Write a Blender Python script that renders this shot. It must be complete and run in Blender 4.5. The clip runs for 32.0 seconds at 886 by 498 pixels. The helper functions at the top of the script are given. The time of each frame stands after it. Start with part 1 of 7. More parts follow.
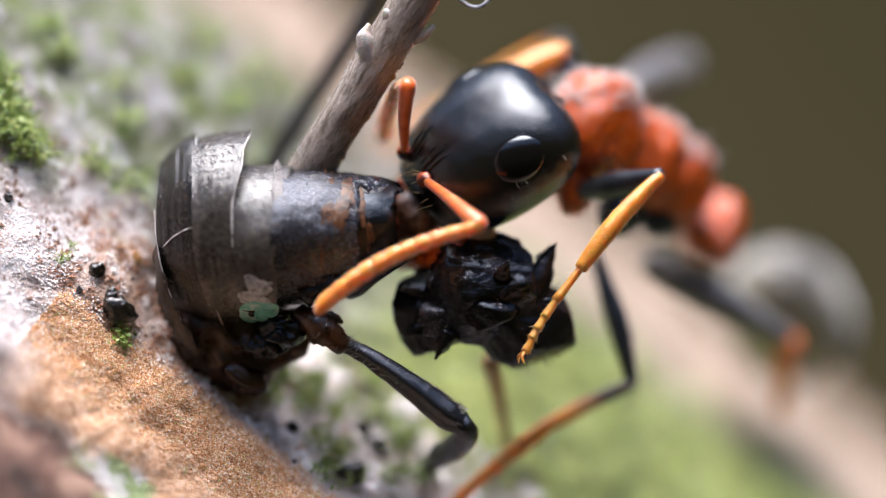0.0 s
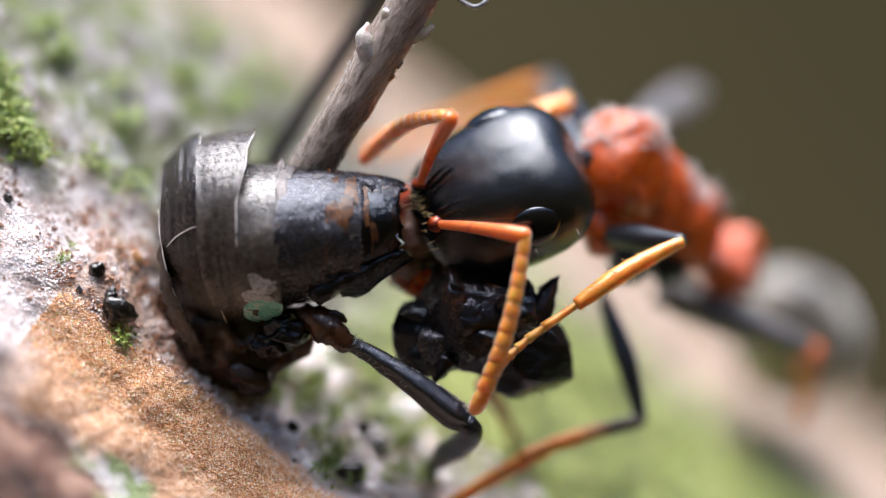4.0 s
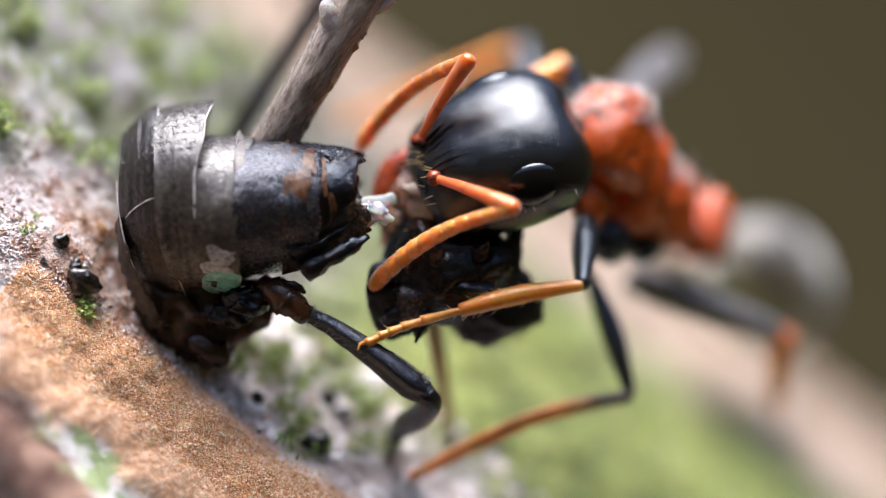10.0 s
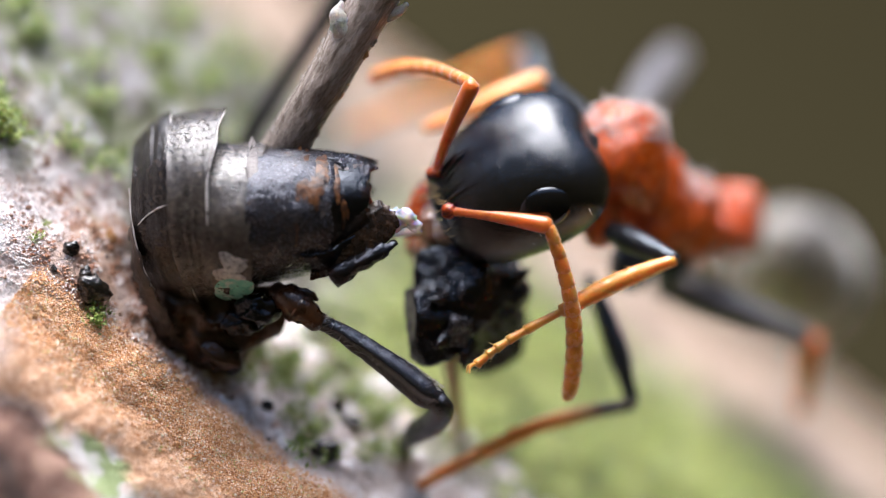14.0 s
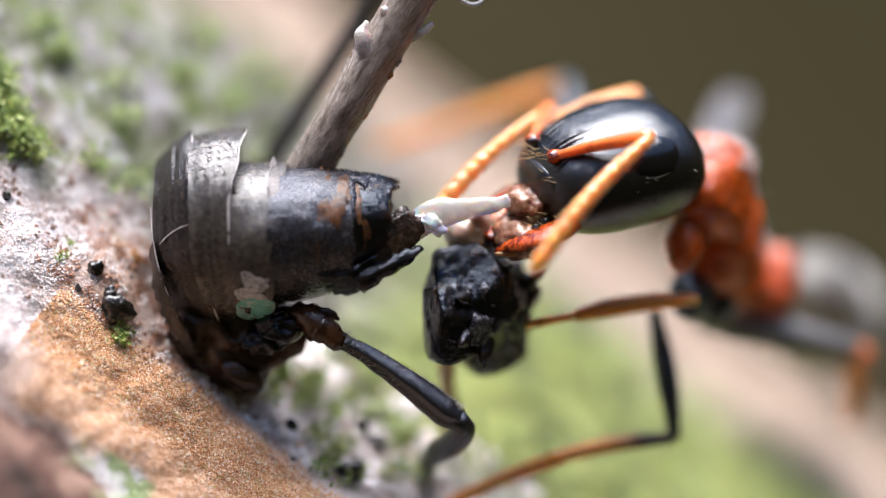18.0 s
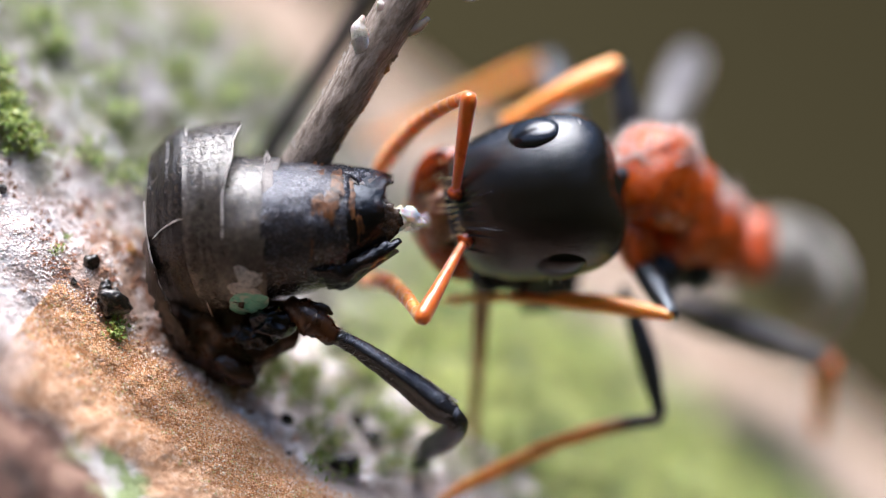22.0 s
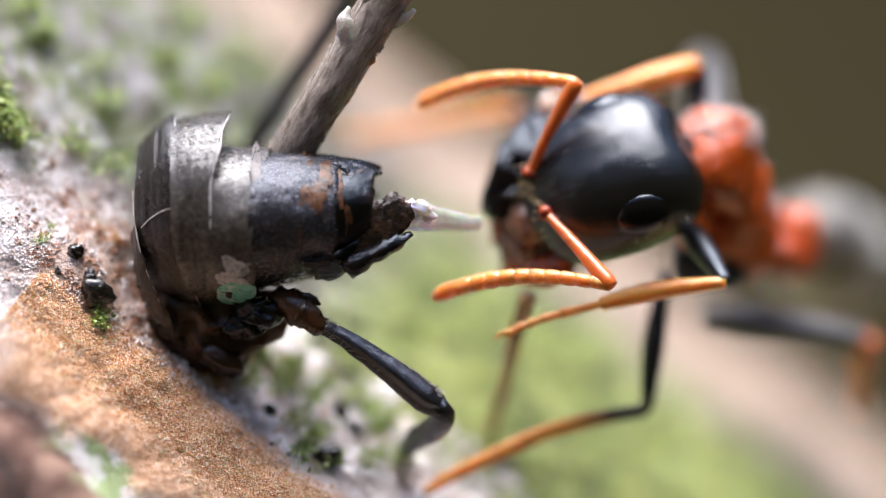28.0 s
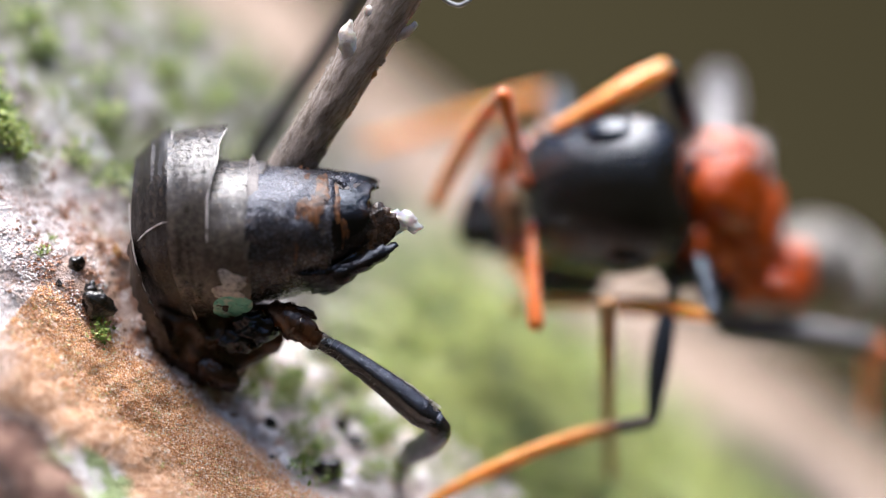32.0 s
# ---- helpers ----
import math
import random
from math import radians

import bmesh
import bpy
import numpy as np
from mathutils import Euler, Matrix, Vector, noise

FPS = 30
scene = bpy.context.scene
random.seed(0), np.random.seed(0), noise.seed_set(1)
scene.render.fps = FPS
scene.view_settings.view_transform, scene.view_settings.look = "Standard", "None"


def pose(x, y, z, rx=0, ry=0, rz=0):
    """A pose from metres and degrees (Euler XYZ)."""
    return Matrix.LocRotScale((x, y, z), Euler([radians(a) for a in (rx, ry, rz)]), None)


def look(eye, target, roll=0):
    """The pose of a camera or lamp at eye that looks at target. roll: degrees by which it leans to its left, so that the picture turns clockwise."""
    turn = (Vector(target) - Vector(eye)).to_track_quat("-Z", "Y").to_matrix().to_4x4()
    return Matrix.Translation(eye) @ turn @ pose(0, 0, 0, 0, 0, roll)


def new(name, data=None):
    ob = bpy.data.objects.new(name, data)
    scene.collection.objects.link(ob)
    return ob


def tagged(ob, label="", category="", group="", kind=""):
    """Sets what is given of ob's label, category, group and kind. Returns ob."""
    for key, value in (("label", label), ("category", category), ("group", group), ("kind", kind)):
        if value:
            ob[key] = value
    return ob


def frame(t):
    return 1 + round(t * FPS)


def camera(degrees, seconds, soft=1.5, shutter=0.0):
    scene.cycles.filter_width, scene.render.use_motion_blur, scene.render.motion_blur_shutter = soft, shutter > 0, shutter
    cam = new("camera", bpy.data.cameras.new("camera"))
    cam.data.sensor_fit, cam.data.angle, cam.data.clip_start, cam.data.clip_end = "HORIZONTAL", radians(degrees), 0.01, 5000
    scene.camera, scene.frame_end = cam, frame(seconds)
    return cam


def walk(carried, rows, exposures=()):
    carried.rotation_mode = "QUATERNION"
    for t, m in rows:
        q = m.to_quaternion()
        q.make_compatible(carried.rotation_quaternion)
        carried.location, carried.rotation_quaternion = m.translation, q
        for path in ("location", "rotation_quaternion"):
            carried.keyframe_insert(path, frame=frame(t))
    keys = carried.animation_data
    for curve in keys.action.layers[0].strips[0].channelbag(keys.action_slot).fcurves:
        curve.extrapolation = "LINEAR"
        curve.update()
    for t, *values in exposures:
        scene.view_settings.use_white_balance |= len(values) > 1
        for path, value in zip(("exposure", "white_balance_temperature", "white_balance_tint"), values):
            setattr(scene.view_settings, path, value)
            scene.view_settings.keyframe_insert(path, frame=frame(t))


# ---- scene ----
# plan units: one unit is six micrometres; columns run right, rows run down, depth runs away from the lens
U = 6.0e-6
REACH = 15000.0


def at(x, y, z, rx=0, ry=0, rz=0):
    return pose(x * U, y * U, z * U, rx, ry, rz)


def eye(x, z, roll=0):
    return look((x * U, -REACH * U, z * U), (x * U, 0, z * U), roll)


cam = camera(2 * math.degrees(math.atan(784 / REACH)), 32.0, soft=1.25)
cam.data.dof.use_dof = True
cam.data.dof.focus_distance = (REACH - 5) * U
cam.data.dof.aperture_fstop = 37
walk(cam, [(0, eye(-0.0, -0.0, -0.00)), (0.5, eye(9.3, -6.5, -0.12)), (1, eye(0.8, -0.9, -0.06)), (1.5, eye(-3.1, 1.1, -0.19)), (2, eye(1.5, -1.5, -0.00)), (2.5, eye(2.3, -2.8, -0.11)), (3, eye(-2.1, -0.7, -0.08)), (3.5, eye(0.6, -1.6, -0.13)), (5.5, eye(-7.0, -0.6, -0.11)), (6, eye(-20.7, 9.5, -0.11)), (6.5, eye(-33.2, 22.8, -0.07)), (7, eye(-34.9, 23.9, 0.07)), (7.5, eye(-24.4, 17.2, 0.01)), (8, eye(-16.7, 11.6, -0.13)), (8.5, eye(-14.5, 10.4, -0.06)), (9, eye(-2.8, -0.0, 0.00)), (9.5, eye(37.6, -31.9, -0.11)), (10, eye(63.6, -54.3, -0.28)), (10.5, eye(58.6, -48.5, -0.20)), (11, eye(61.4, -49.6, -0.21)), (11.5, eye(63.7, -52.7, -0.28)), (12, eye(61.3, -52.9, -0.19)), (12.5, eye(59.7, -52.8, -0.18)), (13, eye(47.5, -44.0, -0.20)), (13.5, eye(52.3, -43.3, -0.39)), (14, eye(45.9, -40.5, -0.22)), (14.5, eye(41.2, -36.1, -0.20)), (16.5, eye(33.1, -26.0, -0.17)), (17, eye(15.4, -11.1, -0.12)), (17.5, eye(9.2, -8.6, -0.17)), (18, eye(2.5, -5.1, -0.16)), (18.5, eye(14.5, -11.6, -0.05)), (19, eye(32.2, -28.5, -0.16)), (19.5, eye(36.3, -37.4, -0.17)), (20, eye(27.1, -32.3, -0.14)), (20.5, eye(11.6, -21.1, -0.14)), (21, eye(1.0, -11.4, -0.07)), (21.5, eye(4.6, -11.6, -0.04)), (22, eye(10.0, -14.4, -0.01)), (22.5, eye(10.7, -14.8, -0.08)), (23, eye(6.3, -13.3, -0.04)), (23.5, eye(-1.6, -7.5, -0.03)), (24, eye(-4.2, -5.9, 0.07)), (24.5, eye(7.1, -12.4, 0.00)), (25, eye(15.7, -17.7, -0.06)), (25.5, eye(22.3, -22.0, -0.10)), (27.5, eye(38.2, -37.9, 0.33)), (28, eye(37.8, -28.7, 0.38)), (28.5, eye(23.4, -25.0, 0.53)), (29, eye(10.8, -12.5, 0.63)), (29.5, eye(5.2, 4.7, 0.60)), (30, eye(7.5, 12.3, 0.59)), (30.5, eye(1.3, 11.5, 0.24)), (31, eye(-5.8, 11.6, 0.63)), (31.5, eye(10.1, 3.2, 0.53)), (32, eye(35.9, -4.4, 0.62))])
scene.view_settings.exposure = 1.15

# ---- light ----
SUN_FROM = Vector((-0.05, -0.06, 0.995)).normalized()
world = bpy.data.worlds.new("world")
scene.world = world
world.use_nodes = True
wn = world.node_tree
sky = wn.nodes.new("ShaderNodeTexSky")
sky.sky_type = "NISHITA"
sky.sun_disc = False
sky.sun_elevation = math.asin(SUN_FROM.z)
sky.sun_rotation = math.atan2(SUN_FROM.x, SUN_FROM.y)
bg = wn.nodes["Background"]
bg.inputs["Strength"].default_value = 0.13
wn.links.new(sky.outputs["Color"], bg.inputs["Color"])
sun = new("sun", bpy.data.lights.new("sun", "SUN"))
sun.data.energy = 5.0
sun.data.angle = radians(48)
sun.data.color = (1.0, 0.962, 0.985)
sun.matrix_world = look(SUN_FROM * 0.5, (0, 0, 0))

# ---- materials ----
# way across and along the branch at the plan's middle
A0 = 0.61 * 784 - 0.79 * 441
L0 = 0.79 * 784 + 0.61 * 441


def rgb(r, g, b):
    return (r, g, b, 1.0)


def node(nt, kind, **values):
    n = nt.nodes.new(kind)
    for key, value in values.items():
        n.inputs[key.replace("_", " ")].default_value = value
    return n


def plan_coords(nt, stretch=(1, 1, 1)):
    tc = nt.nodes.new("ShaderNodeTexCoord")
    mp = nt.nodes.new("ShaderNodeVectorMath")
    mp.operation = "MULTIPLY"
    mp.inputs[1].default_value = [s / U for s in stretch]
    nt.links.new(tc.outputs["Object"], mp.inputs[0])
    return mp.outputs[0]


def ramp(nt, fac, stops):
    r = nt.nodes.new("ShaderNodeValToRGB")
    while len(r.color_ramp.elements) < len(stops):
        r.color_ramp.elements.new(0.5)
    for e, (p, c) in zip(r.color_ramp.elements, stops):
        e.position, e.color = p, c
    nt.links.new(fac, r.inputs[0])
    return r.outputs[0]


def noise_at(nt, vec, size, detail=4.0, rough=0.55, warp=0.0):
    n = node(nt, "ShaderNodeTexNoise", Scale=1.0 / size, Detail=detail, Roughness=rough, Distortion=warp)
    nt.links.new(vec, n.inputs["Vector"])
    return n.outputs[0]


def mix(nt, fac, a, b, kind="MIX"):
    m = nt.nodes.new("ShaderNodeMix")
    m.data_type, m.blend_type = "RGBA", kind
    for sock, v in ((m.inputs[0], fac), (m.inputs[6], a), (m.inputs[7], b)):
        if isinstance(v, (int, float, tuple)):
            sock.default_value = v
        else:
            nt.links.new(v, sock)
    return m.outputs[2]


def math_node(nt, op, a, b=0.0, clamp=False):
    m = nt.nodes.new("ShaderNodeMath")
    m.operation, m.use_clamp = op, clamp
    for sock, v in zip(m.inputs, (a, b)):
        if isinstance(v, (int, float)):
            sock.default_value = v
        else:
            nt.links.new(v, sock)
    return m.outputs[0]


def bumped(nt, height, depth, strength=1.0, under=None):
    b = node(nt, "ShaderNodeBump", Strength=strength, Distance=depth * U)
    nt.links.new(height, b.inputs["Height"])
    if under is not None:
        nt.links.new(under, b.inputs["Normal"])
    return b.outputs[0]


def shiny(name, stops, size=60, rough=(0.3, 0.5), grain=5.0, relief=1.2, lumps=0.0, lump_size=40, coat=0.0,
          glow_through=0.0, stretch=(1, 1, 1), sheen=0.0, spec=0.5, lean=0.0, clear=0.0, fade=None, tint=None):
    """A natural surface: colours by blotches, fine grain, lumps, gloss that varies."""
    m = bpy.data.materials.new(name)
    m.use_nodes = True
    nt = m.node_tree
    p = nt.nodes["Principled BSDF"]
    vec = plan_coords(nt)
    vec2 = plan_coords(nt, stretch)
    if lean:
        turned = nt.nodes.new("ShaderNodeVectorRotate")
        turned.rotation_type = "Y_AXIS"
        turned.inputs["Angle"].default_value = radians(lean)
        nt.links.new(vec, turned.inputs["Vector"])
        mul = nt.nodes.new("ShaderNodeVectorMath")
        mul.operation = "MULTIPLY"
        mul.inputs[1].default_value = stretch
        nt.links.new(turned.outputs[0], mul.inputs[0])
        vec2 = vec = mul.outputs[0]
    blot = noise_at(nt, vec, size, 5, 0.6, 0.4)
    base = ramp(nt, blot, stops)
    if fade:
        sep = nt.nodes.new("ShaderNodeSeparateXYZ")
        nt.links.new(vec, sep.inputs[0])
        mr = nt.nodes.new("ShaderNodeMapRange")
        mr.inputs[1].default_value, mr.inputs[2].default_value = fade[0], fade[1]
        nt.links.new(sep.outputs[0], mr.inputs[0])
        base = mix(nt, mr.outputs[0], fade[2], base)
    nt.links.new(base, p.inputs["Base Color"])
    fine = noise_at(nt, vec2, grain, 3, 0.6)
    r = nt.nodes.new("ShaderNodeMapRange")
    r.inputs[3].default_value, r.inputs[4].default_value = rough
    nt.links.new(noise_at(nt, vec, size * 0.4, 4), r.inputs[0])
    nt.links.new(r.outputs[0], p.inputs["Roughness"])
    normal = bumped(nt, fine, relief)
    if lumps:
        normal = bumped(nt, noise_at(nt, vec, lump_size, 4, 0.55), lumps, 1.0, normal)
    nt.links.new(normal, p.inputs["Normal"])
    p.inputs["Specular IOR Level"].default_value = spec
    if tint:
        p.inputs["Specular Tint"].default_value = tint
    p.inputs["Transmission Weight"].default_value = clear
    p.inputs["Coat Weight"].default_value = coat
    p.inputs["Coat Roughness"].default_value = 0.18
    p.inputs["Sheen Weight"].default_value = sheen
    p.inputs["Sheen Roughness"].default_value = 0.4
    if glow_through:
        p.inputs["Subsurface Weight"].default_value = glow_through
        p.inputs["Subsurface Radius"].default_value = (1.0, 0.45, 0.18)
        p.inputs["Subsurface Scale"].default_value = 26 * U
    return m


head_black = shiny("head_black", [(0.3, rgb(0.0025, 0.0025, 0.003)), (0.6, rgb(0.005, 0.0045, 0.0042)), (0.8, rgb(0.009, 0.0065, 0.005))], 50, (0.12, 0.26), 2.2, 0.75, 1.3, 34, 0.0, stretch=(0.4, 1, 1.4), spec=0.9, tint=rgb(0.92, 0.95, 1.0))
eye_black = shiny("eye_black", [(0.3, rgb(0.002, 0.002, 0.0025)), (0.8, rgb(0.005, 0.0045, 0.005))], 40, (0.14, 0.2), 3.0, 0.3, spec=0.6, tint=rgb(0.85, 0.92, 1.0))
amber = shiny("amber", [(0.25, rgb(0.68, 0.2, 0.02)), (0.5, rgb(0.84, 0.34, 0.045)), (0.75, rgb(0.74, 0.25, 0.03))], 45, (0.2, 0.34), 6, 1.2, coat=0.0, glow_through=0.75, sheen=0.7, spec=1.0)
leg_amber = shiny("leg_amber", [(0.25, rgb(0.66, 0.215, 0.018)), (0.5, rgb(0.8, 0.33, 0.04)), (0.75, rgb(0.7, 0.25, 0.025))], 45, (0.24, 0.4), 6, 1.2, coat=0.1, glow_through=0.6, sheen=0.3, spec=0.8)
russet = shiny("russet", [(0.25, rgb(0.62, 0.12, 0.01)), (0.6, rgb(0.74, 0.18, 0.018)), (0.8, rgb(0.5, 0.075, 0.008))], 50, (0.16, 0.28), 6, 0.8, coat=0.0, glow_through=0.55, sheen=0.5, spec=1.0)
shin_amber = shiny("shin_amber", [(0.25, rgb(0.66, 0.22, 0.024)), (0.5, rgb(0.8, 0.33, 0.05)), (0.75, rgb(0.6, 0.18, 0.024))], 45, (0.3, 0.5), 6, 1.0, glow_through=0.4, sheen=0.4, fade=(60, 140, rgb(0.03, 0.014, 0.008)))
mandible_red = shiny("mandible_red", [(0.36, rgb(0.01, 0.003, 0.002)), (0.45, rgb(0.2, 0.02, 0.002)), (0.52, rgb(0.56, 0.08, 0.005)), (0.58, rgb(0.26, 0.024, 0.003)), (0.64, rgb(0.01, 0.003, 0.002))], 44, (0.07, 0.2), 5, 1.2, 3.0, 14, 0.0, 0.15, spec=0.8)
thorax_red = shiny("thorax_red", [(0.25, rgb(0.34, 0.03, 0.002)), (0.5, rgb(0.54, 0.085, 0.004)), (0.64, rgb(0.42, 0.05, 0.003)), (0.8, rgb(0.1, 0.009, 0.002))], 44, (0.2, 0.36), 6, 3.0, 2.0, 18, 0.0, 0.0, sheen=0.0, spec=0.7, stretch=(1, 0.5, 1))
leg_black = shiny("leg_black", [(0.3, rgb(0.006, 0.006, 0.009)), (0.7, rgb(0.016, 0.016, 0.02))], 50, (0.26, 0.42), 4, 1.2, 1.0, 20, 0.0, stretch=(0.35, 1, 1), spec=0.8, tint=rgb(0.72, 0.86, 1.0))
leg_dull = shiny("leg_dull", [(0.3, rgb(0.005, 0.005, 0.007)), (0.6, rgb(0.014, 0.013, 0.016)), (0.78, rgb(0.05, 0.042, 0.038))], 12, (0.1, 0.3), 3.2, 1.3, 1.2, 10, 0.0, stretch=(0.7, 1, 1), spec=0.9, tint=rgb(0.78, 0.87, 1.0))
leg_grey = shiny("leg_grey", [(0.3, rgb(0.05, 0.045, 0.045)), (0.7, rgb(0.13, 0.115, 0.11))], 50, (0.3, 0.45), 5, 1.0, coat=0.5, sheen=0.4)
gaster_grey = shiny("gaster_grey", [(0.36, rgb(0.05, 0.042, 0.034)), (0.5, rgb(0.22, 0.195, 0.155)), (0.66, rgb(0.36, 0.325, 0.27))], 110, (0.35, 0.5), 5, 1.2, sheen=1.0)
chitin = shiny("chitin", [(0.3, rgb(0.006, 0.005, 0.005)), (0.55, rgb(0.018, 0.014, 0.012)), (0.68, rgb(0.045, 0.033, 0.024)), (0.75, rgb(0.14, 0.1, 0.06))], 10, (0.1, 0.26), 3.6, 1.7, 1.6, 14, 0.0, stretch=(1, 1, 0.5), spec=0.5)
chitin_grey = shiny("chitin_grey", [(0.3, rgb(0.022, 0.018, 0.0155)), (0.52, rgb(0.062, 0.052, 0.045)), (0.66, rgb(0.11, 0.09, 0.076)), (0.74, rgb(0.26, 0.21, 0.16))], 13, (0.1, 0.26), 3.6, 1.7, 0.9, 20, 0.0, stretch=(1, 1, 0.7), spec=0.9)
chitin_wet = shiny("chitin_wet", [(0.3, rgb(0.002, 0.002, 0.003)), (0.5, rgb(0.004, 0.0035, 0.004)), (0.62, rgb(0.02, 0.009, 0.005)), (0.72, rgb(0.06, 0.024, 0.01)), (0.84, rgb(0.008, 0.004, 0.003))], 46, (0.05, 0.2), 4.0, 0.9, 3.4, 11, 0.0, spec=0.5, tint=rgb(0.74, 0.84, 1.0))
chitin_satin = shiny("chitin_satin", [(0.3, rgb(0.004, 0.004, 0.008)), (0.5, rgb(0.018, 0.017, 0.022)), (0.64, rgb(0.045, 0.038, 0.038)), (0.73, rgb(0.17, 0.115, 0.065))], 15, (0.16, 0.36), 3.6, 2.2, 4.5, 20, 0.0, stretch=(1, 1, 0.7), spec=0.85, tint=rgb(0.84, 0.88, 1.0))
chitin_brown = shiny("chitin_brown", [(0.25, rgb(0.008, 0.004, 0.003)), (0.48, rgb(0.032, 0.012, 0.005)), (0.68, rgb(0.1, 0.038, 0.014)), (0.85, rgb(0.012, 0.006, 0.004))], 60, (0.18, 0.4), 9, 1.0, 2.0, 30, 0.0, 0.0)
skin_flap = shiny("skin_flap", [(0.3, rgb(0.025, 0.018, 0.014)), (0.6, rgb(0.07, 0.052, 0.042)), (0.8, rgb(0.14, 0.11, 0.09))], 22, (0.3, 0.5), 4, 1.5, 2, 12)
membrane = shiny("membrane", [(0.34, rgb(0.014, 0.007, 0.005)), (0.48, rgb(0.05, 0.019, 0.008)), (0.6, rgb(0.14, 0.052, 0.014)), (0.72, rgb(0.02, 0.009, 0.006))], 15, (0.25, 0.5), 6, 1.5, 3, 14, 0.0, spec=0.4)
torn_sheet = shiny("torn_sheet", [(0.3, rgb(0.006, 0.004, 0.003)), (0.48, rgb(0.022, 0.012, 0.008)), (0.64, rgb(0.06, 0.03, 0.016)), (0.8, rgb(0.012, 0.007, 0.005))], 22, (0.14, 0.4), 5, 1.4, 3, 12, 0.0, spec=0.5)
silver_film = shiny("silver_film", [(0.3, rgb(0.16, 0.15, 0.15)), (0.5, rgb(0.56, 0.57, 0.6)), (0.7, rgb(0.78, 0.76, 0.72))], 12, (0.14, 0.3), 5, 2.0, 4, 10)
bud_pale = shiny("bud_pale", [(0.3, rgb(0.5, 0.45, 0.42)), (0.7, rgb(0.75, 0.72, 0.7))], 14, (0.2, 0.4), 5, 2.0, 3, 9, 0.0, 0.3, clear=0.25)
dry_skin = shiny("dry_skin", [(0.3, rgb(0.05, 0.042, 0.038)), (0.6, rgb(0.12, 0.1, 0.095)), (0.8, rgb(0.2, 0.175, 0.17))], 20, (0.35, 0.55), 4, 1.5, stretch=(0.4, 1, 1))
# pale edge colour that carries the highlight along the plates' rims
rim_highlight = shiny("rim_highlight", [(0.3, rgb(0.3, 0.26, 0.24)), (0.65, rgb(0.66, 0.62, 0.6))], 24, (0.2, 0.35), 5, 1.0)
torn_brown = shiny("torn_brown", [(0.3, rgb(0.22, 0.1, 0.03)), (0.6, rgb(0.42, 0.22, 0.08)), (0.8, rgb(0.12, 0.05, 0.02))], 26, (0.25, 0.5), 6, 1.5, 3, 14, 0.2, 0.2)
tissue_white = shiny("tissue_white", [(0.3, rgb(0.78, 0.76, 0.74)), (0.7, rgb(0.9, 0.9, 0.9))], 18, (0.06, 0.2), 8, 0.5, 1.6, 22, 0.3, 0.7, clear=0.45)
mouth_pink = shiny("mouth_pink", [(0.3, rgb(0.06, 0.02, 0.01)), (0.5, rgb(0.26, 0.11, 0.06)), (0.68, rgb(0.46, 0.27, 0.18)), (0.85, rgb(0.08, 0.025, 0.014))], 22, (0.12, 0.26), 7, 1.5, 3, 16, 0.3, 0.4)
torn_pink = shiny("torn_pink", [(0.3, rgb(0.36, 0.22, 0.15)), (0.5, rgb(0.6, 0.44, 0.36)), (0.7, rgb(0.74, 0.6, 0.53)), (0.85, rgb(0.26, 0.14, 0.09))], 40, (0.1, 0.24), 7, 0.8, 2, 20, 0.0, 0.5)
teal_film = shiny("teal_film", [(0.3, rgb(0.6, 0.66, 0.64)), (0.48, rgb(0.12, 0.5, 0.42)), (0.7, rgb(0.32, 0.68, 0.6))], 30, (0.2, 0.4), 5, 1.0, coat=0.3)
bristle_gold = shiny("bristle_gold", [(0.3, rgb(0.6, 0.33, 0.1)), (0.7, rgb(0.75, 0.5, 0.22))], 30, (0.3, 0.4), 5, 0.2, glow_through=0.2)
bristle_dark = shiny("bristle_dark", [(0.3, rgb(0.03, 0.022, 0.016)), (0.7, rgb(0.06, 0.045, 0.03))], 30, (0.4, 0.5), 5, 0.2)
fuzz_dim = shiny("fuzz_dim", [(0.3, rgb(0.06, 0.052, 0.045)), (0.7, rgb(0.16, 0.145, 0.13))], 30, (0.16, 0.3), 5, 0.2)
fuzz_pale = shiny("fuzz_pale", [(0.3, rgb(0.42, 0.38, 0.35)), (0.7, rgb(0.66, 0.62, 0.6))], 30, (0.2, 0.35), 5, 0.2)
twig_bark = shiny("twig_bark", [(0.25, rgb(0.08, 0.06, 0.048)), (0.4, rgb(0.19, 0.15, 0.125)), (0.54, rgb(0.36, 0.3, 0.265)), (0.62, rgb(0.24, 0.19, 0.155)), (0.74, rgb(0.62, 0.57, 0.53))], 16, (0.14, 0.4), 4, 3.2, 6.0, 13, stretch=(1, 1, 0.22), sheen=0.05, lean=-33, spec=0.6)
twig_pale = shiny("twig_pale", [(0.3, rgb(0.16, 0.14, 0.12)), (0.5, rgb(0.36, 0.33, 0.31)), (0.7, rgb(0.56, 0.53, 0.51))], 14, (0.3, 0.5), 5, 3.0, 5, 9)
stick_dark = shiny("stick_dark", [(0.3, rgb(0.006, 0.005, 0.005)), (0.7, rgb(0.014, 0.011, 0.01))], 60, (0.45, 0.6), 7, 1.5)
fibre_white = shiny("fibre_white", [(0.3, rgb(0.4, 0.4, 0.43)), (0.7, rgb(0.55, 0.55, 0.58))], 30, (0.3, 0.4), 5, 0.2)
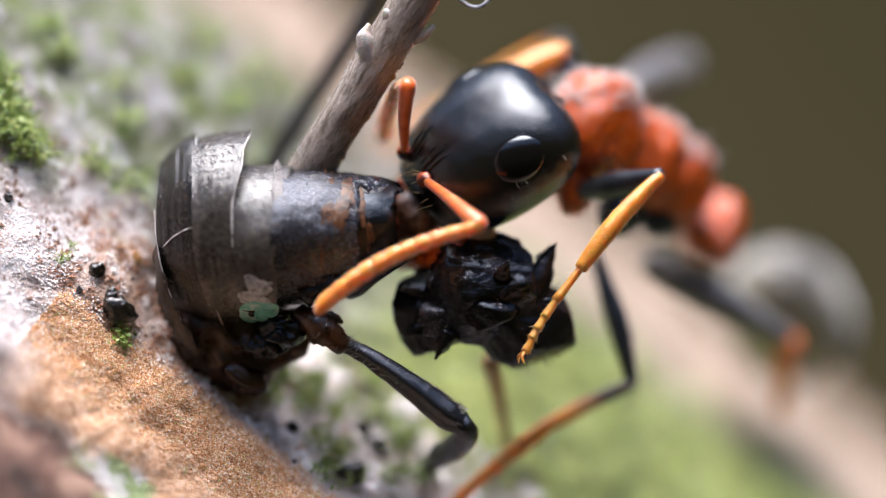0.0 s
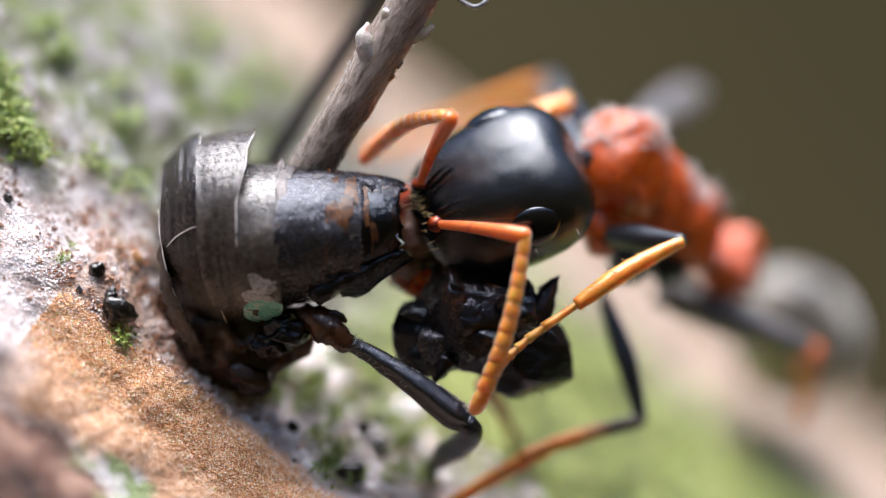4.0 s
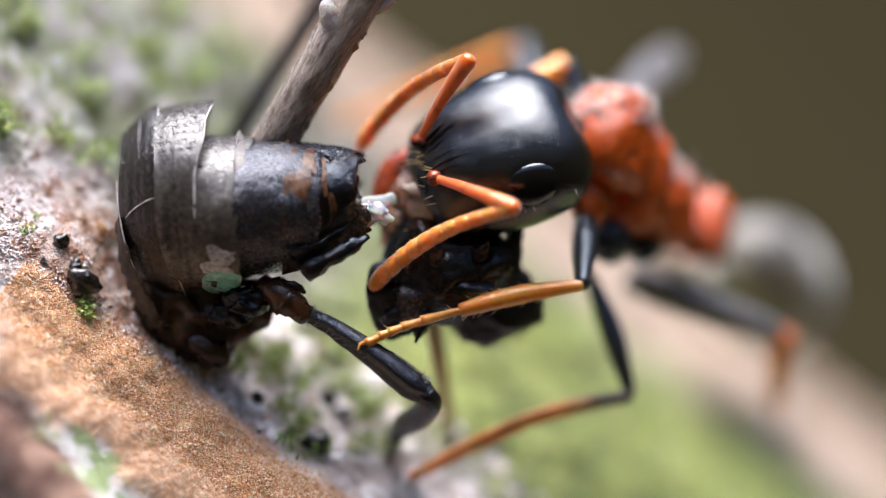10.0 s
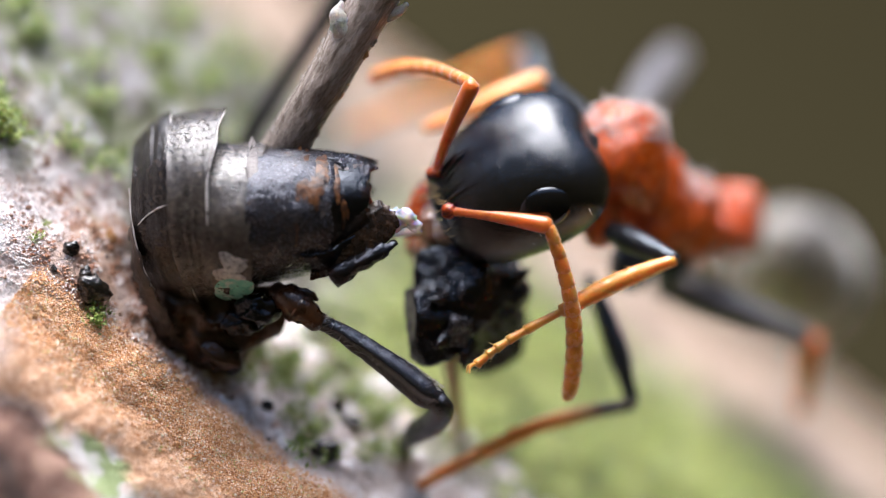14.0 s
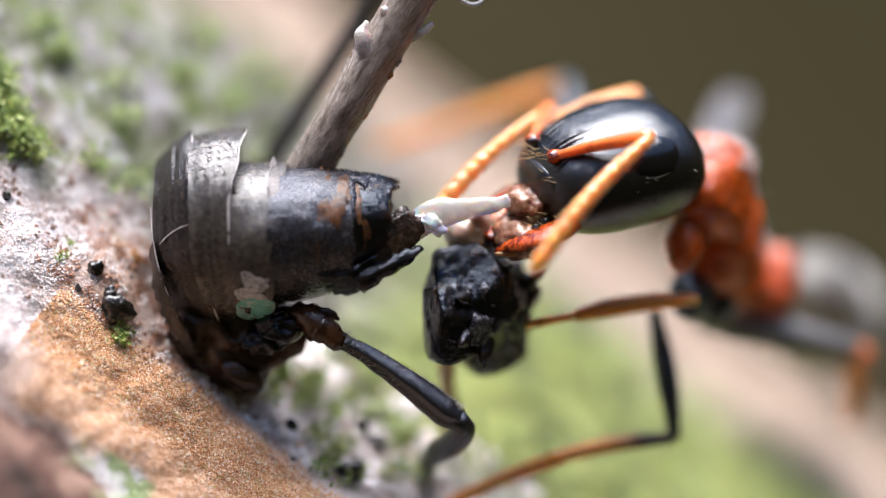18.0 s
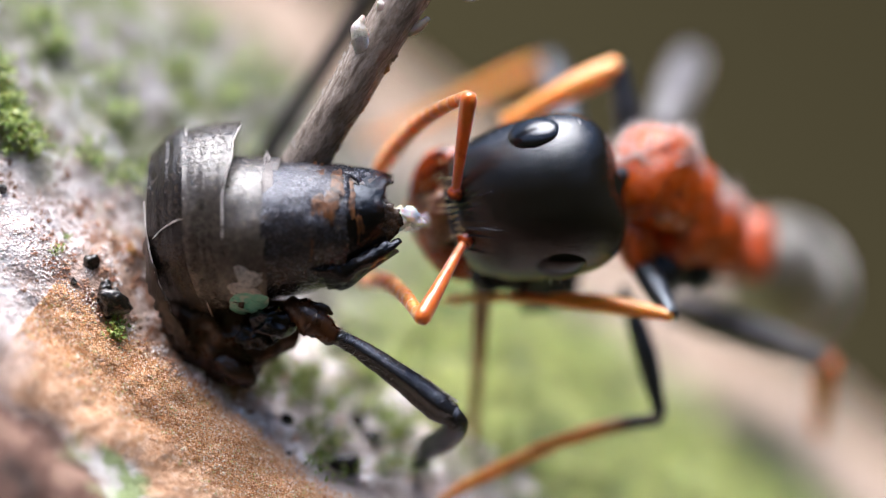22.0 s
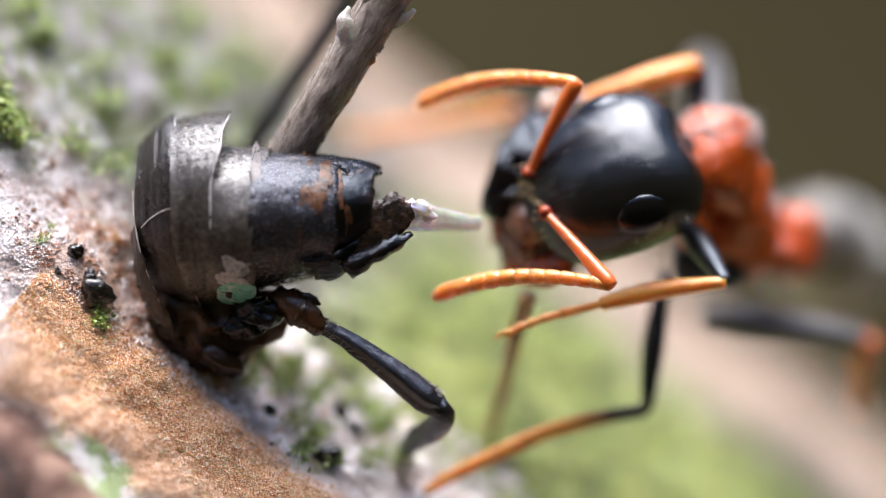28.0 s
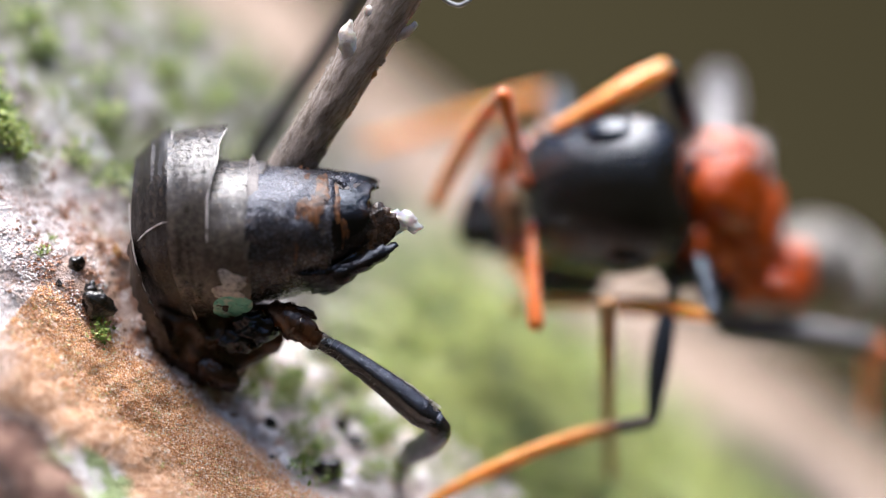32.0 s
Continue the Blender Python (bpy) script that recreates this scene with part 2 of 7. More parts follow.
crumb_black = shiny("crumb_black", [(0.3, rgb(0.005, 0.005, 0.005)), (0.6, rgb(0.016, 0.013, 0.01)), (0.8, rgb(0.05, 0.03, 0.016))], 14, (0.08, 0.3), 6, 1.0, 3, 12, 0.0, spec=0.8)
crumb_brown = shiny("crumb_brown", [(0.3, rgb(0.1, 0.045, 0.025)), (0.6, rgb(0.22, 0.11, 0.06)), (0.8, rgb(0.05, 0.025, 0.015))], 16, (0.3, 0.5), 6, 1.5)
crumb_rust = shiny("crumb_rust", [(0.3, rgb(0.16, 0.06, 0.03)), (0.5, rgb(0.38, 0.17, 0.09)), (0.66, rgb(0.56, 0.33, 0.22)), (0.8, rgb(0.7, 0.54, 0.44))], 24, (0.2, 0.5), 4, 1.0)
moss_green = shiny("moss_green", [(0.3, rgb(0.13, 0.2, 0.03)), (0.55, rgb(0.24, 0.33, 0.06)), (0.75, rgb(0.36, 0.44, 0.12))], 45, (0.35, 0.55), 7, 1.0, glow_through=0.15)
rust_grain = shiny("rust_grain", [(0.3, rgb(0.2, 0.055, 0.02)), (0.46, rgb(0.5, 0.21, 0.085)), (0.62, rgb(0.66, 0.37, 0.2)), (0.8, rgb(0.78, 0.6, 0.46))], 7, (0.16, 0.4), 4, 1.0, glow_through=0.1)
lichen_grain = shiny("lichen_grain", [(0.3, rgb(0.36, 0.22, 0.17)), (0.45, rgb(0.66, 0.58, 0.55)), (0.65, rgb(0.78, 0.74, 0.74)), (0.82, rgb(0.4, 0.24, 0.16))], 12, (0.35, 0.6), 4, 1.0)


def speckled(m, stops):
    """Gives every grain of a crust its own shade."""
    nt = m.node_tree
    g = nt.nodes.new("ShaderNodeNewGeometry")
    nt.links.new(ramp(nt, g.outputs["Random Per Island"], stops), nt.nodes["Principled BSDF"].inputs["Base Color"])


speckled(rust_grain, [(0.0, rgb(0.32, 0.12, 0.045)), (0.25, rgb(0.56, 0.26, 0.11)), (0.6, rgb(0.74, 0.42, 0.21)), (0.82, rgb(0.78, 0.55, 0.4)), (0.92, rgb(0.85, 0.76, 0.66)), (1.0, rgb(0.4, 0.4, 0.1))])
speckled(lichen_grain, [(0.0, rgb(0.32, 0.18, 0.13)), (0.1, rgb(0.58, 0.48, 0.44)), (0.3, rgb(0.74, 0.68, 0.67)), (0.8, rgb(0.84, 0.81, 0.82)), (1.0, rgb(0.5, 0.3, 0.22))])
speckled(moss_green, [(0.0, rgb(0.08, 0.13, 0.02)), (0.4, rgb(0.2, 0.29, 0.05)), (0.8, rgb(0.34, 0.42, 0.1)), (1.0, rgb(0.5, 0.54, 0.22))])


def bark_material():
    m = bpy.data.materials.new("bark")
    m.use_nodes = True
    nt = m.node_tree
    p = nt.nodes["Principled BSDF"]
    vec = plan_coords(nt)
    # along and across the branch
    dots = []
    for axis in ((0.79, 0, -0.61), (0.61, 0, 0.79)):
        d = nt.nodes.new("ShaderNodeVectorMath")
        d.operation = "DOT_PRODUCT"
        d.inputs[1].default_value = axis
        nt.links.new(vec, d.inputs[0])
        dots.append(math_node(nt, "ADD", d.outputs["Value"], L0 if not dots else A0))
    along, across = dots
    wob = noise_at(nt, vec, 150, 4, 0.6)
    acr = math_node(nt, "ADD", across, math_node(nt, "MULTIPLY", math_node(nt, "SUBTRACT", wob, 0.5), 170.0))
    n_big = noise_at(nt, vec, 210, 4, 0.6, 0.5)
    n_mid = noise_at(nt, vec, 62, 5, 0.6, 0.3)
    n_fine = noise_at(nt, vec, 12, 4, 0.65)
    n_speck = noise_at(nt, vec, 5.5, 3, 0.7)

    def band(x, lo, hi, soft):
        a = nt.nodes.new("ShaderNodeMapRange")
        a.inputs[1].default_value, a.inputs[2].default_value = lo - soft, lo + soft
        nt.links.new(x, a.inputs[0])
        b = nt.nodes.new("ShaderNodeMapRange")
        b.inputs[1].default_value, b.inputs[2].default_value = hi - soft, hi + soft
        b.inputs[3].default_value, b.inputs[4].default_value = 1.0, 0.0
        nt.links.new(x, b.inputs[0])
        return math_node(nt, "MULTIPLY", a.outputs[0], b.outputs[0])

    pale = ramp(nt, n_mid, [(0.25, rgb(0.22, 0.16, 0.14)), (0.45, rgb(0.48, 0.415, 0.4)), (0.6, rgb(0.74, 0.71, 0.72)), (0.8, rgb(0.36, 0.255, 0.21))])
    pale = mix(nt, math_node(nt, "MULTIPLY", ramp(nt, n_fine, [(0.55, rgb(0, 0, 0)), (0.68, rgb(1, 1, 1))]), 0.6), pale, rgb(0.34, 0.16, 0.09))
    grey = ramp(nt, n_mid, [(0.3, rgb(0.035, 0.035, 0.02)), (0.42, rgb(0.12, 0.11, 0.085)), (0.6, rgb(0.25, 0.235, 0.235)), (0.75, rgb(0.12, 0.11, 0.07))])
    rust = ramp(nt, n_fine, [(0.25, rgb(0.38, 0.18, 0.09)), (0.5, rgb(0.6, 0.35, 0.21)), (0.72, rgb(0.74, 0.54, 0.41))])
    brown = ramp(nt, n_big, [(0.36, rgb(0.035, 0.018, 0.013)), (0.54, rgb(0.14, 0.07, 0.05)), (0.7, rgb(0.42, 0.27, 0.2))])
    tan = ramp(nt, n_mid, [(0.3, rgb(0.29, 0.205, 0.15)), (0.6, rgb(0.42, 0.315, 0.24)), (0.8, rgb(0.49, 0.395, 0.32))])
    green = ramp(nt, n_mid, [(0.34, rgb(0.1, 0.135, 0.03)), (0.56, rgb(0.31, 0.35, 0.095)), (0.75, rgb(0.45, 0.46, 0.21))])

    col = grey
    # the crusted stretch beside the rust ridge, the bare tan flank, the moss between
    col = mix(nt, band(acr, -760, -130, 60), col, pale)
    col = mix(nt, band(acr, 205, 3000, 60), col, tan)
    patch = ramp(nt, n_big, [(0.42, rgb(0, 0, 0)), (0.52, rgb(1, 1, 1))])
    near_moss = math_node(nt, "MULTIPLY", band(acr, -190, 210, 60), band(along, -3000, 620, 120))
    col = mix(nt, math_node(nt, "MULTIPLY", math_node(nt, "MULTIPLY", near_moss, patch), 0.45), col, rgb(0.15, 0.18, 0.06))
    tufts = ramp(nt, noise_at(nt, vec, 95, 4, 0.6, 0.4), [(0.5, rgb(0, 0, 0)), (0.58, rgb(1, 1, 1))])
    col = mix(nt, math_node(nt, "MULTIPLY", math_node(nt, "MULTIPLY", near_moss, tufts), 0.9), col, rgb(0.1, 0.13, 0.028))
    crust = ramp(nt, noise_at(nt, vec, 60, 4, 0.6, 0.3), [(0.56, rgb(0, 0, 0)), (0.64, rgb(1, 1, 1))])
    col = mix(nt, math_node(nt, "MULTIPLY", band(acr, -190, 200, 60), math_node(nt, "MULTIPLY", crust, 0.7)), col, rgb(0.46, 0.44, 0.46))
    field = math_node(nt, "MULTIPLY", band(acr, -170, 190, 40), band(along, 860, 5000, 110))
    field = math_node(nt, "MULTIPLY", field, ramp(nt, n_mid, [(0.3, rgb(0.2, 0.2, 0.2)), (0.5, rgb(1, 1, 1))]))
    col = mix(nt, field, col, green)
    ridge = math_node(nt, "MULTIPLY", band(acr, -548, -336, 22), band(along, 430, 5000, 50))
    ridge = math_node(nt, "MULTIPLY", ridge, ramp(nt, n_mid, [(0.2, rgb(0.3, 0.3, 0.3)), (0.42, rgb(1, 1, 1))]))
    col = mix(nt, ridge, col, rust)
    col = mix(nt, band(acr, -3000, -545, 22), col, brown)
    streak = math_node(nt, "MULTIPLY", band(acr, -572, -512, 10), band(along, 620, 5000, 40))
    col = mix(nt, streak, col, mix(nt, ramp(nt, n_mid, [(0.45, rgb(0, 0, 0)), (0.55, rgb(1, 1, 1))]), rgb(0.7, 0.68, 0.66), rgb(0.34, 0.42, 0.2)))
    stain = math_node(nt, "MULTIPLY", band(acr, -350, -200, 36), band(along, 390, 760, 70))
    col = mix(nt, math_node(nt, "MULTIPLY", stain, 0.6), col, ramp(nt, n_fine, [(0.3, rgb(0.2, 0.085, 0.045)), (0.5, rgb(0.42, 0.22, 0.12)), (0.7, rgb(0.62, 0.44, 0.32))]))
    nt.links.new(col, p.inputs["Base Color"])
    p.inputs["Roughness"].default_value = 0.62
    p.inputs["Specular IOR Level"].default_value = 0.35
    normal = bumped(nt, n_speck, 4.0)
    normal = bumped(nt, n_fine, 7.0, 1.0, normal)
    nt.links.new(bumped(nt, n_mid, 14.0, 1.0, normal), p.inputs["Normal"])
    return m


bark_mat = bark_material()


def backdrop_material():
    m = bpy.data.materials.new("backdrop")
    m.use_nodes = True
    nt = m.node_tree
    nt.nodes.remove(nt.nodes["Principled BSDF"])
    # the backdrop emits its own faint light instead of being lit, more higher up
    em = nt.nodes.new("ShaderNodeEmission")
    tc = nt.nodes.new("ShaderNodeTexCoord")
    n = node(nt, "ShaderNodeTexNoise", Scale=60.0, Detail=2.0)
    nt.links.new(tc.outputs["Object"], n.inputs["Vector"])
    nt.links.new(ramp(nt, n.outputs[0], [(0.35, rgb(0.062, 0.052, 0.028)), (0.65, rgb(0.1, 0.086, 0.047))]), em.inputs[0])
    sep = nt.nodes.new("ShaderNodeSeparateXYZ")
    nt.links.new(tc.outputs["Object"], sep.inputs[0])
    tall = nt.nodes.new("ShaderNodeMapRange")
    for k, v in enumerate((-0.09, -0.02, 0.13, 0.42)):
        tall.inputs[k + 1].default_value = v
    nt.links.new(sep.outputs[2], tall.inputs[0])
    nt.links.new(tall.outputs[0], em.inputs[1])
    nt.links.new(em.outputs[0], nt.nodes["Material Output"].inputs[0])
    return m


backdrop_mat = backdrop_material()


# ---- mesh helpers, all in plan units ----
def P(c, r, d=0.0):
    k = 1 + d / REACH
    return Vector(((c - 784) * k, d, (441 - r) * k))


def mesh_of(name, verts, faces, material, flat=False):
    me = bpy.data.meshes.new(name)
    me.from_pydata([(v[0] * U, v[1] * U, v[2] * U) for v in verts], [], faces)
    me.polygons.foreach_set("use_smooth", [not flat] * len(me.polygons))
    me.materials.append(material)
    me.update()
    return me


def part(name, geo, material, parent=None, label="", where=None, flat=False):
    verts, faces = geo
    if where is not None:
        verts = [Vector(v) - where for v in verts]
    ob = new(name, mesh_of(name, verts, faces, material, flat))
    if where is not None:
        ob.location = where * U
    if parent is not None:
        ob.parent = parent
    return tagged(ob, label) if label else ob


def empty(name, where, label, category, group=""):
    ob = new(name)
    ob.empty_display_size = 0.0003
    ob.location = where * U
    return tagged(ob, label, category, group)


def joined(*geos):
    verts, faces = [], []
    for v, f in geos:
        k = len(verts)
        verts += list(v)
        faces += [tuple(i + k for i in q) for q in f]
    return verts, faces


def spline(points, steps):
    """Catmull-Rom through the points."""
    pts = [Vector(p) for p in points]
    pts = [2 * pts[0] - pts[1]] + pts + [2 * pts[-1] - pts[-2]]
    out = []
    for i in range(1, len(pts) - 2):
        a, b, c, d = pts[i - 1:i + 3]
        for k in range(steps):
            t = k / steps
            out.append(0.5 * ((2 * b) + (c - a) * t + (2 * a - 5 * b + 4 * c - d) * t * t + (3 * b - a - 3 * c + d) * t ** 3))
    return out + [pts[-2]]


def tube(points, radii, seg=14, rough=0.0, size=20.0, seed=0, steps=4, flatten=1.0, up=(0, 0, 1)):
    """A tapered tube along points; radii are given at the points. flatten squeezes it along its second axis."""
    line = spline(points, steps)
    n = len(line)
    rr = np.interp(np.linspace(0, len(radii) - 1, n), range(len(radii)), radii)
    verts, faces = [], []
    u = Vector(up)
    for i, p in enumerate(line):
        d = (line[min(i + 1, n - 1)] - line[max(i - 1, 0)]).normalized()
        u = (u - d * u.dot(d))
        u = u.normalized() if u.length > 1e-6 else d.orthogonal().normalized()
        w = d.cross(u)
        for k in range(seg):
            a = 2 * math.pi * k / seg
            r = rr[i]
            q = p + (u * math.cos(a) + w * math.sin(a) * flatten) * r
            if rough:
                q = q + (q - p).normalized() * rough * noise.fractal((q + Vector((seed, 0, 0))) / size, 1.0, 2.0, 3)
            verts.append(q)
    for i in range(n - 1):
        for k in range(seg):
            a, b = i * seg + k, i * seg + (k + 1) % seg
            faces.append((a, b, b + seg, a + seg))
    for end, order in ((0, -1), (n - 1, 1)):
        c = len(verts)
        d = (line[1] - line[0]) if end == 0 else (line[-1] - line[-2])
        verts.append(line[end] + d.normalized() * (order * 0.35 * rr[end]))
        for k in range(seg):
            a, b = end * seg + k, end * seg + (k + 1) % seg
            faces.append((c, b, a) if order < 0 else (c, a, b))
    return verts, faces


def blob(centre, radii, seg=24, rough=0.0, size=30.0, seed=0, turn=None, power=1.0, ridged=0.0):
    c, rings = Vector(centre), max(6, seg * 2 // 3)
    m = turn.to_3x3() if turn is not None else Matrix.Identity(3)
    verts, faces = [], []

    def place(x, y, z):
        s = [math.copysign(abs(v) ** power, v) for v in (x, y, z)]
        q = Vector((s[0] * radii[0], s[1] * radii[1], s[2] * radii[2]))
        if rough:
            q += q.normalized() * rough * noise.fractal((q + Vector((seed * 37.1, seed * 11.3, 0))) / size, 1.0, 2.0, 4)
        if ridged:
            w = (q + Vector((seed * 17.3, 0, seed * 5.9))) / (size * 1.6)
            q += q.normalized() * ridged * (0.5 - 2.2 * abs(noise.noise(w)) - 0.8 * abs(noise.noise(w * 2.3)))
        return c + m @ q

    verts.append(place(0, 0, 1))
    for i in range(1, rings):
        th = math.pi * i / rings
        for k in range(seg):
            ph = 2 * math.pi * k / seg
            verts.append(place(math.sin(th) * math.cos(ph), math.sin(th) * math.sin(ph), math.cos(th)))
    verts.append(place(0, 0, -1))
    last = len(verts) - 1
    for k in range(seg):
        faces.append((0, 1 + k, 1 + (k + 1) % seg))
        o = 1 + (rings - 2) * seg
        faces.append((last, o + (k + 1) % seg, o + k))
    for i in range(rings - 2):
        for k in range(seg):
            a, b = 1 + i * seg + k, 1 + i * seg + (k + 1) % seg
            faces.append((a, a + seg, b + seg, b))
    return verts, faces


def faceted(centre, radii, n, seed, seg=64, rough=4.0, turn=None):
    """A crumpled hull cut by many planes, with dented faces and sharp edges."""
    r2 = random.Random(seed)
    m = turn.to_3x3() if turn is not None else Matrix.Identity(3)
    cuts = []
    while len(cuts) < n:
        d = Vector((r2.uniform(-1, 1), r2.uniform(-1, 1), r2.uniform(-1, 1)))
        if 0.2 < d.length < 1:
            cuts.append((d.normalized(), r2.uniform(0.7, 1.0)))
    verts, faces, rings = [], [], seg // 2
    for i in range(rings + 1):
        th = math.pi * min(max(i / rings, 0.004), 0.996)
        for k in range(seg):
            ph = 2 * math.pi * k / seg
            d = Vector((math.sin(th) * math.cos(ph), math.sin(th) * math.sin(ph), math.cos(th)))
            r = min([1.12] + [h / d.dot(c) for c, h in cuts if d.dot(c) > 0.05])
            p = Vector((d.x * radii[0], d.y * radii[1], d.z * radii[2])) * r
            w = (p + Vector((seed * 13.1, 0, seed * 7.7))) / 17
            p += p.normalized() * rough * (noise.fractal(w, 1.0, 2.0, 4) - 0.9 * abs(noise.noise(w * 0.55)))
            verts.append(Vector(centre) + m @ p)
    for i in range(rings):
        for k in range(seg):
            a, b = i * seg + k, i * seg + (k + 1) % seg
            faces.append((a, a + seg, b + seg, b))
    return verts, faces


def hairs(roots, rng, bend=0.2):
    """Thin tapered bristles: (root, way, length, thickness)."""
    verts, faces = [], []
    for root, way, length, thick in roots:
        d = Vector(way).normalized()
        u = d.orthogonal().normalized()
        w = d.cross(u)
        side = (u * rng.uniform(-1, 1) + w * rng.uniform(-1, 1)) * bend * length
        mid, tip = Vector(root) + d * length * 0.55 + side * 0.3, Vector(root) + d * length + side
        k = len(verts)
        for q, s in ((Vector(root), thick), (mid, thick * 0.7)):
            for a in (0, 2.094, 4.189):
                verts.append(q + (u * math.cos(a) + w * math.sin(a)) * s)
        verts.append(tip)
        for a in range(3):
            b = (a + 1) % 3
            faces += [(k + a, k + b, k + 3 + b, k + 3 + a), (k + 3 + a, k + 3 + b, k + 6)]
    return verts, faces


rng = random.Random(7)

# ---- the branch ----
R_BRANCH, MID, FLAT = 2000.0, -1642.0, 2.6
DEEP = R_BRANCH * (1 - (1277.0 / R_BRANCH) ** FLAT) ** (1 / FLAT)


def relief(a, l):
    """Height of the bark over the plain round, by the way across and along it."""
    n1 = noise.fractal(Vector((a / 260, l / 420, 3.1)), 1.0, 2.0, 3)
    n2 = noise.fractal(Vector((a / 60, l / 80, 8.7)), 1.0, 2.0, 4)
    h = 16 * n1 + 9 * n2
    h += 5 * math.exp(-((a + 425) / 55) ** 2)
    h -= 36 * math.exp(-((a + 545) / 38) ** 2)
    return h


def swell(a, l):
    """How far the near flank leans out towards the lens."""
    f = min(1.0, max(0.0, (l - 350) / 400))
    g = min(1.0, max(0.0, (l - 480) / 320))
    lean = 0.6 * (float(np.interp(l, (100, 270, 480, 720, 820, 1100), (-310, -320, -350, -391, -404, -420))) + 365)
    return lean + max(0.0, -400 - 50 * f - a) ** 1.1 * (0.6 - 0.25 * f) - g * 210 * (1 - math.exp(-max(0.0, a + 345) / 150))


def branch_point(theta, l):
    s, cs = (math.copysign(abs(q) ** (2 / FLAT), q) for q in (math.sin(theta), math.cos(theta)))
    a = MID + R_BRANCH * s
    rr = R_BRANCH + relief(a, l)
    av = MID + rr * s - A0
    lv = l - L0
    return Vector((0.61 * av + 0.79 * lv, DEEP - rr * cs - swell(a, l), 0.79 * av - 0.61 * lv))


def on_bark(c, r, lift=0.0):
    """The point of the bark at a column and row, and its normal."""
    a, l = 0.61 * c - 0.79 * r, 0.79 * c + 0.61 * r
    s = max(-0.999, min(0.999, (a - MID) / R_BRANCH))
    theta = math.asin(math.copysign(abs(s) ** (FLAT / 2), s))
    nx, ny = abs(s) ** (FLAT - 1), (1 - abs(s) ** FLAT) ** ((FLAT - 1) / FLAT)
    up = Vector((0.61 * nx, -ny, 0.79 * nx)).normalized()
    return branch_point(theta, l) + up * lift, up


def build_branch():
    n, m = 420, 330
    thetas = list(np.radians(np.concatenate([np.linspace(14, 76, 240), np.linspace(77, 110, 70), np.linspace(114, 372, m - 310)])))
    ls = np.concatenate([np.linspace(-6000, -500, 30), np.linspace(-480, 2200, n - 60), np.linspace(2260, 8000, 30)])
    verts = [branch_point(t, l) for t in thetas for l in ls]
    faces, k = [], len(ls)
    for i in range(len(thetas)):
        j = (i + 1) % len(thetas)
        for q in range(k - 1):
            faces.append((i * k + q, i * k + q + 1, j * k + q + 1, j * k + q))
    ob = part("ground", (verts, faces), bark_mat)
    tagged(ob, "tree branch of pale lichen-crusted bark with rust and moss", "branch", kind="structure")


build_branch()


def scatter(name, label, spots, material, geo_of):
    verts, faces = [], []
    for s in spots:
        v, f = geo_of(*s)
        k = len(verts)
        verts += v
        faces += [tuple(i + k for i in q) for q in f]
    return tagged(part(name, (verts, faces), material, flat=True), label, name.replace("_", " "), kind="stuff")


def grain(p, r):
    v = [p + Vector(d) * r * rng.uniform(0.7, 1.3) for d in ((1, 0, 0), (-1, 0, 0), (0, 1, 0), (0, -1, 0), (0, 0, 1), (0, 0, -1))]
    return v, [(0, 2, 4), (2, 1, 4), (1, 3, 4), (3, 0, 4), (2, 0, 5), (1, 2, 5), (3, 1, 5), (0, 3, 5)]


def flake(p, up, r):
    side = up.orthogonal().normalized()
    over = up.cross(side)
    turn = rng.uniform(0, 6.28)
    v = [p + up * r * 0.3]
    for k in range(7):
        a = turn + 0.9 * k
        q = r * rng.uniform(0.55, 1.25)
        v.append(p + (side * math.cos(a) + over * math.sin(a)) * q - up * r * rng.uniform(0.0, 0.25))
    return v, [(0, k, k % 7 + 1) for k in range(1, 8)]


def leaflet(p, up, length, width):
    side = up.orthogonal().normalized()
    side = Matrix.Rotation(rng.uniform(0, 6.28), 3, up) @ side
    lean = (up + side * rng.uniform(0.1, 1.1)).normalized()
    across = lean.cross(side).normalized()
    v = [p, p + lean * length * 0.5 + across * width, p + lean * length * 0.5 - across * width, p + lean * length * 1.0 + side * length * 0.25, p + lean * length * 0.45 - side * width * 0.6]
    return v, [(0, 1, 4), (0, 4, 2), (1, 3, 4), (4, 3, 2)]


def spread(n, along, across, keep=lambda a, l: True):
    """Random places on the bark within stretches of the ways along and across it: (place, normal)."""
    out = []
    while len(out) < n:
        a, l = rng.uniform(*across), rng.uniform(*along)
        if not keep(a, l):
            continue
        c, r = 0.61 * a + 0.79 * l, -0.79 * a + 0.61 * l
        p, nn = on_bark(c, r)
        out.append((p, nn))
    return out


def patchy(size, level, seed):
    return lambda a, l: noise.fractal(Vector((a / size, l / size, seed)), 1.0, 2.0, 3) > level


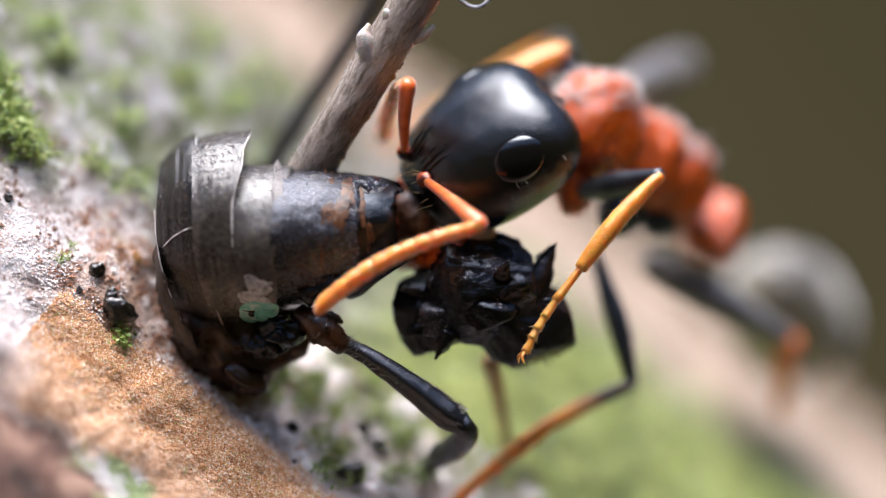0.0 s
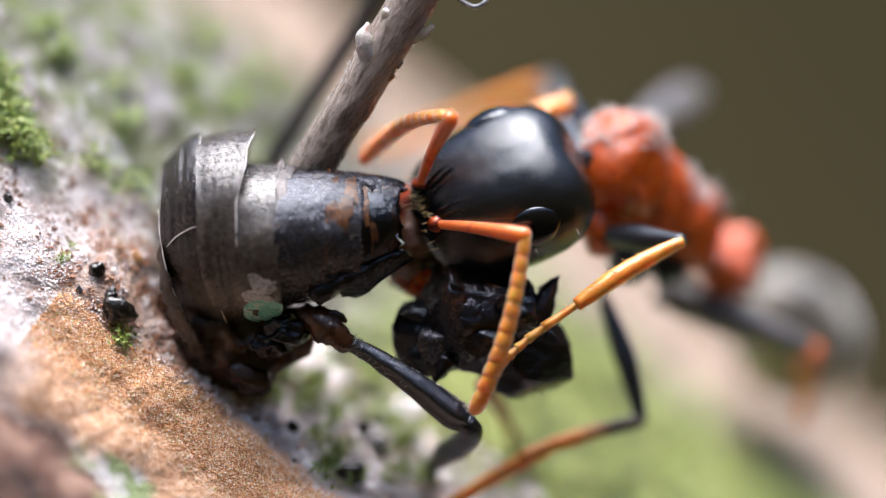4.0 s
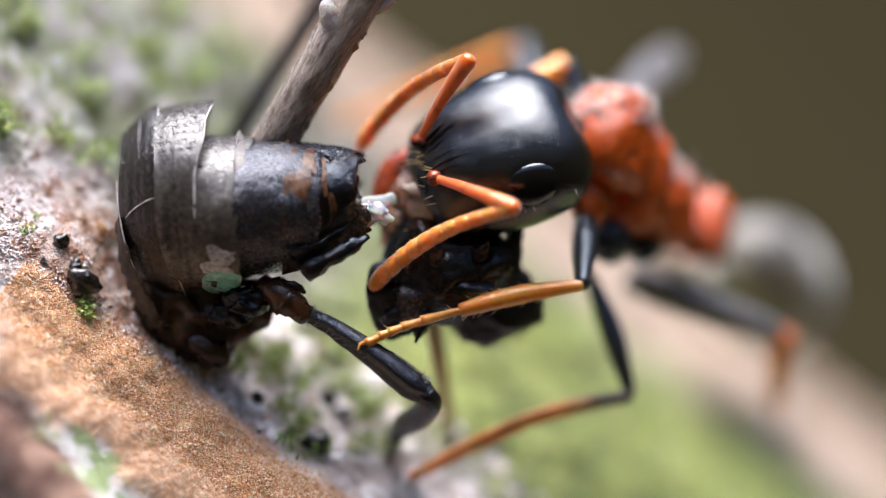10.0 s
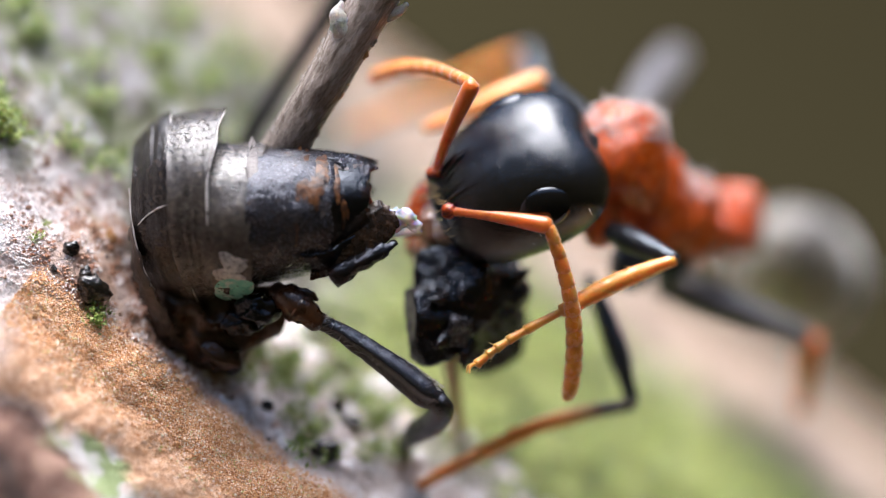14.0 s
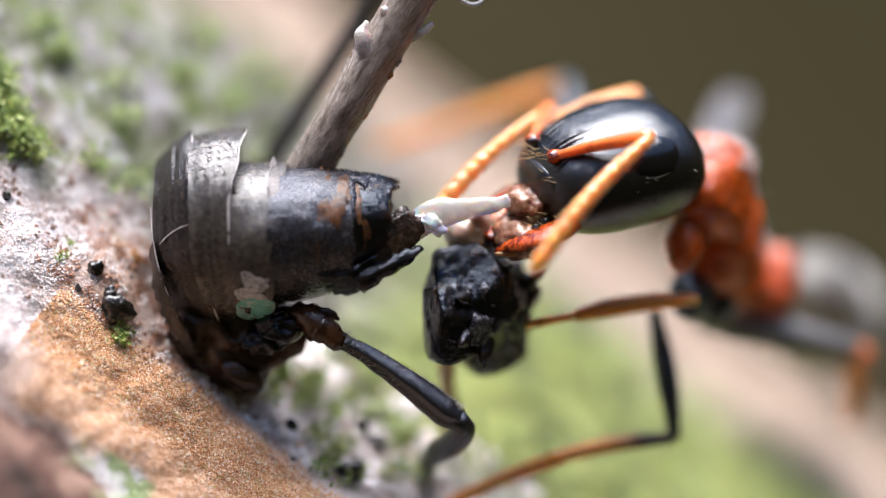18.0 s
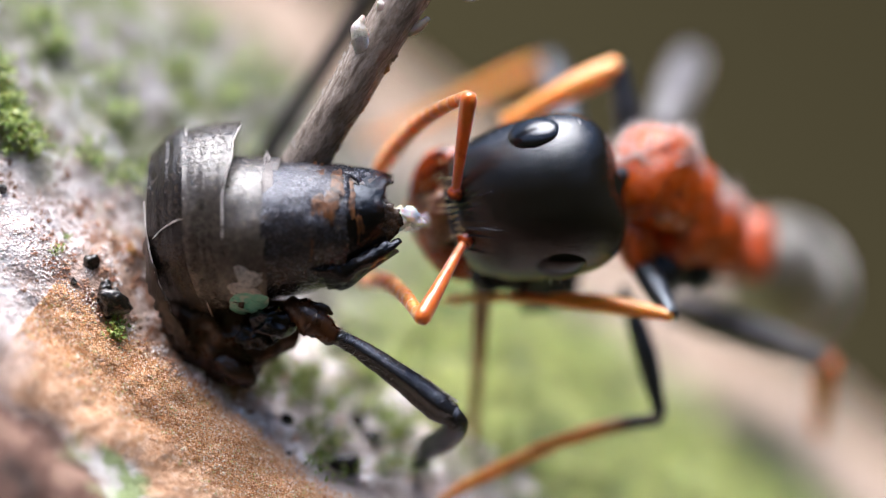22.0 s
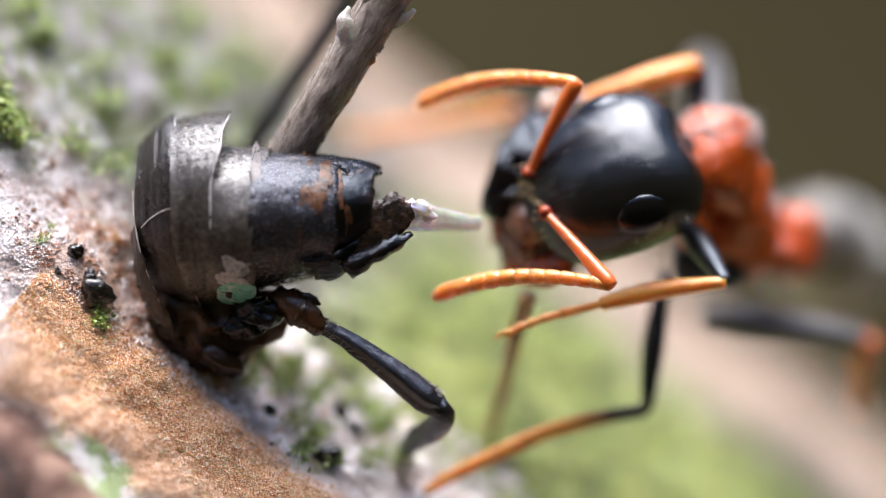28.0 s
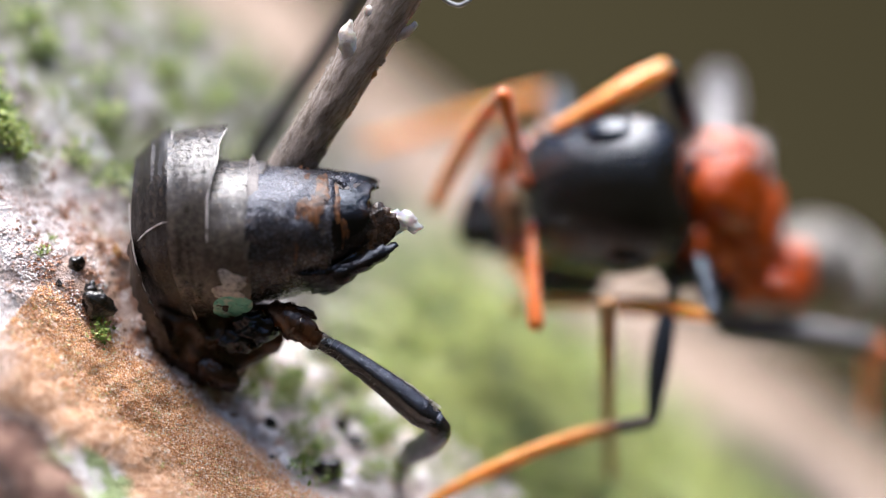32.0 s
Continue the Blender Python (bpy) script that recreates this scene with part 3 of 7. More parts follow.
scatter("rust_granules", "fine rusty orange granules of crust on the bark", [(p, rng.uniform(1.3, 3.0)) for p, n in spread(30000, (400, 1300), (-500, -325), lambda a, l: rng.random() < math.exp(-((a + 396) / 44) ** 2))], rust_grain, grain)
scatter("lichen_granules", "pale pinkish white lichen granules on the bark", [(p, rng.uniform(1.3, 3.2)) for p, n in spread(7000, (-150, 900), (-440, -230), lambda a, l: not (l > 400 and (a < -325 or a < -215 and l < 740)) and noise.fractal(Vector((a / 40, l / 40, 5)), 1.0, 2.0, 3) > -0.1)], lichen_grain, grain)
scatter("brown_granules", "dark brown crumbs scattered over pale lichen", [(p, rng.uniform(2, 6)) for p, n in spread(560, (50, 1000), (-400, -120), lambda a, l: not (l > 380 and a < -320) and noise.fractal(Vector((a / 60, l / 60, 9)), 1.0, 2.0, 3) > 0.1)], crumb_brown, grain)

scatter("rust_crumbs", "clumped red-brown crumbs of rotten bark beside the abdomen", [(p + n * rng.uniform(0, 4), rng.uniform(1.2, 3.2)) for p, n in spread(1700, (330, 800), (-345, -175), lambda a, l: noise.fractal(Vector((a / 34, l / 34, 31)), 1.0, 2.0, 3) > 0.02)], crumb_rust, grain)
scatter("pale_crumbs", "pale pinkish crumbs among the rust", [(p + n * rng.uniform(0, 3), rng.uniform(1.4, 3.4)) for p, n in spread(1500, (330, 800), (-345, -175), lambda a, l: noise.fractal(Vector((a / 30, l / 30, 47)), 1.0, 2.0, 3) > 0.12)], lichen_grain, grain)
scatter("lichen_flakes", "pale grey flakes of lichen among the moss", [(p, n, rng.uniform(7, 22)) for p, n in spread(420, (700, 1400), (-330, -120), patchy(50, 0.05, 12))], lichen_grain, flake)
# black grains laid on the bark for the darkness inside its pits
scatter("dark_pits", "black grains standing in for dark pits between lichen flakes", [(p, rng.uniform(4, 11)) for p, n in spread(40, (420, 1400), (-330, -100), patchy(40, 0.12, 21))], crumb_black, grain)


def moss_spots():
    out = []

    def tuft(c, r, n, sc, sr, size, mound=0):
        for _ in range(n):
            p, nn = on_bark(c + rng.gauss(0, sc), r + rng.gauss(0, sr), rng.uniform(-3, size * 1.2 + mound))
            out.append((p, nn, rng.uniform(0.6, 1.3) * size, size * 0.3))

    for c, r, n in ((-30, 120, 200), (-10, 150, 260), (-26, 190, 260), (8, 196, 220), (26, 232, 220), (-4, 232, 160), (48, 258, 140), (60, 284, 70), (20, 264, 80)):
        tuft(c, r, n, 10, 11, 11, 22)
    tuft(104, 460, 40, 5, 5, 7)
    tuft(214, 598, 120, 10, 12, 9)
    tuft(124, 434, 25, 5, 4, 6)
    tuft(18, 275, 40, 6, 5, 8)
    for c, r, n in ((205, 215, 220), (155, 285, 160), (230, 320, 140), (90, 90, 300), (60, 40, 300), (300, 130, 200), (400, 180, 260), (190, 150, 160), (350, 60, 260), (460, 280, 160), (430, 120, 200), (470, 160, 160)):
        tuft(c, r, n // 2, 17, 12, 12, 10)
    for c, r, n in ((540, 690, 120), (580, 745, 60), (470, 700, 60), (600, 800, 80), (690, 760, 100), (560, 780, 50), (740, 850, 90), (655, 690, 70), (660, 740, 60), (700, 800, 60), (618, 850, 50), (500, 670, 60), (640, 660, 60), (530, 720, 60), (610, 720, 60), (575, 830, 60), (690, 850, 60), (720, 780, 60), (480, 650, 40)):
        tuft(c, r, n + n // 4, 13, 10, 12, 6)
    for _ in range(1500):
        a, l = rng.uniform(-170, 190), rng.uniform(820, 1900)
        if noise.fractal(Vector((a / 90, l / 140, 2)), 1.0, 2.0, 3) < -0.22:
            continue
        p, nn = on_bark(0.61 * a + 0.79 * l, -0.79 * a + 0.61 * l, rng.uniform(-2, 14))
        out.append((p, nn, rng.uniform(12, 24), 6))
    return out


scatter("moss", "bright green cushions of moss on the bark", moss_spots(), moss_green, leaflet)

# ---- backdrop: dim glowing undergrowth, unseen sides added all round, open to the sky ----
def build_backdrop():
    rings = [(0.0, -0.125), (0.09, -0.12), (0.14, -0.1), (0.16, -0.06), (0.165, 0.0), (0.165, 0.06), (0.17, 0.12)]
    verts, faces, seg = [], [], 64
    for r, z in rings:
        for k in range(seg):
            a = 2 * math.pi * k / seg
            verts.append(Vector((r * math.cos(a), r * math.sin(a), z)) / U)
    for i in range(len(rings) - 1):
        for k in range(seg):
            a, b = i * seg + k, i * seg + (k + 1) % seg
            faces.append((a, b, b + seg, a + seg))
    tagged(part("backdrop", (verts, faces), backdrop_mat), "dim olive brown woodland far out of focus, with a faint glow of its own", "backdrop", kind="structure")


build_backdrop()


# ---- the dead ant: a torn hind body with one leg ----
dead_ant = empty("dead_ant", Vector((0, 0, 0)), "torn black abdomen of a dead ant lying on the bark", "dead ant")


def shell(x0, x1, top0, top1, low0, low1, d0, d1, mid_d, q=(0, 0, 0, 0), lip=7, jag=0.0, jag_size=30, arc=(0, 360), seed=0, bulge=0.0, n=18, seg=56, fold=0.0):
    """A barrel plate between two columns, with top and bottom rows and half depths at both ends, and a lip with thickness."""
    verts, faces, rings = [], [], []
    prof = [(i / n, 0.0) for i in range(n + 1)] + [(1.0, lip)] + [(1 - 0.25 * i, lip) for i in range(1, 4)]
    closed = arc[1] - arc[0] >= 360
    k = seg if closed else seg + 1
    for s, inn in prof:
        ring = []
        top, low, dd = (a + (b - a) * s for a, b in ((top0, top1), (low0, low1), (d0, d1)))
        sw = math.sin(math.pi * s) * bulge
        mid, half = (top + low) / 2, (low - top) / 2 + sw - inn
        for g in range(k):
            ph = radians(arc[0] + (arc[1] - arc[0]) * g / seg)
            row = mid - half * math.cos(ph)
            dep = mid_d - (dd + sw - inn) * math.sin(ph)
            sq = (row - mid) ** 2 * 1e-4
            x = x0 + (x1 - x0) * s + sq * ((q[1] + (q[3] - q[1]) * s) if row > mid else (q[0] + (q[2] - q[0]) * s))
            if jag and s > 0.6:
                x += jag * (s - 0.6) / 0.4 * noise.fractal(Vector((seed, ph * 50 / jag_size, 0)), 1.0, 2.0, 4)
            p = P(x, row, dep)
            nn = Vector((0, -math.sin(ph), math.cos(ph)))
            p += nn * (3.5 * noise.fractal(p / 42 + Vector((seed, 0, 0)), 1.0, 2.0, 4) + fold * (noise.noise(Vector((s * 9, ph * 0.5, seed * 3.3))) + 0.7 * noise.noise(Vector((s * 21, ph * 0.9, seed * 7.1)))))
            ring.append(p)
        rings.append(ring)
    for ring in rings:
        verts += ring
    for i in range(len(rings) - 1):
        for q in range(seg):
            a, b = i * k + q, i * k + (q + 1) % k
            faces.append((a, a + k, b + k, b))
    rim = [r for r in rings[n]]
    return (verts, faces), rim


PLATES = [
    dict(x0=276, x1=348, top0=288, top1=237, low0=545, low1=592, d0=98, d1=150, mid_d=104, q=(4, 14, 0, 18), bulge=8, jag=4, seed=1, fold=3.0),
    dict(x0=340, x1=411, top0=247, top1=230, low0=572, low1=568, d0=142, d1=158, mid_d=84, q=(0, 16, 12, 4), bulge=2, jag=9, jag_size=20, seed=2, fold=1.0),
    dict(x0=400, x1=488, top0=293, top1=296, low0=566, low1=574, d0=131, d1=138, mid_d=62, q=(10, 4, 16, 3), bulge=2, jag=6, jag_size=20, seed=3, fold=0.8),
    dict(x0=478, x1=634, top0=302, top1=309, low0=546, low1=514, d0=131, d1=116, mid_d=54, q=(14, 2, 4, 2), bulge=5, jag=14, seed=4),
    dict(x0=620, x1=698, top0=309, top1=322, low0=512, low1=462, d0=112, d1=98, mid_d=58, q=(3, 2, 0, -2), bulge=5, jag=24, jag_size=12, seed=5),
]
plates = []
for i, kw in enumerate(PLATES):
    geo, rim = shell(**kw)
    mat = (chitin, chitin_grey, chitin_grey, chitin_satin, chitin_wet)[i]
    tergite = part("tergite", geo, mat, dead_ant, ("", "", "", "wet blue-black plate with brown tears", "torn wet end plate")[i])
    plates.append((geo, rim, tergite))
    if i < 2:
        half = [rim[k] for k in range(2, 32, 2)]
        part("rim", tube(half, [0.6] + [(1.3, 1.9)[i]] * (len(half) - 2) + [0.5], 6, 0.6, 12, i, 2), rim_highlight, tergite, "thin pale rim with its highlight painted in")

# lit edge lines of the first plate, laid on as pale tubes
for pts in ([P(273, 372, 26), P(277, 430, 0), P(292, 498, -2), P(318, 560, 20), P(340, 620, 70)], [P(288, 438, -9), P(306, 420, -24), P(330, 406, -42), P(349, 401, -54)]):
    part("crease", tube(pts, [0.9, 1.5, 1.3, 0.8], 6, 0.7, 9, 2), rim_highlight, dead_ant, "thin crease painted as a pale lit line")


def lamella(edge, free, seed, thick=3.0):
    """A thin curled sheet between two edges, each a list of places."""
    a, b = spline(edge, 8), spline(free, 8)
    n, m = len(a), 6
    front, faces = [], []
    for i in range(n):
        for j in range(m + 1):
            f = j / m
            p = a[i].lerp(b[i], f) + Vector((0, -5 * math.sin(f * math.pi), 0))
            front.append(p + Vector((0, 1, 0)) * 3 * noise.fractal(p / 16 + Vector((seed, 0, 0)), 1.0, 2.0, 3) + Vector((1, 0, 0.6)) * 7 * (f - 0.5) ** 2 * 4 * noise.fractal(p / 11 + Vector((0, seed, 0)), 1.0, 2.0, 3))
    k, off = m + 1, len(front)
    verts = front + [p + Vector((0, thick, 0)) for p in front]
    for i in range(n - 1):
        for j in range(m):
            q = i * k + j
            faces.append((q, q + k, q + k + 1, q + 1))
            faces.append((q + off, q + off + 1, q + k + 1 + off, q + k + off))
        for q, d in ((i * k, 1), (i * k + m, -1)):
            e = (q, q + off, q + k + off, q + k)
            faces.append(e if d > 0 else e[::-1])
    return verts, faces


part("belly_rag", lamella([P(540, 486, -46), P(580, 492, -44), P(620, 486, -36), P(662, 462, -28), P(706, 442, -14)], [P(548, 508, 6), P(586, 522, 4), P(630, 528, 2), P(676, 494, 0), P(724, 462, 4)], 9, 6.0), chitin_wet, dead_ant, "dark ragged fringe under the torn end")
part("torn_shelf", faceted(P(646, 340, 42), (64, 68, 32), 26, 41, 60, 6), chitin_satin, dead_ant, "bluish torn shelf over the hollow end")
part("side_flap", lamella([P(277, 432, -4), P(292, 498, -6), P(318, 558, 8), P(344, 604, 34), P(362, 636, 60)], [P(272, 446, 30), P(276, 505, 26), P(294, 562, 34), P(320, 612, 50), P(350, 648, 70)], 4), skin_flap, dead_ant, "thin curled brown edge of the first plate")
# the plug that closes the torn end, and the brown rag across it
part("torn_end", faceted(P(664, 404, 58), (40, 86, 76), 16, 44, 60, 9), chitin_wet, dead_ant, "ragged wet end of the abdomen")
part("inner_wall", blob(P(330, 405, 110), (40, 95, 140), 28, 5, 40, 9), chitin, dead_ant)


def film(c, r, w, h, kw, lift, seed, wild=0.35):
    """A thin ragged patch that lies on a plate."""
    verts, faces, seg, rings = [], [], 30, 5
    for k in range(rings + 1):
        for g in range(seg):
            t = 2 * math.pi * g / seg
            f = k / rings * (1 + wild * noise.fractal(Vector((math.cos(t) * 1.4, math.sin(t) * 1.4, seed)), 1.0, 2.0, 4))
            x, row = c + w * f * math.cos(t), r + h * f * math.sin(t)
            s = min(1.0, max(0.0, (x - kw["x0"]) / (kw["x1"] - kw["x0"])))
            top, low, dd = (kw[m + "0"] + (kw[m + "1"] - kw[m + "0"]) * s for m in ("top", "low", "d"))
            e = (row - (top + low) / 2) / ((low - top) / 2 + kw["bulge"])
            up = lift * (1 - (k / rings) ** 4)
            verts.append(P(x, row, kw["mid_d"] - (dd + kw["bulge"] + up - 1) * math.sqrt(max(0.02, 1 - e * e))))
    for k in range(rings):
        for g in range(seg):
            a, b = k * seg + g, k * seg + (g + 1) % seg
            faces.append((a, b, b + seg, a + seg))
    return verts, faces


for c, r, w, h, sd in ((576, 352, 15, 48, 1.5), (600, 376, 13, 34, 4.2), (616, 350, 10, 26, 2.6), (640, 372, 9, 30, 6.4), (572, 440, 7, 36, 7.7), (654, 408, 6, 32, 9.1)):
    part("torn_membrane", film(c, r, w, h, PLATES[3 if c < 630 else 4], 1.2, sd, 0.8), membrane, dead_ant, "brown torn membrane")
for c, r, w, h, sd in ((662, 334, 22, 7, 5.8),):
    part("dull_skin", film(c, r, w, h, PLATES[3 if c < 630 else 4], 2.5, sd, 0.5), dry_skin, dead_ant, "greyish dry skin")
part("pale_band", film(492, 345, 11, 58, PLATES[2], 3, 2.2, 0.25), dry_skin, dead_ant, "pale dry band")
part("silver_patch", film(456, 520, 34, 24, PLATES[2], 2, 6.1, 0.9), silver_film, dead_ant, "silvery film")
part("teal_patch", film(456, 551, 38, 18, PLATES[2], 4, 8.3, 0.25), teal_film, dead_ant, "small teal film patch")


def skirt(cols, rows_top, rows_low, dep, seed):
    """A drooping belly plate."""
    verts, faces, n, m = [], [], 16, 10
    for i in range(n + 1):
        f = i / n
        for j in range(m + 1):
            g = j / m
            c = np.interp(f, (0, 0.5, 1), cols) + 26 * math.sin(g * 2.6) * (f - 0.3)
            r0, r1 = np.interp(f, (0, 0.5, 1), rows_top), np.interp(f, (0, 0.5, 1), rows_low)
            d = dep + 34 - 30 * math.sin(g * math.pi * 0.8) + 30 * abs(f - 0.5)
            p = P(c, r0 + (r1 - r0) * g, d)
            verts.append(p + Vector((0, 1, 0)) * 6 * noise.fractal(p / 34 + Vector((seed, 0, 0)), 1.0, 2.0, 4))
    back_of = [v + Vector((2, 9, 2)) for v in verts]
    k = m + 1
    for i in range(n):
        for j in range(m):
            a = i * k + j
            faces.append((a, a + k, a + k + 1, a + 1))
            b = a + len(verts)
            faces.append((b, b + 1, b + k + 1, b + k))
    off = len(verts)
    edge = [i * k for i in range(n)], [i * k + m for i in range(n)]
    for i in range(n):
        faces.append((i * k, i * k + off, (i + 1) * k + off, (i + 1) * k))
        faces.append((i * k + m, (i + 1) * k + m, (i + 1) * k + m + off, i * k + m + off))
    return verts + back_of, faces


part("sternite", skirt((276, 325, 400), (490, 535, 550), (585, 660, 694), 78, 1), chitin_brown, dead_ant, "glossy dark brown belly plate")
part("sternite", skirt((350, 410, 470), (530, 545, 545), (676, 696, 668), 66, 2), chitin_brown, dead_ant, "glossy dark brown belly plate")
part("sternite", skirt((420, 470, 530), (535, 545, 545), (655, 662, 632), 52, 3), chitin_brown, dead_ant, "glossy dark brown belly plate")
part("belly", blob(P(398, 598, 116), (118, 78, 92), 50, 5, 30, 6, Matrix.Rotation(radians(24), 4, "Y"), ridged=20), chitin_brown, dead_ant)
part("belly_tip", blob(P(430, 668, 70), (46, 36, 26), 22, 9, 18, 8, Matrix.Rotation(radians(30), 4, "Y")), chitin_brown, dead_ant)
part("coxa", blob(P(500, 588, 20), (40, 34, 30), 34, 3, 18, 2, ridged=12), chitin_wet, dead_ant, "shiny dark hip joint")
part("coxa", blob(P(470, 612, 34), (40, 30, 22), 30, 3, 16, 5, ridged=12), chitin_wet, dead_ant, "shiny dark hip joint")
part("trochanter", joined(tube([P(530, 556, 20), P(548, 566, 10), P(566, 578, 6), P(578, 590, 4)], [17, 25, 30, 31], 14, 6, 14, 3, 3), tube([P(572, 584, 2), P(586, 594, 0), P(600, 606, 2), P(612, 612, 4)], [30, 25, 20, 16], 12, 4, 10, 4, 3), tube([P(560, 556, 2), P(578, 558, -2), P(596, 564, -2), P(606, 572, 2)], [6, 9, 8, 2], 8, 3, 8, 4, 3, 0.5)), chitin_brown, dead_ant, "brown crumpled leg joint")


def channel(points, sizes, section, seed):
    """A loft of one angular cross-section (up, towards the lens) along a line."""
    pts = spline(points, 8)
    n, k = len(pts), len(section)
    verts, faces = [], []
    for i, p in enumerate(pts):
        d = (pts[min(i + 1, n - 1)] - pts[max(i - 1, 0)]).normalized()
        out = Vector((0, -1, 0))
        up = out.cross(d).normalized()
        if up.z < 0:
            up = -up
        s = float(np.interp(i / (n - 1) * (len(sizes) - 1), range(len(sizes)), sizes))
        for u, w in section:
            q = p + (up * u + out * w) * s
            verts.append(q + up * 1.6 * noise.fractal(q / 13 + Vector((seed, 0, 0)), 1.0, 2.0, 3))
    for i in range(n - 1):
        for j in range(k):
            a, b = i * k + j, i * k + (j + 1) % k
            faces.append((a, a + k, b + k, b))
    for e in (0, n - 1):
        faces.append(tuple(e * k + j for j in range(k)))
    return verts, faces


part("femur", channel([P(594, 604, 4), P(640, 626, 2), P(692, 660, 2), P(744, 698, 4), P(792, 736, 8), P(820, 752, 12)], [0.52, 0.66, 0.84, 1.0, 1.14, 0.8], ((22, -18), (25, -8), (25, 2), (21, 10), (12, 17), (2, 21), (-3, 20), (-6, 12), (-13, 4), (-20, 2), (-23, -4), (-20, -14), (-4, -20), (10, -21)), 3), leg_dull, dead_ant, "black upper leg, flat on top and hollow beneath")
part("tibia", tube([P(814, 746, 14), P(824, 768, 34), P(808, 790, 80), P(782, 804, 140), P(762, 824, 210)], [18, 23, 23, 21, 16], 18, 2.5, 12, 7), leg_dull, dead_ant, "bent black lower leg")
part("tarsus", tube([P(764, 820, 206), P(756, 842, 260), P(758, 866, 310), P(766, 892, 340)], [13, 11, 10, 8], 12, 2.5, 12, 8), leg_grey, dead_ant, "greyish foot")
roots = []
for k in range(70):
    f = rng.random()
    e = rng.uniform(-18, 14)
    p = P(606 + 206 * f + 0.5 * e, 606 + 130 * f - 0.8 * e, -10 + 8 * f)
    roots.append((p, (rng.uniform(0.2, 0.9), rng.uniform(-0.6, 0.2), rng.uniform(-0.1, 0.8)), rng.uniform(9, 22), 0.9))
down = []
for k in range(700):
    f = rng.random()
    e = rng.uniform(0.35, 1.5)
    w = float(np.interp(f, (0, 0.25, 0.5, 0.75, 1), (17, 20, 23, 24, 20)))
    p = P(598 + 216 * f + 0.53 * w * math.sin(e), 604 + 136 * f - 0.85 * w * math.sin(e), 6 + 6 * f - 0.72 * w * math.cos(e))
    down.append((p, (0.85, -0.2, -0.4), rng.uniform(5, 10), 0.6))
tagged(part("leg_down", hairs(down, rng), fuzz_pale, dead_ant, "fine pale down"), kind="stuff")
part("leg_bristles", hairs(roots, rng), bristle_dark, dead_ant, "short dark bristles")
roots = []
for gi in (1, 2, 3):
    vv = plates[gi][0][0]
    for k in range((0, 2600, 900, 0)[gi]):
        i = rng.randrange(56, 16 * 56)
        p = vv[i].lerp(vv[i + (1 if i % 56 < 55 else -1)], rng.random()).lerp(vv[i + 56], rng.random())
        n = Vector((0, p.y - 70, p.z - 38)).normalized()
        if n.y > 0.3:
            continue
        q = p + Vector((rng.uniform(-5, 5), 0, rng.uniform(-3, 3)))
        roots.append((q + n * 1.0, n * 0.25 + Vector((0.9, 0, rng.uniform(-0.45, 0.3))), rng.uniform(4, 8), 0.5))
tagged(part("fuzz", hairs(roots, rng), fuzz_dim, dead_ant, "fine pale down"), kind="stuff")

torn_strip = part("torn_strip", lamella([P(610, 400, -20), P(660, 392, -24), P(694, 386, -22), P(716, 372, -18), P(732, 378, -14), P(750, 392, -10)], [P(600, 512, 0), P(650, 500, -16), P(690, 484, -20), P(716, 464, -18), P(740, 440, -14), P(760, 412, -8)], 6, 6.0), torn_sheet, dead_ant, "ragged dark brown strip pulled from the body")
part("wet_edge", tube([P(690, 420, -6), P(712, 398, -8), P(728, 386, -8), P(744, 392, -4)], [18, 16, 11, 2], 10, 6, 9, 7), torn_sheet, torn_strip)
part("wet_edge", tube([P(640, 508, -14), P(690, 480, -20), P(724, 462, -18), P(752, 444, -8)], [20, 17, 13, 2], 14, 8, 8, 9), chitin_wet, torn_strip, "wet black lower edge")
part("tissue", joined(blob(P(766, 404, 2), (30, 14, 17), 36, 12, 14, 4, Matrix.Rotation(radians(24), 4, "Y")), tube([P(722, 424, 0), P(744, 418, 0), P(774, 406, 0)], [9, 15, 6], 10, 4, 10, 2)), tissue_white, torn_strip, "glistening white tissue")

# ---- white strand in the jaws ----
tissue_strand = part("tissue_strand", tube([(22, 1, 2), (44, 2, 3), (72, 1, 0), (104, -2, 2), (134, -6, 4), (160, -7, 4), (184, -2, 2), (206, 6, 0), (222, 12, -2)], [12, 13, 16, 20, 25, 26, 22, 17, 9], 24, 3, 26, 5, 7, 0.45, (0, 1, 0)), tissue_white)
tagged(tissue_strand, "thin glistening white strand of torn tissue held in the jaws", "tissue")

# ---- the torn black thorax under the jaws ----
torn_thorax = empty("torn_thorax", Vector((0, 0, 0)), "wet black jagged thorax of the dead ant hanging from the jaws", "dead ant part")


def spike(base, tip, r, seed):
    b, t = Vector(base), Vector(tip)
    return tube([b, b.lerp(t, 0.5), t], [r, r * 0.6, 1.5], 9, r * 0.25, 9, seed)


part("upper_mass", faceted((-30, 0, 40), (140, 98, 114), 34, 3, 84, 4), chitin_wet, torn_thorax, "wet black lump with sharp ridges")
part("tissue_lump", joined(blob((-52, 0, 148), (56, 42, 40), 36, 9, 36, 5), tube([(-50, -24, 160), (-80, -30, 178), (-112, -24, 184)], [26, 17, 6], 12, 5, 14, 3)), torn_pink, torn_thorax, "pale pinkish tissue pulled out of it")
part("lower_mass", faceted((46, 22, -24), (116, 92, 104), 110, 11, 72, 3), chitin_wet, torn_thorax, "smooth black rounded lobe")
part("front_plate", faceted((-104, 6, -4), (74, 60, 96), 24, 21, 64, 3, Matrix.Rotation(radians(-14), 4, "Y")), chitin_wet, torn_thorax, "wet black side plate")
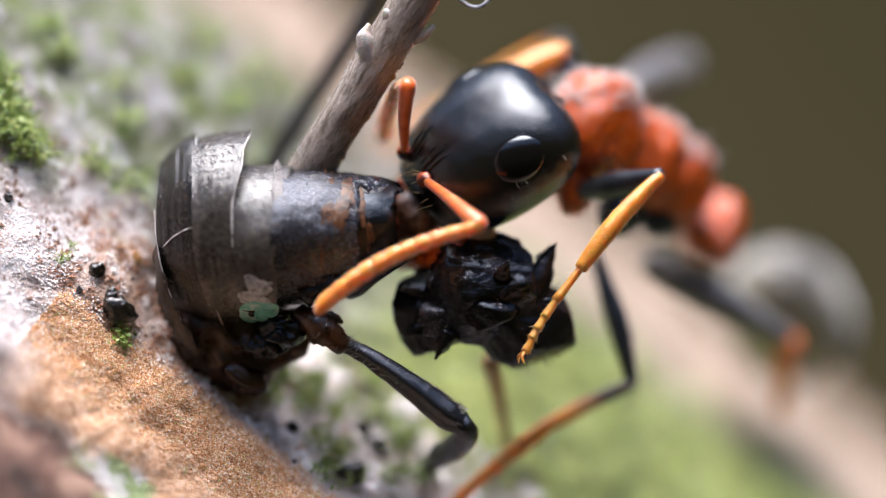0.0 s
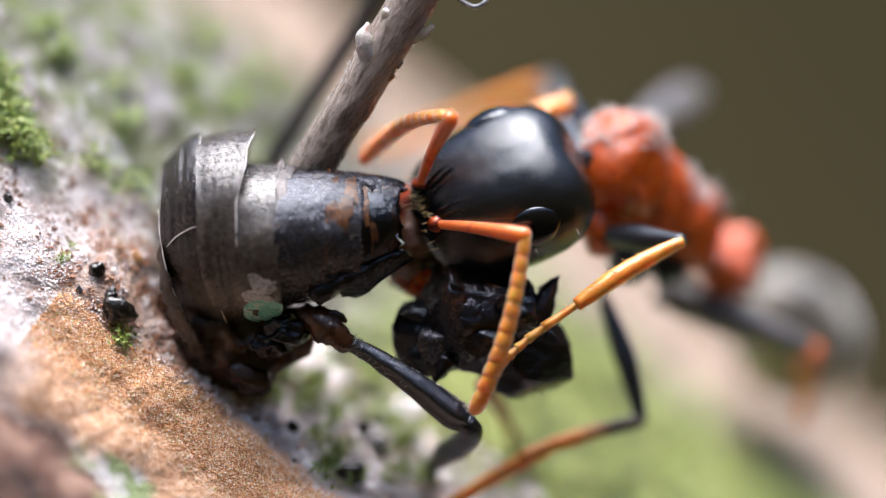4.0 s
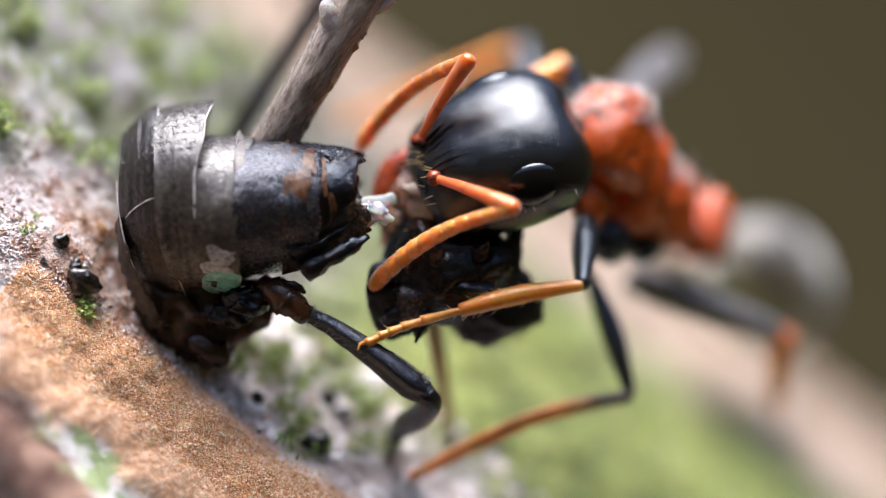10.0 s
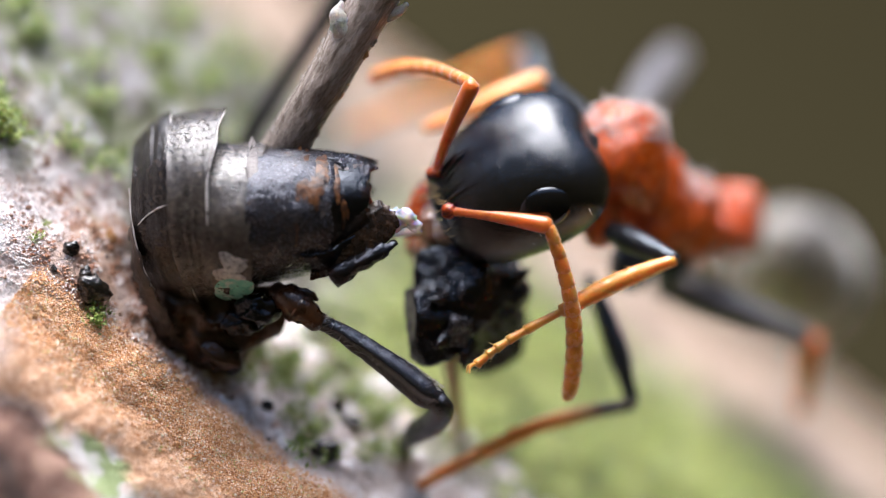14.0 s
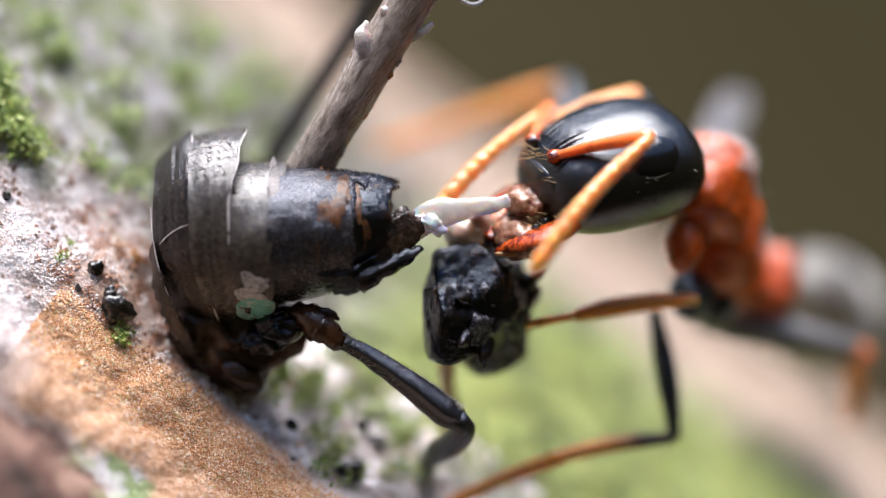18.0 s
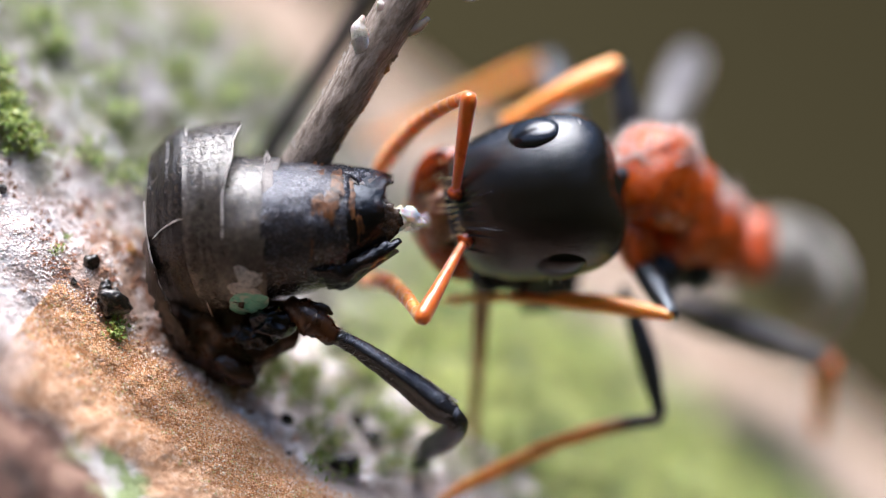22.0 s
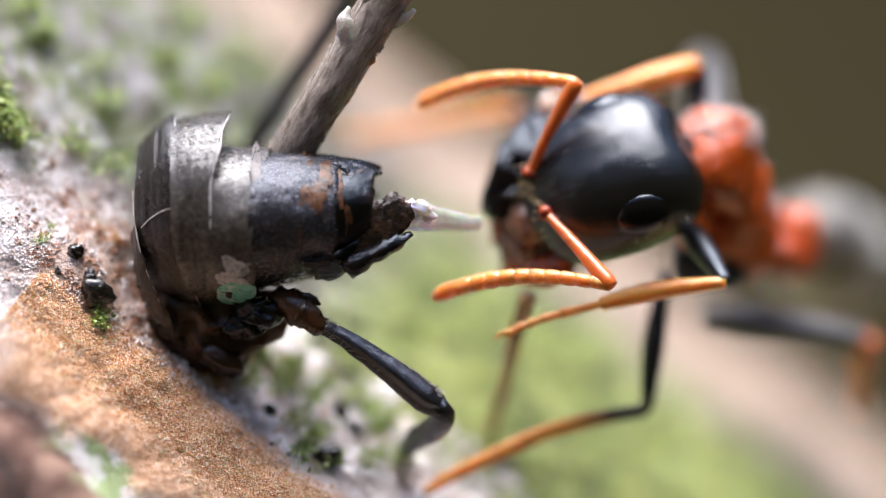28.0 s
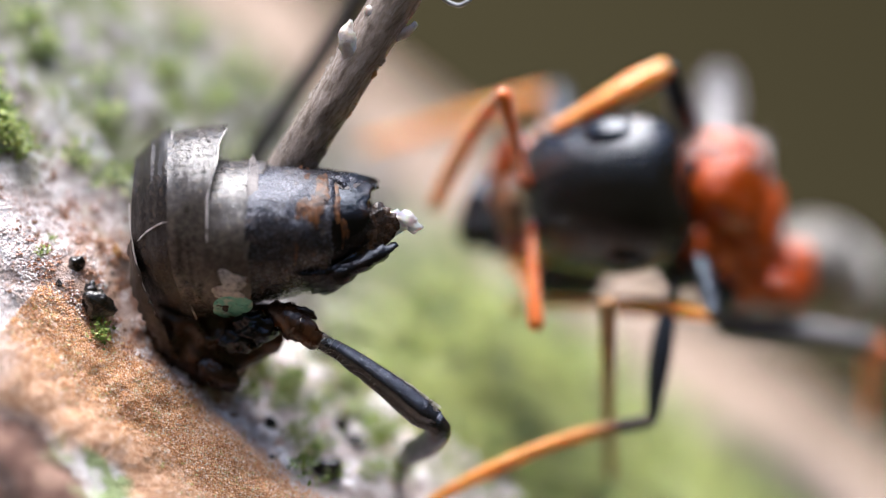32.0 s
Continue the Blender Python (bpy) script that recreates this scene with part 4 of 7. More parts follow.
for k, (b, t, r) in enumerate((((-110, -20, 26), (-172, -34, 34), 26), ((-118, -24, -30), (-166, -36, -50), 24), ((-84, -40, -44), (-108, -50, -92), 22), ((62, -10, 26), (106, -22, 116), 36), ((-60, -66, 70), (-84, -96, 92), 18), ((10, -74, 56), (22, -108, 84), 18))):
    part("jagged_point", spike(b, t, r, k), chitin_wet, torn_thorax)
for k, (c, rad) in enumerate((((-62, -56, 44), (52, 30, 36)), ((-20, -62, -8), (56, 26, 34)), ((34, -58, 30), (40, 30, 34)), ((-100, -40, -20), (36, 26, 42)))):
    part("nodule", faceted(c, rad, 12, 30 + k, 44, 3), chitin_wet if k % 3 else chitin_satin, torn_thorax)
roots = []
for k in range(60):
    a = rng.uniform(0, 6.283)
    roots.append(((46 + 84 * math.cos(a), 10, -24 + 76 * math.sin(a)), (math.cos(a), -0.4, math.sin(a)), rng.uniform(10, 26), 0.7))
part("thorax_bristles", hairs(roots, rng), bristle_dark, torn_thorax, "sparse dark bristles")
hanging_leg = part("hanging_leg", tube([(-20, 0, 0), (0, 0, 0), (80, 0, 5), (180, 0, -2), (280, 0, 0), (370, 0, 4)], [17, 16, 14, 11, 10, 8], 12, 1.2, 14, 3), torn_brown)
tagged(hanging_leg, "thin brown leg reaching down to the moss", "ant leg")

# ---- the twig ----
twig = empty("twig", P(520, 400, 200), "dead grey-brown twig with flaking bark and side stubs", "twig")
TW = P(520, 400, 200)


def tpart(name, geo, material, label="", parent=None):
    return part(name, (([Vector(v) - TW for v in geo[0]]), geo[1]), material, parent or twig, label)


tpart("stem", tube([P(470, 440, 150), P(520, 352, 104), P(556, 290, 72), P(600, 222, 46), P(645, 150, 28), P(688, 76, 16), P(730, 4, 8), P(772, -70, 2), P(820, -160, 0)], [38, 40, 40, 39, 39, 40, 42, 44, 45], 64, 2.6, 60, 5, 20), twig_bark)
tpart("stub", tube([P(660, 108, 4), P(648, 84, -8), P(646, 64, -12), P(652, 42, -12)], [20, 17, 14, 3], 12, 4, 9, 3), bud_pale, "pale broken stub")
tpart("stub", tube([P(732, 70, 10), P(752, 62, 4), P(768, 46, 2)], [10, 9, 5], 12, 3, 8, 6), bud_pale, "pale broken stub")
tpart("stub", tube([P(694, 38, -4), P(686, 26, -14), P(680, 18, -16)], [12, 10, 5], 12, 3, 8, 9), bud_pale, "pale broken stub")
for k in range(46):
    f = rng.random()
    c, r, d = 560 + 200 * f, 285 - 330 * f, 70 - 62 * f
    side = rng.uniform(-0.9, 0.9)
    q = P(c + side * 31, r + side * 23, d - 41 * math.sqrt(1 - side * side) - 1)
    e = q + Vector((24 * rng.uniform(0.7, 1.6), 2, 38 * rng.uniform(0.7, 1.6)))
    tpart("bark_flake", tube([q, q.lerp(e, 0.5) + Vector((0, -2, 0)), e], [1.5, rng.uniform(3, 6), 1], 7, 1.5, 8, k, 3, 0.3, (0, -1, 0)), twig_bark if k % 3 else twig_pale)
for k in range(6):
    f = rng.random()
    q = P(596 + 112 * f + rng.uniform(-6, 0), 292 - 176 * f, 46 - 40 * f)
    tpart("bark_edge", tube([q, q + Vector((rng.uniform(2, 6), -2, rng.uniform(5, 9))), q + Vector((rng.uniform(4, 12), 0, rng.uniform(12, 26)))], [rng.uniform(5, 9), rng.uniform(4, 8), 1.5], 9, 4, 7, 31 + k, 4, 0.6), twig_bark if k % 2 else torn_brown, "lifted flake of bark")
specks = []
for k in range(420):
    f, side = rng.random(), rng.uniform(-0.95, 0.75)
    specks.append(P(556 + 216 * f + side * 33, 290 - 360 * f + side * 22, 72 - 66 * f - 40 * math.sqrt(1 - side * side)))
twig_specks = part("lichen_specks", joined(*[blob(q - TW, (rng.uniform(1.5, 3.5), 1.5, rng.uniform(2, 5)), 8, 0.6, 3, 1) for q in specks]), twig_pale, twig, "tiny pale lichen specks")
tagged(twig_specks, kind="stuff")

dark_stick = part("dark_stick", tube([P(452, 336, 400), P(500, 258, 400), P(560, 165, 396), P(612, 85, 392), P(660, 10, 388), P(720, -90, 384)], [24, 19, 17, 18, 19, 20], 16, 2, 30, 2), stick_dark)
tagged(dark_stick, "dark dead stalk standing behind the twig", "stalk")
fibre = part("fibre", tube([P(800, -14, 40), P(818, 4, 36), P(842, 14, 34), P(862, 4, 34), P(870, -14, 36)], [3, 4, 4, 4, 3], 8, 0.5, 9, 1), fibre_white)
tagged(fibre, "curled white fibre caught on the twig", "fibre")

# ---- crumbs on the bark; those among moss paint the dark of holes ----
for c, r, s, mtl, lab in ((203, 556, 27, crumb_black, "glossy black crumb with moss on its foot"), (190, 528, 12, crumb_black, "small black crumb on the lichen"), (163, 486, 15, crumb_black, "small dark brown crumb on the lichen"), (10, 350, 9, crumb_black, "small black crumb on the lichen"), (617, 848, 24, crumb_black, "black lump standing in for a dark hole in the moss"), (512, 764, 14, crumb_black, "black lump standing in for a dark hole in the moss"), (236, 456, 13, torn_brown, "brown crumb of bark"), (660, 800, 16, crumb_black, "black lump standing in for a dark hole in the moss"), (636, 770, 15, crumb_black, "black lump standing in for a dark hole in the moss"), (560, 676, 13, crumb_black, "black lump standing in for a dark hole in the moss"), (590, 640, 10, crumb_black, "black lump standing in for a dark hole in the moss")):
    p, nn = on_bark(c, r, s * 0.35)
    ob = part("crumb", blob((0, 0, 0), (s, s * 0.8, s), 18, s * 0.5, s * 0.9, c), mtl, where=None)
    ob.location = p * U
    tagged(ob, lab, "crumb", "crumbs on the bark")

# ---- the living ant ----
ant = empty("ant", Vector((0, 0, 0)), "red and black wood ant tearing at the dead ant", "ant")
EYE, SOCKET = Vector((26.7, -55.4, 125.2)), Vector((-128.8, -81.9, 42.7))


# stations of the head: way back, half width, half depth before and behind
HEAD = spline([(-158, 66, 30, 30), (-150, 90, 52, 46), (-138, 106, 70, 60), (-120, 118, 86, 74), (-95, 128, 99, 86), (-60, 137, 109, 95), (-20, 144, 114, 101),
               (25, 147, 115, 104), (65, 145, 110, 100), (100, 135, 97, 88), (128, 112, 75, 67), (146, 75, 46, 40), (155, 22, 12, 12)], 4)


def brow(x, z, lift=0.0):
    """The point on the front of the head above x and z."""
    i = min(range(len(HEAD)), key=lambda k: abs(HEAD[k][0] - x))
    c = min(1.0, abs(z) / HEAD[i][1]) ** (1 / 0.92)
    return Vector((x, -HEAD[i][2] * math.sqrt(1 - c * c) - lift, z))


def head_shell():
    n, seg = len(HEAD) - 1, 64
    verts, faces = [], []
    for x, w, a, b in HEAD:
        for k in range(seg):
            t = 2 * math.pi * k / seg
            cz, cy = math.cos(t), math.sin(t)
            z = math.copysign(abs(cz) ** 0.92, cz) * w
            y = -cy * (a if cy > 0 else b)
            # a shallow dip in the middle of the hind edge
            xx = x - (9 * math.exp(-(z / 45) ** 2) if x > 110 else 0) * (x - 110) / 45
            # a fine furrow along the brow
            if cy > 0 and -60 < x < 70:
                y += 2.5 * math.exp(-(z / 4.5) ** 2)
            p = Vector((xx, y, z))
            verts.append(p + Vector((0, cy, -cz)) * 0.9 * noise.fractal(p / 30, 1.0, 2.0, 3))
    for i in range(n):
        for k in range(seg):
            a, b = i * seg + k, i * seg + (k + 1) % seg
            faces.append((a, a + seg, b + seg, b))
    for e, o in ((0, 1), (n, -1)):
        c = len(verts)
        verts.append(Vector((HEAD[0][0] - 3 if e == 0 else HEAD[-1][0] + 1, 0, 0)))
        for k in range(seg):
            a, b = e * seg + k, e * seg + (k + 1) % seg
            faces.append((c, a, b) if o > 0 else (c, b, a))
    return verts, faces


def jaw_blade(s):
    """A flat toothed jaw between its outer and inner edge."""
    outer = spline([(-116, 98, 0), (-148, 120, 0), (-178, 119, 0), (-206, 98, 0), (-226, 64, 0), (-237, 26, 0)], 5)
    inner = spline([(-130, 52, 0), (-152, 58, 0), (-172, 54, 0), (-192, 42, 0), (-211, 26, 0), (-228, 14, 0)], 5)
    verts, faces, seg = [], [], 18
    n = len(outer)
    for i, (o, q) in enumerate(zip(outer, inner)):
        o, q = (Vector((-116 + 1.14 * (v.x + 116), v.y, 0)) for v in (o, q))
        mid, half = (o + q) / 2, (o - q) / 2
        thick = 19 * (1 - 0.6 * i / n)
        for k in range(seg):
            t = 2 * math.pi * k / seg
            p = mid + half * math.cos(t)
            verts.append(Vector((p.x, 34 + 40 * i / n - 10 * math.sin(i / n * 3.1) + thick * math.sin(t) + 1.5 * noise.noise(Vector((p.x, p.y, k)) / 9), p.y * s)))
    for i in range(n - 1):
        for k in range(seg):
            a, b = i * seg + k, i * seg + (k + 1) % seg
            faces.append((a, b, b + seg, a + seg) if s < 0 else (a, a + seg, b + seg, b))
    c = len(verts)
    verts.append(Vector((-260, 72, 20 * s)))
    for k in range(seg):
        faces.append(((n - 1) * seg + k, (n - 1) * seg + (k + 1) % seg, c))
    return verts, faces


head = part("head", head_shell(), head_black, ant, "glossy black head with fine grain")
for s in (1, -1):
    turn = Matrix.Rotation(radians(39 * s), 4, "X")
    part("compound_eye", blob((EYE.x, EYE.y, 116 * s), (51, 40, 21), 44, turn=turn), eye_black, head, "large smooth black eye")
    part("antenna_socket", blob(SOCKET * 1.0 if s > 0 else Vector((SOCKET.x, SOCKET.y, -SOCKET.z)), (15, 13, 15), 18, 2, 10, 2), mandible_red, head)
    for k, (x0, z0, x1, z1, r) in enumerate(((-134, 20, -46, 37, 3.6), (-128, 33, -70, 47, 2.6), (-120, 10, -78, 15, 2.2), (-104, 24, -60, 29, 1.8), (-140, 58, -92, 72, 2.6))):
        line = [brow(x0 + (x1 - x0) * f, (z0 + (z1 - z0) * f) * s, 0.4) for f in (0, 0.3, 0.65, 1)]
        part("frontal_ridge" if k < 4 else "brow_ridge", tube(line, [r * 0.5, r, r * 0.75, 0.4], 10, 0.8, 9, 3 + k), head_black, head)
    jaw = jaw_blade(s)
    mandible = part("mandible", jaw, mandible_red, head, "glossy red-brown toothed jaw")
    for k in range(5):
        f = k / 4
        b = Vector((-174 - 70 * f, 26 + 44 * f, (56 - 40 * f) * s))
        part("tooth", spike(b + Vector((6, 0, 8 * s)), b + Vector((-3 + 7 * f, 4, -16 * s)), 9 - 2.5 * f, k), crumb_black, mandible)
part("clypeus", blob((-138, -16, 0), (28, 46, 80), 40, 2.5, 20, 3, power=0.9), head_black, head, "black shield above the jaws")
part("labrum", blob((-176, 8, 4), (34, 26, 44), 34, 9, 16, 4), mouth_pink, head, "moist pinkish brown mouthparts")
part("labium", blob((-196, 66, -4), (52, 40, 66), 36, 11, 18, 6), mouth_pink, head, "moist pinkish brown mouthparts")
for s in (1, -1):
    part("palp", tube([(-176, 62, 30 * s), (-206, 78, 42 * s), (-240, 76, 40 * s), (-262, 72, 28 * s)], [7, 6, 5, 3], 8, 0.8, 8, 2), torn_brown, head)
roots = []
for k in range(22):
    z = rng.uniform(-70, 70)
    roots.append((brow(rng.uniform(-152, -120), z, -1), (-1, -0.5 + rng.uniform(-0.4, 0.3), rng.uniform(-0.35, 0.35)), rng.uniform(14, 40), 0.8))
for s in (1, -1):
    for k in range(11):
        f = rng.random()
        roots.append(((-150 - 74 * f, 4 + 34 * f, (rng.uniform(60, 104) - 56 * f * f) * s), (-0.7, -0.7, rng.uniform(-0.3, 0.5) * s), rng.uniform(10, 24), 0.6))
part("mouth_bristles", hairs(roots, rng), bristle_gold, head, "golden mouth bristles")
roots = []
for k in range(12):
    a = rng.choice((rng.uniform(0.0, 0.5), rng.uniform(2.6, 3.1)))
    x = rng.uniform(-60, 140)
    w = float(np.interp(x, (-60, 25, 65, 128, 146), (126, 147, 149, 116, 76)))
    z, y = math.cos(a) * w, -math.sin(a) * w * 0.68
    roots.append(((x, y, z), (0.2, y, z * 0.7), rng.uniform(12, 26), 0.7))
part("head_bristles", hairs(roots, rng), fuzz_pale, head)


def scape(name):
    return part(name, tube([(-4, 0, 0), (6, 0, 0), (20, 0, 1), (63, 0, 4), (116, 0, 4), (157, 0, 2), (183, 0, 0), (194, 0, -1)], [9, 9, 8, 10, 12.5, 15, 16, 12], 18, 0.6, 12, 4), russet, head, "russet first antenna joint")


def funiculus(name):
    """Eleven beads, the last one longer and rounded, on a slight bow."""
    rings, x = [], 0.0
    for k in range(11):
        length = 34 if k == 0 else (48 if k == 10 else 27)
        r = 11.8 + 4.0 * min(1, k / 7)
        if k == 10:
            prof = ((0.02, 0.86), (0.15, 0.99), (0.45, 1.0), (0.7, 0.9), (0.86, 0.7), (0.95, 0.45), (1.0, 0.12))
        else:
            prof = ((0.0, 0.84), (0.1, 0.93), (0.3, 0.99), (0.6, 1.03), (0.85, 1.01), (0.95, 0.94), (1.0, 0.84))
        for f, q in prof:
            rings.append((x + f * length, r * q))
        x += length + 0.8
    verts, faces, seg = [], [], 18
    for px, r in rings:
        f = px / x
        cx, cz = px, 22 * math.sin(f * math.pi * 0.9) - 26 * f ** 2.2
        for k in range(seg):
            a = 2 * math.pi * k / seg
            verts.append(Vector((cx, math.cos(a) * r, cz + math.sin(a) * r)))
    for i in range(len(rings) - 1):
        for k in range(seg):
            a, b = i * seg + k, i * seg + (k + 1) % seg
            faces.append((a, b, b + seg, a + seg))
    for e, dx in ((0, -4), (len(rings) - 1, 1)):
        c = len(verts)
        verts.append(sum((verts[e * seg + k] for k in range(seg)), Vector()) / seg + Vector((dx, 0, 0)))
        for k in range(seg):
            a, b = e * seg + k, e * seg + (k + 1) % seg
            faces.append((c, b, a) if e == 0 else (c, a, b))
    roots = []
    for k in range(520):
        px, r = rings[rng.randrange(len(rings) - 4)]
        a, f = rng.uniform(0, 6.283), px / x
        n = Vector((0, math.cos(a), math.sin(a)))
        roots.append((Vector((px, 0, 22 * math.sin(f * math.pi * 0.9) - 26 * f ** 2.2)) + n * r * 0.97, n + Vector((0.8, 0, 0)), rng.uniform(2.5, 5.0), 0.3))
    geo = joined((verts, faces), hairs(roots, rng))
    return part(name, geo, amber, head, "amber beaded antenna lash")


scape_upper, scape_lower = scape("scape"), scape("scape")
funiculus_upper, funiculus_lower = funiculus("funiculus"), funiculus("funiculus")


def bristled(geo, n, length, thick, lean=(0, 0, 0)):
    vv = geo[0]
    c = sum(vv, Vector()) / len(vv)
    return [(v, (v - c).normalized() + Vector(lean), rng.uniform(0.6, 1.2) * length, thick) for v in (vv[rng.randrange(len(vv))] for _ in range(n))]


def lofted(stations, seg=40, rough=3.0, size=26.0, seed=0):
    """A body ring by ring: (x, centre z, half y, half z, squareness)."""
    st = spline(stations, 5)
    verts, faces, n = [], [], len(st)
    for q in st:
        x, cz, hy, hz, e = q
        for k in range(seg):
            a = 2 * math.pi * k / seg
            c, d = math.cos(a), math.sin(a)
            p = Vector((x, math.copysign(abs(c) ** e, c) * hy, cz + math.copysign(abs(d) ** e, d) * hz))
            w = (p + Vector((seed * 31.7, 0, 0))) / size
            verts.append(p + Vector((0, c, d)) * rough * (noise.fractal(w, 1.0, 2.0, 4) + 0.5 - 1.6 * abs(noise.noise(w * 0.8))))
    for i in range(n - 1):
        for k in range(seg):
            a, b = i * seg + k, i * seg + (k + 1) % seg
            faces.append((a, b, b + seg, a + seg))
    for e, o in ((0, -1), (n - 1, 1)):
        c = len(verts)
        verts.append(Vector((st[e][0] + o * 2, 0, st[e][1])))
        for k in range(seg):
            a, b = e * seg + k, e * seg + (k + 1) % seg
            faces.append((c, b, a) if o < 0 else (c, a, b))
    return verts, faces


pro = joined(lofted([(-92, -14, 20, 28, 0.95), (-82, -12, 40, 54, 0.85), (-62, -8, 58, 80, 0.78), (-30, -6, 68, 90, 0.62), (5, -6, 72, 93, 0.62), (36, -10, 66, 88, 0.7), (60, -14, 56, 76, 0.9), (74, -20, 34, 50, 1.0)], 56, 5, 40, 3),
             blob((0, -40, -62), (52, 26, 34), 26, 3, 24, 7, Matrix.Rotation(radians(24), 4, "Y"), power=0.8))
pronotum = part("pronotum", pro, thorax_red, ant, "glossy brick-red front of the thorax")
part("bristle_fringe", hairs([h for h in bristled(pro, 90, 40, 1.0) if h[0].z > 0], rng), fuzz_pale, pronotum, "sparse pale bristles")
tagged(part("down", hairs([h for h in bristled(pro, 2600, 13, 0.95, (0.6, 0, 0)) if h[0].z > 4], rng), fuzz_pale, pronotum, "fine pale down"), kind="stuff")
part("neck", tube([(-126, 40, -20), (-104, 36, -18), (-66, 20, -10)], [14, 15, 20], 18, 1, 20, 3), leg_black, pronotum, "short black neck")
mes = lofted([(40, -30, 40, 50, 1.0), (54, -30, 60, 76, 0.9), (84, -34, 70, 90, 0.82), (112, -42, 70, 92, 0.82), (140, -48, 60, 78, 0.9), (158, -52, 36, 46, 1.0)], 48, 5, 36, 6)
mesonotum = part("mesonotum", mes, thorax_red, pronotum, "brick-red middle ring of the thorax")
part("fore_coxa", blob((-12, 28, -128), (36, 36, 52), 26, 3, 30, 4, Matrix.Rotation(radians(-18), 4, "Y")), thorax_red, pronotum, "red-brown hip")
prop = joined(lofted([(-128, -44, 28, 40, 1.0), (-112, -44, 52, 74, 0.86), (-80, -42, 66, 92, 0.76), (-48, -38, 64, 86, 0.8), (-26, -34, 55, 70, 0.9), (-6, -26, 60, 76, 0.84), (26, -20, 64, 80, 0.76), (58, -28, 58, 68, 0.8), (82, -38, 42, 46, 0.9), (96, -42, 22, 24, 1.0)], 56, 5, 36, 9))
propodeum = part("propodeum", prop, thorax_red, ant, "brick-red rear of the thorax")
part("bristle_fringe", hairs([h for h in bristled(prop, 70, 36, 1.0) if h[0].z > 0], rng), fuzz_pale, propodeum, "sparse pale bristles")
tagged(part("down", hairs([h for h in bristled(prop, 2600, 13, 0.95, (0.6, 0, 0)) if h[0].z > 4], rng), fuzz_pale, propodeum, "fine pale down"), kind="stuff")
part("mid_coxa", blob((-66, 16, -142), (46, 42, 52), 24, 3, 30, 6), leg_black, propodeum, "dark hip")
part("hind_coxa", blob((30, 10, -94), (38, 38, 48), 22, 3, 30, 7), leg_black, propodeum, "dark hip")
pet = joined(blob((0, 0, 12), (36, 56, 66), 28, 4, 36, 9, power=0.65), tube([(-70, 0, -18), (-30, 0, -14), (30, 0, -12), (72, 0, -10)], [28, 30, 30, 26], 14, 1, 20, 4))
petiole = part("petiole", pet, thorax_red, ant, "red waist scale")


def gaster_shell():
    verts, faces, seg = [], [], 40
    prof = []
    edges = [-150, -60, 20, 90, 145]
    for i in range(60):
        x = -175.5 + 351 * i / 59
        r = 122 * math.sqrt(max(0.0, 1 - (x / 176) ** 2)) ** 0.9
        for e in edges:
            if e <= x < e + 8:
                r -= 5
        prof.append((x, max(r, 3)))
    for x, r in prof:
        for k in range(seg):
            a = 2 * math.pi * k / seg
            verts.append(Vector((x, math.cos(a) * r, math.sin(a) * r * 0.93)))
    for i in range(len(prof) - 1):
        for k in range(seg):
            a, b = i * seg + k, i * seg + (k + 1) % seg
            faces.append((a, b, b + seg, a + seg))
    return verts, faces


gaster = part("gaster", gaster_shell(), gaster_grey, ant, "banded grey-black hind body with silky down")


def limb(name, length, radii, material, label, bow=0.0, spurs=0, rough=0.8):
    n = len(radii)
    pts = [(length * k / (n - 1), 0, bow * math.sin(math.pi * k / (n - 1))) for k in range(n)]
    geo = tube(pts, radii, 16, rough, 16, length, 5)
    ob = part(name, geo, material, ant, label)
    if spurs:
        roots = []
        for _ in range(spurs):
            f = rng.uniform(0.25, 1.0)
            a = rng.uniform(0, 6.283)
            r = float(np.interp(f * (n - 1), range(n), radii))
            q = Vector((length * f, math.cos(a) * r, bow * math.sin(math.pi * f) + math.sin(a) * r))
            roots.append((q, (1.0, math.cos(a) * 0.8, math.sin(a) * 0.8), rng.uniform(7, 18), 0.8))
        part("spur_fringe", hairs(roots, rng), bristle_gold, ob)
    return ob


# a limb starts at its knee
fore_femur = limb("femur", 205, [13, 17, 22, 24, 21, 16], leg_black, "dark upper leg with a brown knee")
fore_tibia = limb("tibia", 225, [10, 13, 15.5, 17, 17, 15, 12], leg_amber, "amber shin with spurs", 6, 40)


def foot(leg, start, length, r, sag):
    """Five thin foot joints, each a little wider at its end, with bristles and two claws."""
    geos, roots, x = [], [], start
    shares = (0.42, 0.2, 0.14, 0.1, 0.14)
    z = 0.0
    for k, q in enumerate(shares):
        a, b = x - 3, x + q * length
        z1 = z - sag * q * (1 + k)
        geos.append(tube([(a, 0, z), ((a + b) / 2, 0, (z + z1) / 2), (b, 0, z1)], [r * 0.72, r * 0.8, r * 1.05], 12, 0.5, 10, k, 3))
        for _ in range(9):
            f, t = rng.random(), rng.uniform(0, 6.283)
            roots.append(((a + (b - a) * f, math.cos(t) * r * 0.8, z + (z1 - z) * f + math.sin(t) * r * 0.8), (1.0, math.cos(t), math.sin(t)), rng.uniform(6, 14), 0.7))
        x, z = b, z1
    for d in (-1, 1):
        geos.append(tube([(x - 3, 0, z), (x + 12, 9 * d, z + 2), (x + 20, 16 * d, z - 8)], [4, 3, 1], 8))
    ob = part("tarsus", joined(*geos), leg_amber, leg, "thin jointed amber foot")
    part("foot_bristles", hairs(roots, rng), bristle_gold, leg)
    return ob


